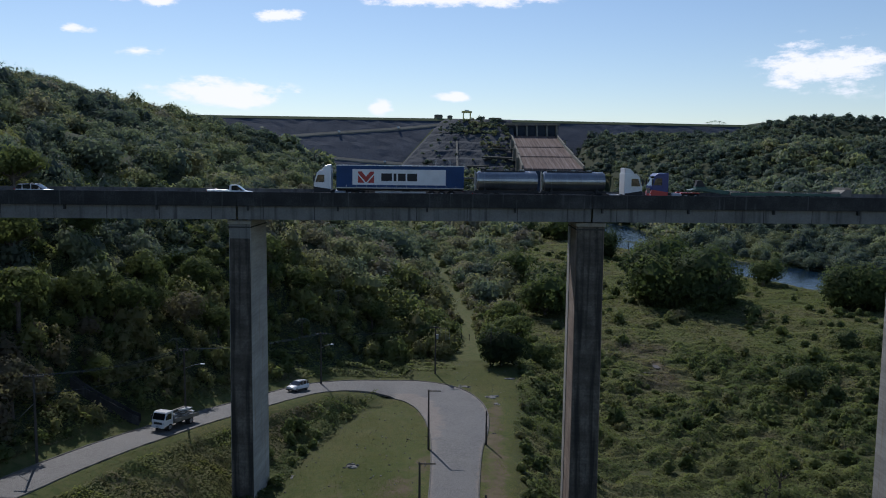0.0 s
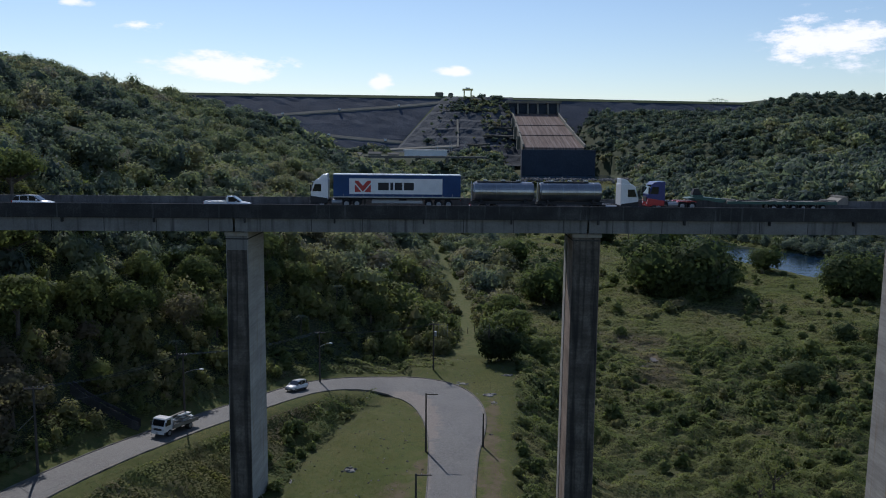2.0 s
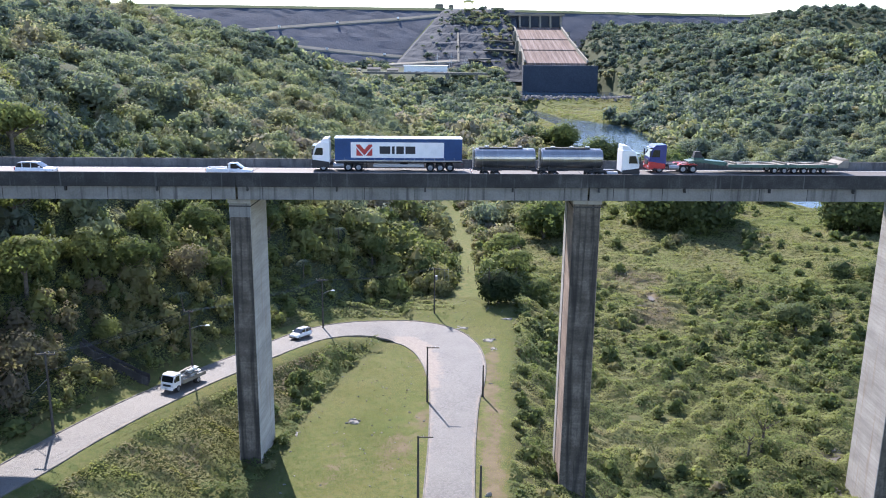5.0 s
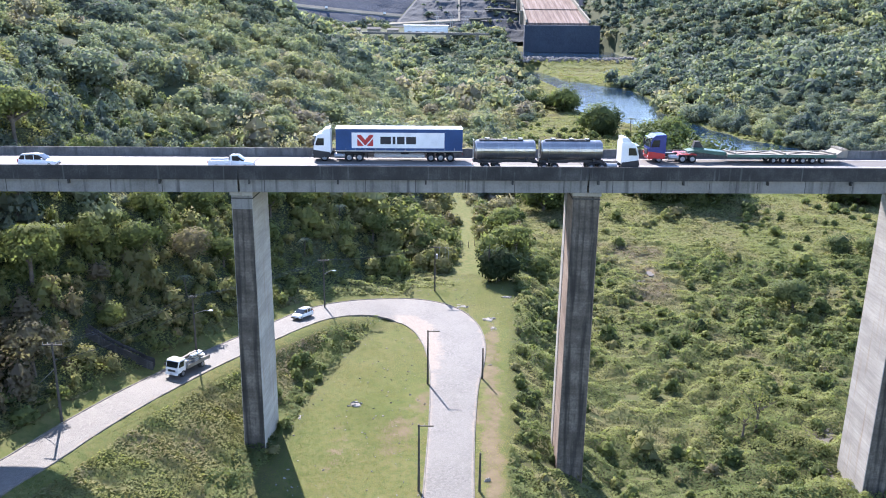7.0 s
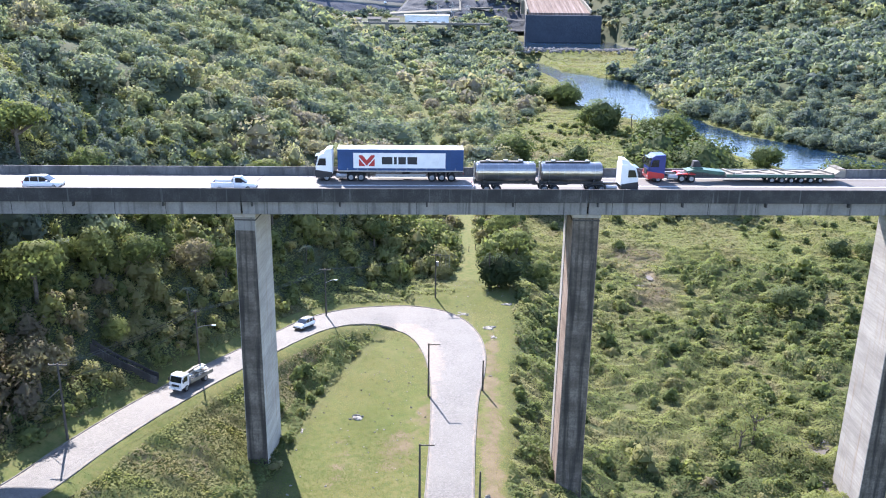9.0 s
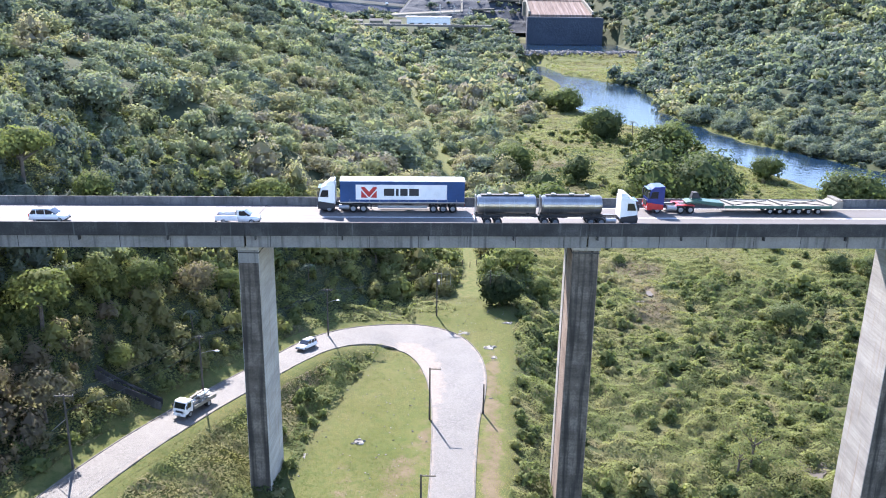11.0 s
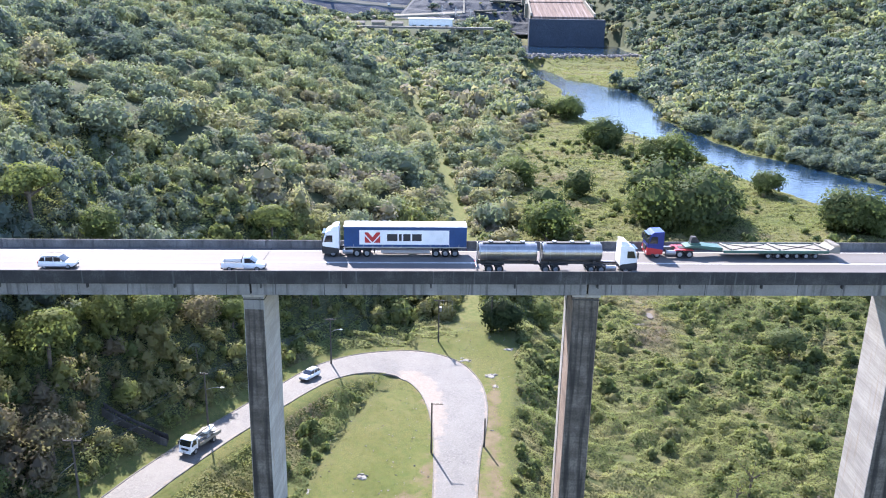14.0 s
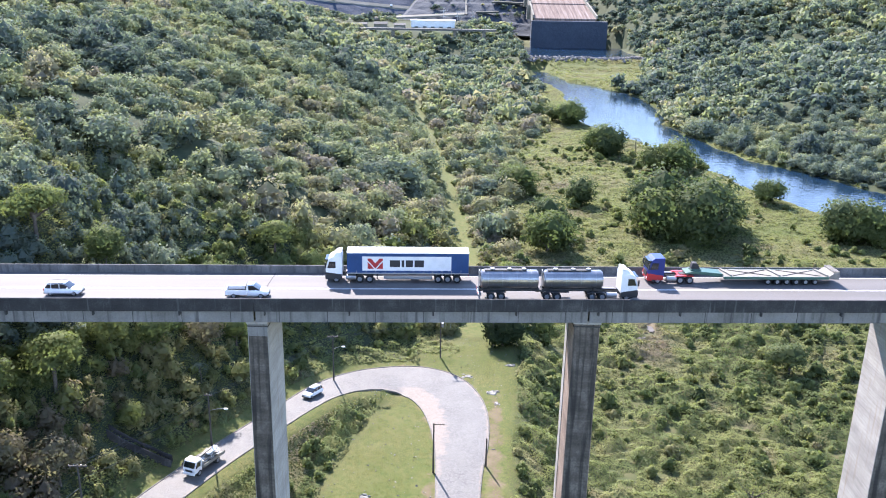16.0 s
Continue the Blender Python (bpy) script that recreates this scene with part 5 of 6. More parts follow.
# ------------------------------------------------------------------ trees that stand alone
def tree_thing(name, label, rng, height, radius, leaves, leaf, tint, squat=0.8, group="", bare=False, lobes=10, core=0.6, leaves_of=None):
    """A tree at the origin: tapered trunk with limbs, crown of leaf sprays."""
    tree = thing(name, label, "tree", group=group)
    bm = bmesh.new()
    fork = height - radius * squat * 1.35
    tube(bm, (0, 0, -0.5), (0.12, 0.05, fork), 0.05 * radius + 0.08, 0.035 * radius + 0.05, 8)
    for i in range(7):
        a = 2 * math.pi * i / 7 + rng.uniform(-0.3, 0.3)
        r = radius * rng.uniform(0.45, 0.8)
        tip = (math.cos(a) * r, math.sin(a) * r, height - radius * squat * rng.uniform(0.5, 1.1))
        tube(bm, (0.1, 0.05, fork * rng.uniform(0.75, 1.0)), tip, 0.03 * radius + 0.03, 0.015, 6)
    part("trunk", bm, M_BARK, tree)
    t, m = crown(rng, leaves, leaf, lobes, squat, core=0 if bare else core)
    t = t * radius + np.array([0, 0, height - radius * squat * 0.85])
    ob = new("crown", soup("crown", t, np.full(len(t), tint), leaves_of or M_SCRUB, m))
    ob.parent = tree
    return tree


def palm_thing(rng, height, label):
    palm = thing("palm_tree", label, "palm tree", group="palms")
    bm = bmesh.new()
    pts = [(0.15 * math.sin(k * 1.3), 0.1 * k, height * k / 5) for k in range(6)]
    for a, b in zip(pts, pts[1:]):
        tube(bm, a, b, 0.2, 0.18, 8)
    part("trunk", bm, M_BARK, palm)
    top = np.array(pts[-1])
    tris = []
    for i in range(16):
        a, lift = 2 * math.pi * i / 16 + rng.uniform(-0.15, 0.15), rng.uniform(0.1, 0.9)
        out = np.array([math.cos(a), math.sin(a), 0])
        side = np.array([-math.sin(a), math.cos(a), 0])
        for k in range(9):
            u = k / 9
            p = top + out * 3.2 * u + np.array([0, 0, 2.6 * lift * u - 3.4 * u * u])
            for s in (-1, 1):
                tip = p + side * s * 0.75 * (1 - 0.6 * u) + out * 0.35 + np.array([0, 0, -0.25])
                tris.append([p, p + out * 0.36 + np.array([0, 0, -0.05]), tip])
    ob = new("fronds", soup("fronds", np.array(tris), np.full(len(tris), 0.3), M_HAZED_LEAF))
    ob.parent = palm
    return palm


def at_ground(x, y, turn=0.0, sink=0.0):
    return pose(x, y, ground_at(x, y) - sink, 0, 0, turn)


def build_trees():
    rng = np.random.default_rng(77)
    dense = tree_thing("tree", "dark round-crowned tree at the edge of the grass", rng, 8.2, 4.5, 3600, 0.055, 0.1, 0.95, lobes=16, core=0.82, leaves_of=M_DARK_LEAF)
    dense.matrix_basis = at_ground(12.0, 167.5, 0, 0.9)
    grey = tree_thing("tree", "grey-green bushy tree in the scrub", rng, 7.8, 4.8, 2200, 0.05, 0.75, 0.85, lobes=14, leaves_of=M_DARK_LEAF)
    grey.matrix_basis = at_ground(76, 172)
    for x, y, h, r in ((50.3, 121, 9.0, 3.6), (47.3, 118.5, 6.5, 2.4)):
        thin = tree_thing("tree", "slender tree with thin pale leaves", rng, h, r, 420, 0.05, 0.66, 1.0, bare=True)
        thin.matrix_basis = at_ground(x, y)
    # trees on the slope above the road
    kinds = [tree_thing("tree", label, rng, h, r, 2600, 0.05, tint, squat, "trees above the road", lobes=15) for label, h, r, tint, squat in (
        ("broad green tree on the slope above the road", 8.5, 4.4, 0.46, 0.62), ("dense dark green tree on the slope", 7.0, 3.4, 0.22, 0.9),
        ("light green bushy tree on the slope", 6.0, 3.3, 0.5, 0.8), ("brownish dry-leaved tree on the slope", 6.5, 3.6, 0.92, 0.75))]
    spots = [(-55, 108, 0, 1.15), (-61, 118, 0, 1.0), (-52, 121, 2, 1.0), (-50.5, 97, 3, 1.1), (-56, 92, 3, 1.0), (-47, 125, 1, 1.0), (-49, 137, 2, 0.9), (-41, 133, 3, 0.9), (-57, 134, 1, 1.1),
             (-66, 130, 0, 1.1), (-38, 141, 1, 0.8), (-44, 150, 1, 1.0), (-34, 163, 1, 1.0), (-29, 170, 1, 0.9), (-15, 179, 1, 0.9), (-36, 168, 0, 0.9),
             (-4, 182, 1, 0.9), (17, 186, 0, 0.9), (22, 178, 1, 0.8), (15, 200, 0, 1.0), (-60, 100, 1, 1.0), (-53, 84, 1, 1.1), (-58, 76, 2, 1.0), (-46.5, 112, 2, 0.7), (-65, 108, 1, 1.0)]
    used = set()
    for x, y, k, s in spots:
        m = at_ground(x, y, rng.uniform(0, 360), 0.3) @ Matrix.Diagonal((s, s, s, 1))
        if k not in used:
            used.add(k)
            kinds[k].matrix_basis = m
        else:
            copy_thing(kinds[k], m)
    # groves on the valley floor
    grove = [tree_thing("tree", label, rng, h, r, 2200, 0.052, tint, 0.85, "trees on the valley floor", lobes=13, leaves_of=M_DARK_LEAF if "dark" in label else None) for label, h, r, tint in (
        ("spreading dark tree on the valley floor", 8.5, 5.2, 0.6), ("grey-green spreading tree on the valley floor", 7.0, 4.6, 0.24), ("rounded olive tree on the valley floor", 6.0, 3.8, 0.42))]
    first = [True] * 3
    for cx, cy, rx, ry, n, big in ((81, 266, 16, 14, 19, 1.5), (131, 261, 7, 7, 7, 1.1), (119, 309, 3, 3, 2, 0.7), (96, 362, 9, 9, 9, 1.1), (76, 396, 7, 7, 6, 1.1), (62, 486, 12, 16, 8, 1.0), (31, 256, 8, 12, 6, 1.0), (26, 318, 7, 14, 6, 0.9), (110, 208, 8, 9, 6, 1.0), (46, 300, 5, 5, 2, 0.8)):
        for _ in range(n):
            a, q = rng.uniform(0, 2 * math.pi), math.sqrt(rng.uniform(0, 1))
            x, y = cx + rx * q * math.cos(a), cy + ry * q * math.sin(a)
            if river_distance(np.array([x]), np.array([y]))[0] < 2.5:
                continue
            k, s = int(rng.integers(0, 3)), rng.uniform(0.55, 1.25) * big
            m = at_ground(x, y, rng.uniform(0, 360), 1.7 * big) @ Matrix.Diagonal((s, s, s, 1))
            if first[k]:
                first[k], grove[k].matrix_basis = False, m
            else:
                copy_thing(grove[k], m)
    palm = palm_thing(rng, 7.5, "palm tree on the river bank")
    palm.matrix_basis = at_ground(88, 396)
    for x, y, s in ((-40.5, 127.5, 0.45), (-27, 161, 0.5), (84, 330, 0.9), (-22, 176, 0.6)):
        copy_thing(palm, at_ground(x, y, x * 7) @ Matrix.Diagonal((s, s, s, 1)))["label"] = "small palm among the bushes"
    for x, y in ((392, 1262), (398, 1264), (403, 1262), (410, 1266), (416, 1265)):
        copy_thing(palm, pose(x, y, 96 + (x % 4) * 0.8, 0, 0, x * 11) @ Matrix.Diagonal((1.1, 1.1, 1.55, 1)))["label"] = "tall palm on the far skyline"


build_trees()


# ------------------------------------------------------------------ poles and wires
def pole_thing(label, x, y, height, arm=0.0, arm_side=1, lamp=None, cross=0.0, stay=False, name="utility_pole", low=0.0):
    """arm: one-sided bracket at the top; cross: a cross-arm; lamp: (height, reach along x, reach along y) of a street light."""
    pole = thing(name, label, "utility pole", pose(x, y, ground_at(x, y) - 0.05), "roadside poles")
    part("post", rod((0, 0, 0), (0, 0, height), 0.17, 0.11, 10), M_POLE, pole)
    if arm:
        part("bracket", block(-0.15 * arm_side, arm * arm_side, -0.06, 0.06, height - 0.25, height - 0.12), M_BARK, pole)
        for k in (0.35, 0.7, 1.0):
            part("insulator", rod((arm * arm_side * k, 0, height - 0.12), (arm * arm_side * k, 0, height + 0.06), 0.03, 0.02, 8), M_STEEL, pole)
    if cross:
        part("cross_arm", block(-cross, cross, -0.07, 0.07, height - 0.3, height - 0.15), M_POLE, pole)
        for k in (-0.95, -0.4, 0.4, 0.95):
            part("insulator", rod((cross * k, 0, height - 0.15), (cross * k, 0, height + 0.06), 0.035, 0.025, 8), M_STEEL, pole)
    if lamp:
        h, dx, dy = lamp
        bm = bmesh.new()
        last = (0, 0, h)
        for k in range(1, 6):
            u = k / 5
            p = (dx * u, dy * u, h + 0.9 * math.sin(u * 1.4))
            tube(bm, last, p, 0.035, 0.035, 6)
            last = p
        arm_ob = part("lamp_arm", bm, M_STEEL, pole)
        head = bmesh.new()
        bmesh.ops.create_icosphere(head, subdivisions=2, radius=1.0, matrix=Matrix.LocRotScale((dx * 1.08, dy * 1.08, last[2] + 0.02), None, (0.36, 0.2, 0.11)))
        part("lamp_head", head, M_WHITE, arm_ob, "pale street lamp head", smooth=True)
    if stay:
        part("stay", rod((0, 0, height - 3.2), (-2.4, 0.8, height - 5.4), 0.045, 0.045, 6), M_STEEL, pole)
    return pole


def wire(a, b, sag=0.5, label="thin black overhead cable"):
    bm = bmesh.new()
    a, b = Vector(a), Vector(b)
    across = Vector((b.y - a.y, a.x - b.x, 0)).normalized() * 0.026
    last = None
    for k in range(13):
        u = k / 12
        p = a.lerp(b, u) - Vector((0, 0, sag * 4 * u * (1 - u)))
        ring = [bm.verts.new(p + q) for q in (across, Vector((0, 0, 0.026)), -across, Vector((0, 0, -0.026)))]
        if last:
            for i in range(4):
                bm.faces.new((last[i], last[i - 3], ring[i - 3], ring[i]))
        else:
            bm.faces.new(ring)
        last = ring
    bm.faces.new(last[::-1])
    bmesh.ops.recalc_face_normals(bm, faces=bm.faces)
    return solid("cable", bm, M_DARK, label, "cable", "overhead cables")


def build_poles():
    pole_thing("slim dark pole with a bracket arm beside the road", -1.8, 119.2, 8.9, arm=1.75)
    pole_thing("slim dark pole with a bracket arm beside the road", -2.3, 89.5, 8.9, arm=1.75)
    pole_thing("plain slim post on the outer kerb", 6.7, 121.3, 5.2)
    pole_thing("plain slim post on the outer kerb", 5.0, 89.6, 5.2)
    b = pole_thing("utility pole with a transformer frame at the bend", -1.2, 161.3, 9.4, cross=1.0)
    for dx in (0.9, 2.0, 2.7):
        part("hanger", rod((dx, 0, 6.8), (dx, 0, 9.2), 0.03, 0.03, 6), M_STEEL, b)
    part("frame_bar", block(0, 2.8, -0.04, 0.04, 9.1, 9.18), M_POLE, b)
    part("transformer", rod((0.35, 0, 6.9), (0.35, 0, 7.8), 0.25, 0.25, 10), M_STEEL, b)
    pole_thing("utility pole with a street lamp at the road bend", -21.3, 146.4, 9.4, cross=1.0, lamp=(6.6, 1.9, -0.6))
    pole_thing("utility pole with a curved street lamp on the verge", -35.6, 114.6, 10.0, cross=0.6, lamp=(7.2, 2.6, -0.9))
    pole_thing("utility pole with a cross-arm and a stay", -45.2, 91.6, 10.2, cross=1.15, stay=True)
    pole_thing("slim post beside the dark tree", 9.9, 166.5, 8.0)
    tops = [(-45.2, 91.6, 10.2), (-35.6, 114.6, 10.0), (-21.3, 146.4, 9.4), (-1.2, 161.3, 9.4)]
    for (x, y, h), (u, v, g) in zip(tops, tops[1:]):
        for off in (-0.5, 0.5):
            wire((x + off, y, ground_at(x, y) + h - 0.1), (u + off, v, ground_at(u, v) + g - 0.1), 0.7)
    wire((-45.2, 91.6, ground_at(-45.2, 91.6) + 8.0), (-35.6, 114.6, ground_at(-35.6, 114.6) + 8.0), 0.8)
    for x, y in ((2.6, 194), (4.6, 194.5), (6.4, 193), (8.0, 195), (9.4, 194.4)):
        post = thing("fence_post", "weathered wooden fence post at the end of the clearing", "fence post", pose(x, y, ground_at(x, y) - 0.1), "fence posts")
        part("stake", rod((0, 0, 0), (0.03, 0, 1.6), 0.09, 0.08, 7), M_BARK, post)


build_poles()


# ------------------------------------------------------------------ small things on the ground
def slab_lump(rng, rx, ry, h, n=14):
    """A heap: one low mound with smaller lumps tipped round and over it."""
    bm = bmesh.new()
    lumps_at = [(0, 0, 0.75, 1.0)] + [(rng.uniform(-0.8, 0.8), rng.uniform(-0.8, 0.8), rng.uniform(0.15, 0.4), rng.uniform(0.5, 1.3)) for _ in range(9)]
    for cx, cy, k, tall in lumps_at:
        ring = [(rx * (cx + k * math.cos(2 * math.pi * i / n) * rng.uniform(0.6, 1.15)), ry * (cy + k * math.sin(2 * math.pi * i / n) * rng.uniform(0.6, 1.15))) for i in range(n)]
        low = [bm.verts.new((x, y, -0.15)) for x, y in ring]
        high = [bm.verts.new((rx * cx + (x - rx * cx) * 0.7, ry * cy + (y - ry * cy) * 0.7, h * tall * rng.uniform(0.4, 1.0))) for x, y in ring]
        top = bm.verts.new((rx * cx, ry * cy, h * tall * 1.1))
        for i in range(n):
            j = (i + 1) % n
            bm.faces.new((low[i], low[j], high[j], high[i]))
            bm.faces.new((high[i], high[j], top))
    return bm


def build_debris():
    rng = np.random.default_rng(15)
    sand = surface("pale_rubble", [(0.16, 0.148, 0.125), (0.23, 0.218, 0.195), (0.32, 0.31, 0.285)], 1.2, 9.0, 0.95, 0.6)
    for x, y, rx, ry, h, label in ((-12.1, 112, 1.5, 0.9, 0.25, "pale heap of sand on the lawn"), (8.9, 147, 1.5, 1.3, 0.2, "white rubble dumped beside the bend"), (13.1, 158.5, 1.2, 0.7, 0.15, "white rubble on the grass"),
                                   (4.4, 153.8, 1.4, 1.0, 0.12, "pale rubble beside the bend"), (9.6, 143, 0.6, 0.9, 0.12, "white rubble beside the bend"), (8.2, 126.5, 0.5, 0.2, 0.1, "pale scrap beside the road"),
                                   (-19.6, 108, 0.3, 0.9, 0.12, "pale plank in the grass"), (6.1, 92, 0.5, 0.35, 0.3, "white block beside the road")):
        solid("rubble_heap", slab_lump(rng, rx, ry, h), sand, label, "rubble", "rubble heaps", place=pose(x, y, ground_at(x, y)))
    bm = bmesh.new()
    for _ in range(420):
        if rng.uniform() < 0.45:
            x, y = rng.uniform(-20, -2), rng.uniform(86, 142)
        else:
            x, y = rng.uniform(-14, 13), rng.uniform(141, 172)
        if road_distance(np.array([x]), np.array([y]))[0][0] < 0.3:
            continue
        r = rng.uniform(0.04, 0.14)
        bmesh.ops.create_icosphere(bm, subdivisions=1, radius=1.0, matrix=Matrix.LocRotScale((x, y, ground_at(x, y) + r * 0.3), Euler((rng.uniform(0, 3), 0, rng.uniform(0, 6))), (r * rng.uniform(0.8, 2), r, r * 0.5)))
    solid("litter", bm, sand, "scattered pale litter and stones on the grass", "litter", kind="stuff")
    # drain channel beside the road
    bm = bmesh.new()
    a, b = Vector((-48.6, 108.6)), Vector((-40.2, 109.8))
    side = Vector((b.y - a.y, a.x - b.x)).normalized()
    rows = []
    for k in range(9):
        p = a.lerp(b, k / 8)
        z = ground_at(p.x, p.y) + 0.9
        rows.append([bm.verts.new((p.x + side.x * o, p.y + side.y * o, z + h)) for o, h in ((-0.75, -1.6), (-0.75, 0.25), (-0.6, 0.25), (-0.6, -0.75), (0.6, -0.75), (0.6, 0.25), (0.75, 0.25), (0.75, -1.6))])
    for p, q in zip(rows, rows[1:]):
        for k in range(7):
            bm.faces.new((p[k], p[k + 1], q[k + 1], q[k]))
    bmesh.ops.recalc_face_normals(bm, faces=bm.faces)
    solid("drain_channel", bm, M_GRIME, "dark concrete drain channel running down the slope", "drain")
    # shallow water in the scrub
    for x, y, rx, ry in ((60, 121, 2.6, 4.0), (56, 110, 1.6, 5.0), (49.7, 192, 1.0, 2.2), (46.2, 187, 1.6, 0.7)):
        bm = bmesh.new()
        pts = [bm.verts.new((math.cos(k * 0.349) * rx * rng.uniform(0.7, 1.1), math.sin(k * 0.349) * ry * rng.uniform(0.7, 1.1), 0)) for k in range(18)]
        bm.faces.new(pts)
        solid("puddle", bm, M_MUD, "shallow standing water among the scrub", "water", kind="structure", place=pose(x, y, ground_at(x, y) + 0.12))
    rock = surface("weir_rock", [(0.08, 0.075, 0.07), (0.16, 0.15, 0.14), (0.28, 0.26, 0.24)], 0.3, 2.0, 0.95, 0.5)
    bm = bmesh.new()
    for _ in range(520):
        x = rng.uniform(70, 215)
        y = 806 + 0.1 * (x - 80) + rng.normal(0, 7)
        r = rng.uniform(0.5, 2.2)
        bmesh.ops.create_icosphere(bm, subdivisions=1, radius=1.0, matrix=Matrix.LocRotScale((x, y, ground_at(x, y) + r * 0.2), Euler((rng.uniform(0, 3), rng.uniform(0, 3), 0)), (r * 1.3, r, r * 0.7)))
    solid("weir_rocks", bm, rock, "bank of dark rocks holding back the pool", "rocks", kind="stuff")


build_debris()


# ------------------------------------------------------------------ vehicles, each with its nose towards +x and its wheels on z = 0
M_TYRE = surface("tyre_rubber", [(0.012, 0.012, 0.012), (0.02, 0.02, 0.02), (0.035, 0.034, 0.033)], 3.0, 30.0, 0.9, 0.2)
M_RIM = plain("painted_rim", (0.30, 0.31, 0.32), 0.4, 0.6)
M_CHASSIS = plain("dirty_black_chassis", (0.025, 0.025, 0.026), 0.7)
M_BODY_WHITE = surface("white_car_paint", [(0.62, 0.63, 0.63), (0.74, 0.75, 0.75), (0.8, 0.8, 0.8)], 0.6, 7.0, 0.28, 0.02, specular=0.6)
M_GLASS = plain("tinted_glass", (0.012, 0.016, 0.02), 0.06, 0.0, 0.9)
M_BLUE = surface("blue_tarpaulin", [(0.008, 0.04, 0.12), (0.011, 0.052, 0.155), (0.018, 0.066, 0.19)], 0.5, 6.0, 0.55, 0.15)
M_BLUE_PAINT = plain("blue_paint", (0.015, 0.03, 0.16), 0.3)
M_RED_PAINT = plain("red_paint", (0.42, 0.03, 0.03), 0.3)
M_TANK = surface("polished_tank_steel", [(0.22, 0.22, 0.225), (0.32, 0.32, 0.32), (0.42, 0.42, 0.415)], 0.5, 6.0, 0.28, 0.03, 0.9)
M_DECK = surface("worn_plank_deck", [(0.14, 0.128, 0.105), (0.20, 0.186, 0.155), (0.28, 0.262, 0.225)], 0.6, 8.0, 0.8, 0.3)
M_GREEN_PAINT = plain("dark_green_paint", (0.03, 0.09, 0.07), 0.45)
M_RED_LENS = plain("red_lens", (0.4, 0.02, 0.02), 0.25)
M_CLEAR_LENS = plain("headlamp_glass", (0.6, 0.62, 0.64), 0.1)


def wheel_meshes(r, w):
    bm = rod((0, -w / 2, 0), (0, w / 2, 0), r, r, 20)
    bmesh.ops.bevel(bm, geom=[e for e in bm.edges if abs(e.verts[0].co.y - e.verts[1].co.y) < 1e-4], offset=0.05, segments=2, affect="EDGES")
    tyre = mesh_of(bm, "wheel", M_TYRE, True)
    bm = bmesh.new()
    tube(bm, (0, -w / 2 - 0.012, 0), (0, w / 2 + 0.012, 0), r * 0.58, r * 0.58, 16)
    tube(bm, (0, -w / 2 - 0.05, 0), (0, w / 2 + 0.05, 0), r * 0.2, r * 0.2, 10)
    return tyre, mesh_of(bm, "rim", M_RIM)


WHEELS = {k: wheel_meshes(*k) for k in ((0.36, 0.24), (0.5, 0.3), (0.52, 0.56), (0.42, 0.5))}


def wheels(parent, kind, xs, track):
    tyre, rim = WHEELS[kind]
    for x in xs:
        for s in (-1, 1):
            w = new("wheel", tyre)
            w.parent = parent
            w.location = (x, s * track, kind[0])
            c = new("rim", rim)
            c.parent = w


def loft(stations):
    """A body through cross-sections: x and half an outline (y, z) from the bottom middle to the top middle."""
    bm = bmesh.new()
    rings = []
    for x, half in stations:
        pts = [(y, z) for y, z in half] + [(-y, z) for y, z in half[::-1] if y > 1e-6]
        rings.append([bm.verts.new((x, y, z)) for y, z in pts])
    for p, q in zip(rings, rings[1:]):
        for i in range(len(p)):
            j = (i + 1) % len(p)
            bm.faces.new((p[i], p[j], q[j], q[i]))
    bm.faces.new(rings[0][::-1])
    bm.faces.new(rings[-1])
    bmesh.ops.recalc_face_normals(bm, faces=bm.faces)
    return bm


def lower_body(x, hw, z0, z1, crown=0.03):
    return (x, [(0.001, z0), (hw * 0.92, z0), (hw, z0 + 0.12), (hw * 1.0, (z0 + z1) / 2), (hw * 0.96, z1 - 0.04), (hw * 0.88, z1), (0.001, z1 + crown)])


def car_lamps(car, front, back, hw, zf, zb):
    for s in (-1, 1):
        part("headlight", block(front - 0.16, front + 0.02, s * hw * 0.62 - 0.2, s * hw * 0.62 + 0.2, zf - 0.08, zf + 0.08, bevel=0.02), M_CLEAR_LENS, car)
        part("tail_light", block(back - 0.02, back + 0.1, s * hw * 0.84 - 0.1, s * hw * 0.84 + 0.08, zb - 0.15, zb + 0.15, bevel=0.02), M_RED_LENS, car)
        part("door_mirror", block(front - 1.55, front - 1.37, s * (hw + 0.02), s * (hw + 0.2), 1.02, 1.18, bevel=0.03), M_BODY_WHITE, car)
    part("front_bumper", block(front - 0.25, front + 0.05, -hw * 0.9, hw * 0.9, 0.28, 0.5, bevel=0.06), M_CHASSIS, car)
    part("rear_bumper", block(back - 0.05, back + 0.2, -hw * 0.9, hw * 0.9, 0.3, 0.52, bevel=0.06), M_CHASSIS, car)
    part("number_plate", block(front + 0.045, front + 0.06, -0.22, 0.22, 0.36, 0.47), M_STEEL, car, "plain grey number plate")


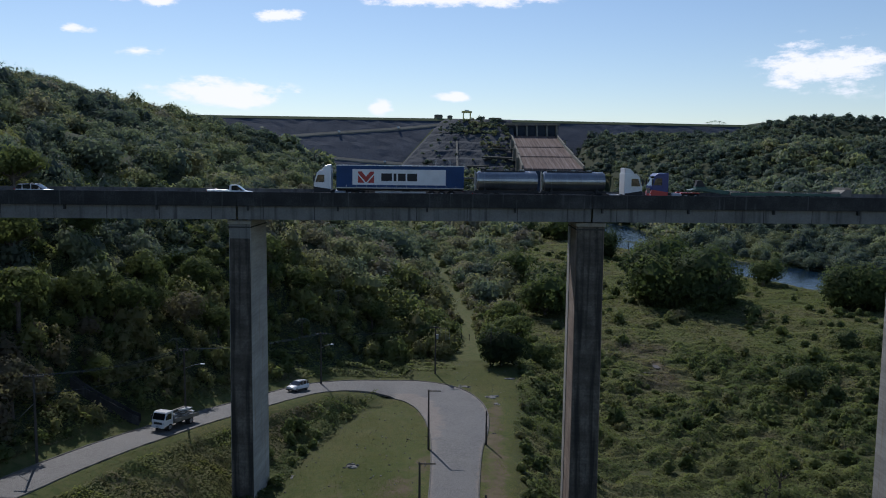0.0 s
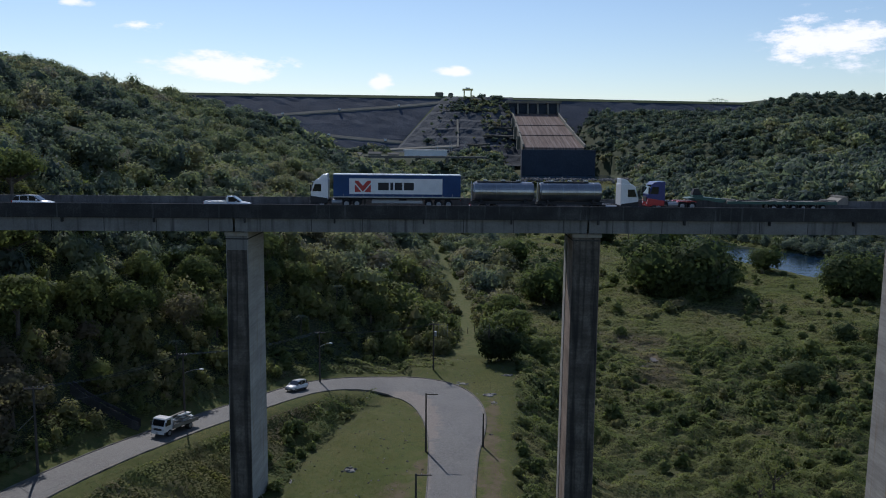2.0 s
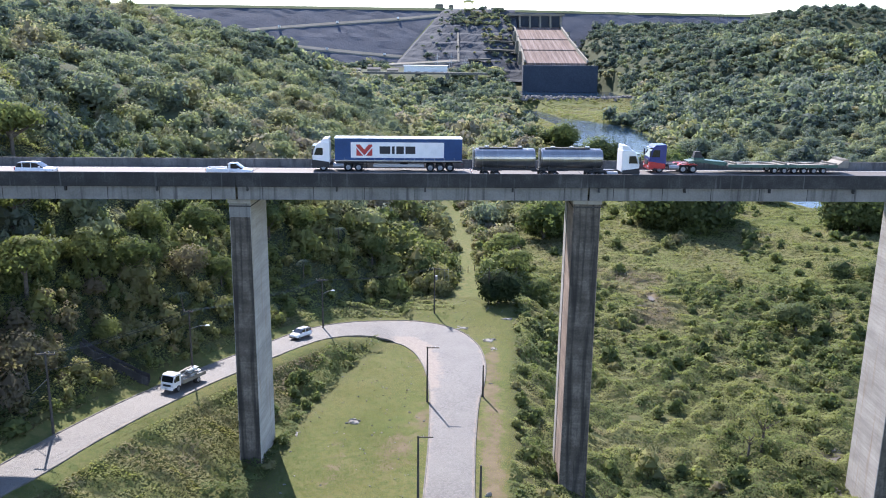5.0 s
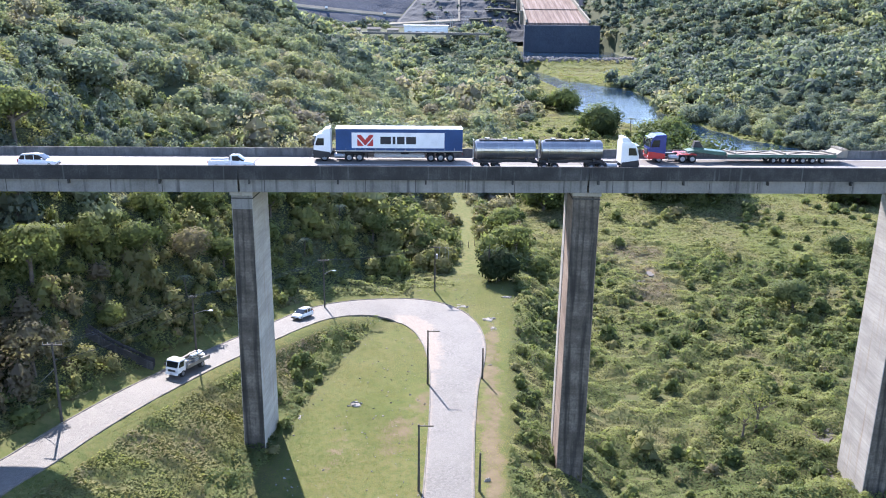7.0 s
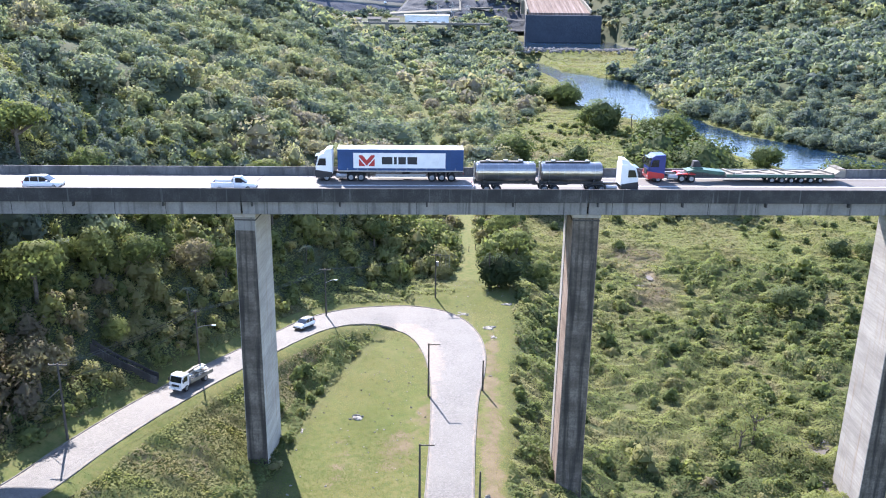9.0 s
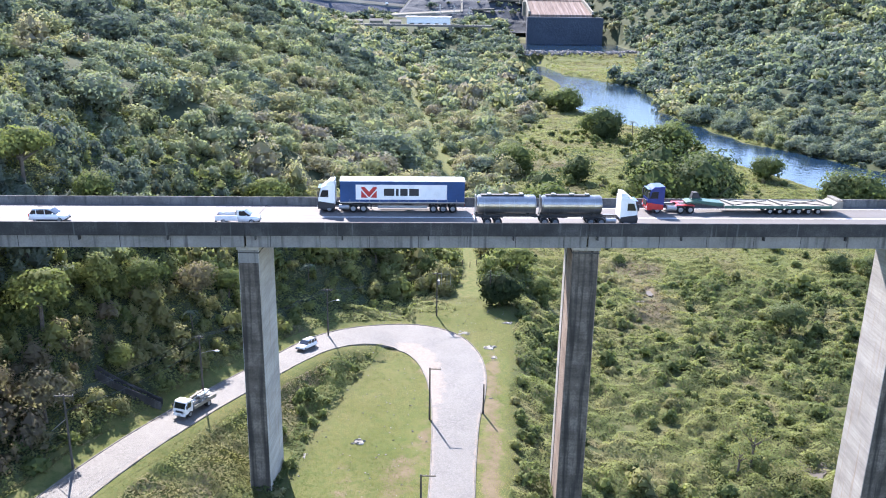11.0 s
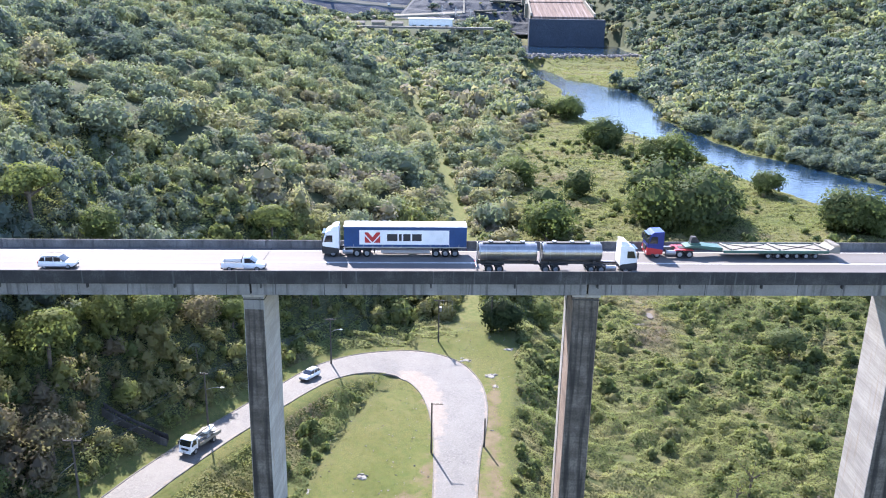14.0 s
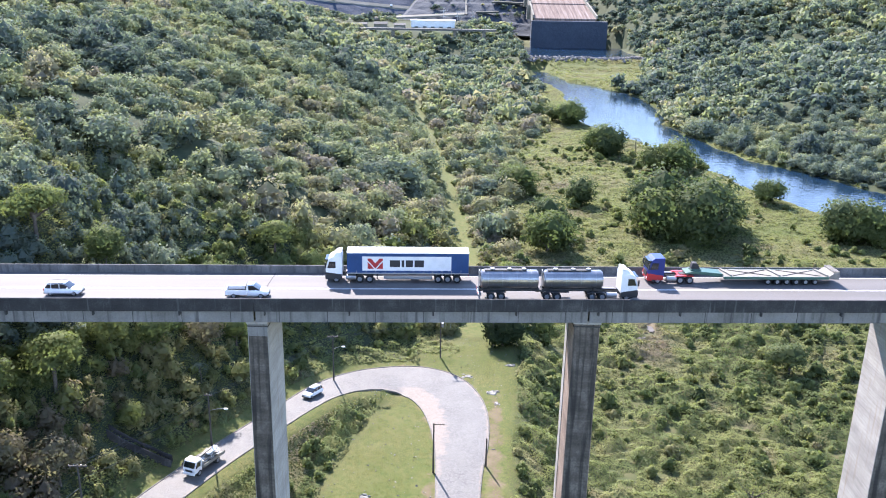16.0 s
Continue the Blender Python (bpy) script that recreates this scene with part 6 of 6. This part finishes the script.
def suv(label, place):
    car = thing("car", label, "car", place)
    f = 2.2
    part("body", loft([lower_body(-2.2, 0.78, 0.42, 0.95), lower_body(-2.05, 0.88, 0.32, 1.03), lower_body(-1.2, 0.9, 0.27, 1.04), lower_body(0.9, 0.9, 0.27, 1.0), lower_body(1.6, 0.87, 0.29, 0.93, 0.05), lower_body(2.1, 0.8, 0.33, 0.8, 0.03), lower_body(2.2, 0.68, 0.42, 0.7)]), M_BODY_WHITE, car, smooth=True)
    def glass(x, hw, z, top):
        return (x, [(0.001, 0.98), (hw, 0.98), (hw, z), (hw * top, z + 0.01), (0.001, z + 0.03)])
    part("window_band", loft([glass(-2.1, 0.74, 1.0, 0.9), glass(-1.75, 0.8, 1.5, 0.85), glass(-0.2, 0.82, 1.58, 0.84), glass(0.35, 0.8, 1.52, 0.84), glass(1.12, 0.78, 1.0, 0.9)]), M_GLASS, car, "dark tinted windows")
    part("roof", loft([(-1.85, [(0.001, 1.5), (0.66, 1.5), (0.68, 1.53), (0.001, 1.6)]), (-0.4, [(0.001, 1.57), (0.7, 1.57), (0.72, 1.6), (0.001, 1.67)]), (0.38, [(0.001, 1.52), (0.66, 1.52), (0.68, 1.55), (0.001, 1.61)])]), M_BODY_WHITE, car, smooth=True)
    for s in (-1, 1):
        for x0, x1, z1 in ((-1.3, -1.22, 1.54), (-0.3, -0.22, 1.58)):
            part("pillar", block(x0, x1, s * 0.80, s * 0.835, 0.98, z1), M_BODY_WHITE, car)
        part("roof_rail", block(-1.6, 0.2, s * 0.66 - 0.02, s * 0.66 + 0.02, 1.62, 1.67), M_CHASSIS, car)
        part("sill", block(-1.3, 1.2, s * 0.87, s * 0.91, 0.25, 0.42), M_CHASSIS, car)
    car_lamps(car, f, -2.2, 0.88, 0.72, 0.9)
    wheels(car, (0.36, 0.24), (-1.35, 1.4), 0.76)
    return car


def pickup(label, place):
    car = thing("pickup_truck", label, "pickup truck", place)
    part("body", loft([lower_body(0.1, 0.9, 0.35, 1.12), lower_body(1.2, 0.9, 0.35, 1.08), lower_body(1.9, 0.88, 0.37, 1.02, 0.05), lower_body(2.5, 0.82, 0.4, 0.92, 0.04), lower_body(2.65, 0.7, 0.46, 0.8)]), M_BODY_WHITE, car, smooth=True)
    def glass(x, hw, z):
        return (x, [(0.001, 1.05), (hw, 1.05), (hw, z), (hw * 0.85, z + 0.01), (0.001, z + 0.03)])
    part("window_band", loft([glass(-0.02, 0.8, 1.2), glass(0.12, 0.8, 1.66), glass(0.85, 0.8, 1.68), glass(1.65, 0.76, 1.08)]), M_GLASS, car, "dark cab windows")
    part("roof", loft([(0.05, [(0.001, 1.64), (0.68, 1.64), (0.7, 1.67), (0.001, 1.75)]), (0.9, [(0.001, 1.66), (0.68, 1.66), (0.7, 1.69), (0.001, 1.76)])]), M_BODY_WHITE, car, smooth=True)
    for s in (-1, 1):
        part("pillar", block(-0.02, 0.24, s * 0.79, s * 0.83, 1.05, 1.66), M_BODY_WHITE, car)
        part("bed_side", block(-2.6, 0.06, s * 0.9, s * 0.82, 0.5, 1.16, bevel=0.02), M_BODY_WHITE, car)
    part("bed_floor", block(-2.58, 0.05, -0.82, 0.82, 0.62, 0.7), M_CHASSIS, car, "black bed liner")
    part("tailgate", block(-2.64, -2.56, -0.84, 0.84, 0.55, 1.15, bevel=0.02), M_BODY_WHITE, car)
    part("roll_bar", block(-0.15, -0.08, -0.8, 0.8, 1.16, 1.62), M_CHASSIS, car)
    car_lamps(car, 2.65, -2.65, 0.88, 0.8, 0.95)
    wheels(car, (0.36, 0.24), (-1.6, 1.75), 0.78)
    return car


def cab_parts(truck, x, paint, lower_paint, roof=3.62, deflector=True):
    """A cab-over cab whose front stands at x."""
    part("cab", extrude_outline([(x - 2.15, 1.0), (x - 0.03, 0.95), (x + 0.02, 1.9), (x - 0.08, 2.3), (x - 0.38, 3.25), (x - 0.75, roof - 0.06), (x - 2.15, roof)], 1, -1.22, 1.22, bevel=0.05), paint, truck)
    part("cab_skirt", extrude_outline([(x - 2.1, 0.55), (x + 0.04, 0.45), (x + 0.1, 1.05), (x - 0.02, 1.5), (x - 2.1, 1.2)], 1, -1.235, 1.235, bevel=0.04), lower_paint, truck)
    part("windscreen", extrude_outline([(x + 0.0, 2.02), (x + 0.02, 2.04), (x - 0.33, 3.12), (x - 0.36, 3.1)], 1, -1.08, 1.08), M_GLASS, truck)
    part("grille", block(x + 0.05, x + 0.12, -0.7, 0.7, 1.0, 1.7, bevel=0.02), M_CHASSIS, truck)
    part("sun_visor", block(x - 0.4, x + 0.05, -1.1, 1.1, 3.12, 3.22, bevel=0.02), M_GLASS, truck)
    for s in (-1, 1):
        part("side_window", extrude_outline([(x - 1.3, 2.05), (x - 0.2, 2.05), (x - 0.5, 2.95), (x - 1.3, 2.95)], 1, s * 1.215, s * 1.245), M_GLASS, truck)
        part("wing_mirror", block(x - 0.1, x + 0.08, s * 1.3, s * 1.55, 2.1, 2.9, bevel=0.04), M_CHASSIS, truck)
        part("headlight", block(x + 0.06, x + 0.13, s * 0.95 - 0.2, s * 0.95 + 0.2, 0.75, 0.95, bevel=0.02), M_CLEAR_LENS, truck)
        part("step", block(x - 1.0, x - 0.55, s * 1.18, s * 1.27, 0.4, 0.62), M_CHASSIS, truck)
    part("number_plate", block(x + 0.11, x + 0.125, -0.22, 0.22, 0.55, 0.67), M_STEEL, truck, "plain grey number plate")
    if deflector:
        part("roof_deflector", extrude_outline([(x - 0.9, roof - 0.05), (x - 1.4, roof + 0.5), (x - 2.1, roof + 0.62), (x - 2.1, roof - 0.05)], 1, -1.05, 1.05, bevel=0.06), paint, truck)


def tractor_parts(truck, x, paint, lower_paint, deflector=True):
    cab_parts(truck, x, paint, lower_paint, deflector=deflector)
    for s in (-1, 1):
        part("chassis_rail", block(x - 6.4, x - 1.8, s * 0.42 - 0.06, s * 0.42 + 0.06, 0.75, 1.05), M_CHASSIS, truck)
        part("fuel_tank", rod((x - 3.9, s * 0.95, 0.72), (x - 2.6, s * 0.95, 0.72), 0.33, 0.33, 14), M_STEEL, truck)
        part("mudguard", extrude_outline([(x - 6.2, 0.95), (x - 5.6, 1.12), (x - 4.4, 1.12), (x - 3.95, 0.9), (x - 4.4, 1.05), (x - 5.6, 1.05)], 1, s * 0.7, s * 1.22), M_CHASSIS, truck)
    part("fifth_wheel", block(x - 5.4, x - 4.5, -0.5, 0.5, 1.05, 1.18), M_CHASSIS, truck)
    wheels(truck, (0.5, 0.3), (x - 1.35,), 1.05)
    wheels(truck, (0.52, 0.56), (x - 4.45, x - 5.75), 0.94)


def curtain_lorry(place):
    t = thing("articulated_lorry", "white lorry with a long blue curtain-sided trailer", "lorry", place)
    tractor_parts(t, 9.4, M_BODY_WHITE, M_CHASSIS)
    a, b = -9.4, 6.6
    part("trailer_box", block(a, b, -1.28, 1.28, 1.35, 4.15, bevel=0.05), M_BLUE, t, "blue curtain-sided trailer body")
    part("trailer_roof", block(a - 0.02, b + 0.02, -1.3, 1.3, 4.12, 4.22), M_BODY_WHITE, t, "pale trailer roof")
    part("trailer_frame", block(a, b, -0.55, 0.55, 1.05, 1.35), M_CHASSIS, t)
    for s in (-1, 1):
        part("side_rail", block(a - 0.01, b + 0.01, s * 1.27, s * 1.31, 1.3, 1.45), M_STEEL, t)
        panel = part("sign_panel", block(a + 2.3, b - 2.0, s * 1.28, s * 1.295, 1.75, 3.7), M_BODY_WHITE, t, "white sign panel")
        cx = 2.9 if s > 0 else -4.6
        for shape in ([(-1.0, 3.42), (-0.55, 3.42), (0.0, 2.78), (0.55, 3.42), (1.0, 3.42), (1.0, 3.2), (0.0, 2.05), (-1.0, 3.2)], [(-1.0, 2.98), (-1.0, 2.0), (-0.16, 2.0)], [(1.0, 2.98), (0.16, 2.0), (1.0, 2.0)]):
            part("emblem", extrude_outline([(cx + u, w) for u, w in shape], 1, s * 1.296, s * 1.302), M_RED_PAINT, panel, "red emblem")
        x = cx + (-1.9 if s > 0 else 1.9)
        for wide in (1.35, 0.35, 0.95, 1.25):
            d = wide * (-1 if s > 0 else 1)
            part("bar", block(min(x, x + d), max(x, x + d), s * 1.296, s * 1.302, 2.25, 3.2), M_CHASSIS, panel, "black bar")
            x += d + (-0.2 if s > 0 else 0.2)
        for k in range(12):
            xx = a + 1.0 + k * 1.25
            part("curtain_strap", block(xx - 0.025, xx + 0.025, s * 1.28, s * 1.293, 1.35, 1.75), M_STEEL, t)
        part("underrun_guard", block(-4.6, 1.8, s * 1.16, s * 1.2, 0.6, 0.95), M_STEEL, t)
        part("landing_leg", block(2.6, 2.75, s * 0.7 - 0.07, s * 0.7 + 0.07, 0.35, 1.1), M_CHASSIS, t)
        part("tail_light", block(a - 0.04, a + 0.02, s * 1.0 - 0.2, s * 1.0 + 0.2, 0.95, 1.1), M_RED_LENS, t)
    part("spare_box", block(-2.6, -1.6, -1.15, -0.6, 0.55, 1.05), M_CHASSIS, t)
    wheels(t, (0.52, 0.56), (-5.4, -6.65, -7.9), 0.94)
    return t


def tank_parts(t, x0, x1):
    bm = rod((x0, 0, 2.5), (x1, 0, 2.5), 1.18, 1.18, 28)
    bmesh.ops.bevel(bm, geom=[e for e in bm.edges if abs(e.verts[0].co.x - e.verts[1].co.x) < 1e-4], offset=0.16, segments=3, affect="EDGES")
    tank = part("tank", bm, M_TANK, t, "polished steel tank", smooth=False)
    for k in range(4):
        x = x0 + (x1 - x0) * (k + 0.5) / 4
        part("band", rod((x - 0.04, 0, 2.5), (x + 0.04, 0, 2.5), 1.195, 1.195, 28), M_STEEL, tank)
    part("catwalk", block(x0 + 0.5, x1 - 1.5, -0.35, 0.35, 3.66, 3.76), M_CHASSIS, tank)
    for x in (x0 + 1.5, (x0 + x1) / 2, x1 - 1.8):
        part("hatch", rod((x, 0, 3.7), (x, 0, 3.92), 0.28, 0.28, 14), M_STEEL, tank)
    for s in (-1, 1):
        part("frame_rail", block(x0 - 0.2, x1 + 0.2, s * 0.5 - 0.08, s * 0.5 + 0.08, 1.05, 1.4), M_CHASSIS, t)
        part("mudguard", block(x0 + 0.3, x0 + 3.2, s * 0.72, s * 1.22, 1.08, 1.16), M_CHASSIS, t)
    for x in (x0 + 1, x1 - 1):
        part("cradle", block(x - 0.15, x + 0.15, -0.9, 0.9, 1.2, 1.6), M_CHASSIS, t)
    part("ladder", block(x0 - 0.2, x0 - 0.1, -0.25, 0.25, 1.3, 3.7), M_STEEL, t)


def tank_lorry(place):
    t = thing("tank_lorry", "white lorry pulling two polished steel tank trailers", "lorry", place)
    tractor_parts(t, 9.9, M_BODY_WHITE, M_CHASSIS)
    tank_parts(t, -2.0, 5.5)
    tank_parts(t, -10.0, -2.7)
    wheels(t, (0.52, 0.56), (-0.3, -1.6, -7.4, -8.7), 0.94)
    part("drawbar", block(-3.0, -1.9, -0.4, 0.4, 0.9, 1.15), M_CHASSIS, t)
    part("rear_guard", block(-10.35, -10.2, -1.15, 1.15, 0.6, 0.8), M_STEEL, t)
    for s in (-1, 1):
        part("tail_light", block(-10.37, -10.3, s * 0.9 - 0.15, s * 0.9 + 0.15, 0.85, 1.0), M_RED_LENS, t)
    return t


def low_loader(place):
    t = thing("low_loader", "red and blue tractor with a long empty low-loader trailer", "lorry", place)
    tractor_parts(t, 13.2, M_BLUE_PAINT, M_RED_PAINT, deflector=False)
    part("chassis_guard", block(6.9, 9.0, -1.1, 1.1, 1.0, 1.12), M_RED_PAINT, t, "red chassis cover")
    part("crane_base", block(5.8, 7.2, -0.6, 0.6, 1.2, 1.9, bevel=0.05), M_GREEN_PAINT, t)
    part("crane_arm", extrude_outline([(5.9, 1.9), (6.4, 2.7), (7.0, 2.7), (7.2, 1.9)], 1, -0.4, 0.4, bevel=0.04), M_CHASSIS, t)
    part("gooseneck", extrude_outline([(2.6, 1.05), (3.0, 1.4), (6.6, 1.75), (8.0, 1.5), (8.0, 1.3), (6.6, 1.4), (3.6, 0.95)], 1, -0.95, 0.95, bevel=0.03), M_GREEN_PAINT, t, "dark green gooseneck")
    part("deck", block(-11.4, 3.0, -1.55, 1.55, 0.95, 1.2, bevel=0.02), M_DECK, t, "pale worn plank deck")
    for s in (-1, 1):
        part("side_beam", block(-11.4, 3.0, s * 1.5, s * 1.62, 0.85, 1.22), M_GREEN_PAINT, t)
        part("tail_light", block(-12.9, -12.84, s * 1.2 - 0.2, s * 1.2 + 0.2, 0.95, 1.1), M_RED_LENS, t)
    part("ramp_bay", extrude_outline([(-11.4, 1.2), (-12.2, 1.75), (-12.9, 1.7), (-12.9, 0.8), (-11.4, 0.9)], 1, -1.5, 1.5, bevel=0.03), M_DECK, t, "pale rear ramp")
    for x in (-11.0, -4.4, 2.2):
        beam = part("timber_beam", block(-0.14, 0.14, -1.35, 1.35, 0, 0.22, bevel=0.02), M_DECK, t, "loose pale timber across the deck")
        beam.matrix_basis = pose(x, 0, 1.2, 0, 0, 14)
    for x0, x1, y0, y1 in ((-3.6, 1.6, -1.2, 1.2), (-3.6, 1.6, 1.2, -1.2), (-10.4, -5.2, -1.2, 1.2), (-10.4, -5.2, 1.2, -1.2)):
        part("lashing_chain", rod((x0, y0, 1.24), (x1, y1, 1.24), 0.05, 0.05, 6), M_CHASSIS, t, "dark chain lying crossed on the deck")
    for k in range(6):
        part("ramp_bar", block(-12.85 + 0.14 * k, -12.79 + 0.14 * k, -1.45, 1.45, 1.7, 1.95), M_DECK, t)
    for s in (-1, 1):
        part("wheel_arch", extrude_outline([(6.85, 0.95), (7.1, 1.16), (9.3, 1.16), (9.5, 0.95), (9.3, 1.08), (7.1, 1.08)], 1, s * 0.68, s * 1.24), M_RED_PAINT, t, "red mudguard over the rear axles")
    wheels(t, (0.42, 0.5), (-3.2, -4.5, -5.8, -7.1, -8.4, -9.7), 1.15)
    return t


def flatbed(place):
    t = thing("flatbed_truck", "white flatbed truck piled with pale scrap panels", "truck", place)
    part("cab", extrude_outline([(1.7, 0.75), (3.35, 0.7), (3.45, 1.35), (3.38, 1.55), (3.12, 2.4), (2.9, 2.55), (1.7, 2.55)], 1, -1.02, 1.02, bevel=0.06), M_BODY_WHITE, t)
    part("windscreen", extrude_outline([(3.39, 1.55), (3.41, 1.56), (3.16, 2.34), (3.13, 2.33)], 1, -0.9, 0.9), M_GLASS, t)
    part("bumper", block(3.35, 3.55, -1.0, 1.0, 0.5, 0.82, bevel=0.04), M_BODY_WHITE, t)
    part("grille", block(3.42, 3.47, -0.6, 0.6, 0.95, 1.25), M_CHASSIS, t)
    part("number_plate", block(3.55, 3.565, -0.2, 0.2, 0.6, 0.72), M_STEEL, t, "plain grey number plate")
    for s in (-1, 1):
        part("side_window", extrude_outline([(2.1, 1.55), (3.1, 1.55), (2.9, 2.3), (2.1, 2.3)], 1, s * 1.015, s * 1.035), M_GLASS, t)
        part("wing_mirror", block(3.2, 3.32, s * 1.1, s * 1.3, 1.6, 2.1, bevel=0.03), M_CHASSIS, t)
        part("headlight", block(3.42, 3.48, s * 0.8 - 0.15, s * 0.8 + 0.15, 0.98, 1.18), M_CLEAR_LENS, t)
        part("chassis_rail", block(-3.4, 1.8, s * 0.4 - 0.06, s * 0.4 + 0.06, 0.6, 0.85), M_CHASSIS, t)
        part("bed_board", block(-3.7, 1.5, s * 1.1, s * 1.15, 1.0, 1.42), M_DECK, t)
        part("tail_light", block(-3.78, -3.7, s * 0.9 - 0.15, s * 0.9 + 0.15, 0.85, 0.97), M_RED_LENS, t)
    part("bed", block(-3.7, 1.5, -1.12, 1.12, 0.9, 1.02), M_DECK, t)
    part("headboard", block(1.45, 1.52, -1.1, 1.1, 1.0, 2.1), M_STEEL, t)
    wheels(t, (0.5, 0.3), (2.3,), 0.9)
    wheels(t, (0.52, 0.56), (-2.0,), 0.82)
    rng = np.random.default_rng(3)
    for i in range(12):
        l, w = rng.uniform(1.6, 3.6), rng.uniform(0.35, 0.8)
        x, y = rng.uniform(-1.9 + (l - 3.6) / 2, -0.2 - (l - 3.6) / 4), rng.uniform(-0.6, 0.6)
        panel = part("scrap_panel", block(-l / 2, l / 2, -w / 2, w / 2, 0, rng.uniform(0.06, 0.2), bevel=0.02), (M_STEEL, M_BODY_WHITE, M_DECK)[i % 3], t, "pale scrap panel on the bed")
        panel.matrix_basis = pose(x, y, 1.02 + 0.1 * i, rng.uniform(-9, 9), rng.uniform(-6, 6), rng.uniform(-12, 12))
    for i in range(5):
        x, y = -3.1 + i * 0.85, rng.uniform(-0.5, 0.5)
        crate = part("scrap_box", block(-0.4, 0.4, -0.35, 0.35, 0, rng.uniform(0.5, 1.0), bevel=0.04), (M_BODY_WHITE, M_STEEL)[i % 2], t, "pale metal casing on the bed")
        crate.matrix_basis = pose(x, y, 1.02, 0, 0, rng.uniform(0, 90))
    return t


def on_bridge(x, y, turn=0):
    return BRIDGE @ pose(x, y, -1.045, 0, 0, turn)


def on_road(x, y):
    i = int(np.argmin(np.hypot(ROAD_LINE[:, 0] - x, ROAD_LINE[:, 1] - y)))
    a, b = ROAD_LINE[i - 1], ROAD_LINE[i + 1]
    heading = math.degrees(math.atan2(a[1] - b[1], a[0] - b[0]))
    drop = math.degrees(math.atan2(float(road_z(a[0]) - road_z(b[0])), math.hypot(a[0] - b[0], a[1] - b[1])))
    return pose(x, y, float(road_z(x)) + 0.06, 0, 0, heading) @ pose(0, 0, 0, 0, -drop, 0)


tank_lorry(on_bridge(14.2, 3.6))
pickup("white single-cab pickup truck on the bridge", on_bridge(-25.0, 3.6))
curtain_lorry(on_bridge(-6.3, 9.9, 180))
low_loader(on_bridge(40.4, 9.9, 180))
suv("white compact sport utility car on the bridge", on_bridge(-47.8, 4.2))
flatbed(on_road(-35.5, 109.6))
suv("white sport utility car on the cobbled road", on_road(-24.0, 138.0))
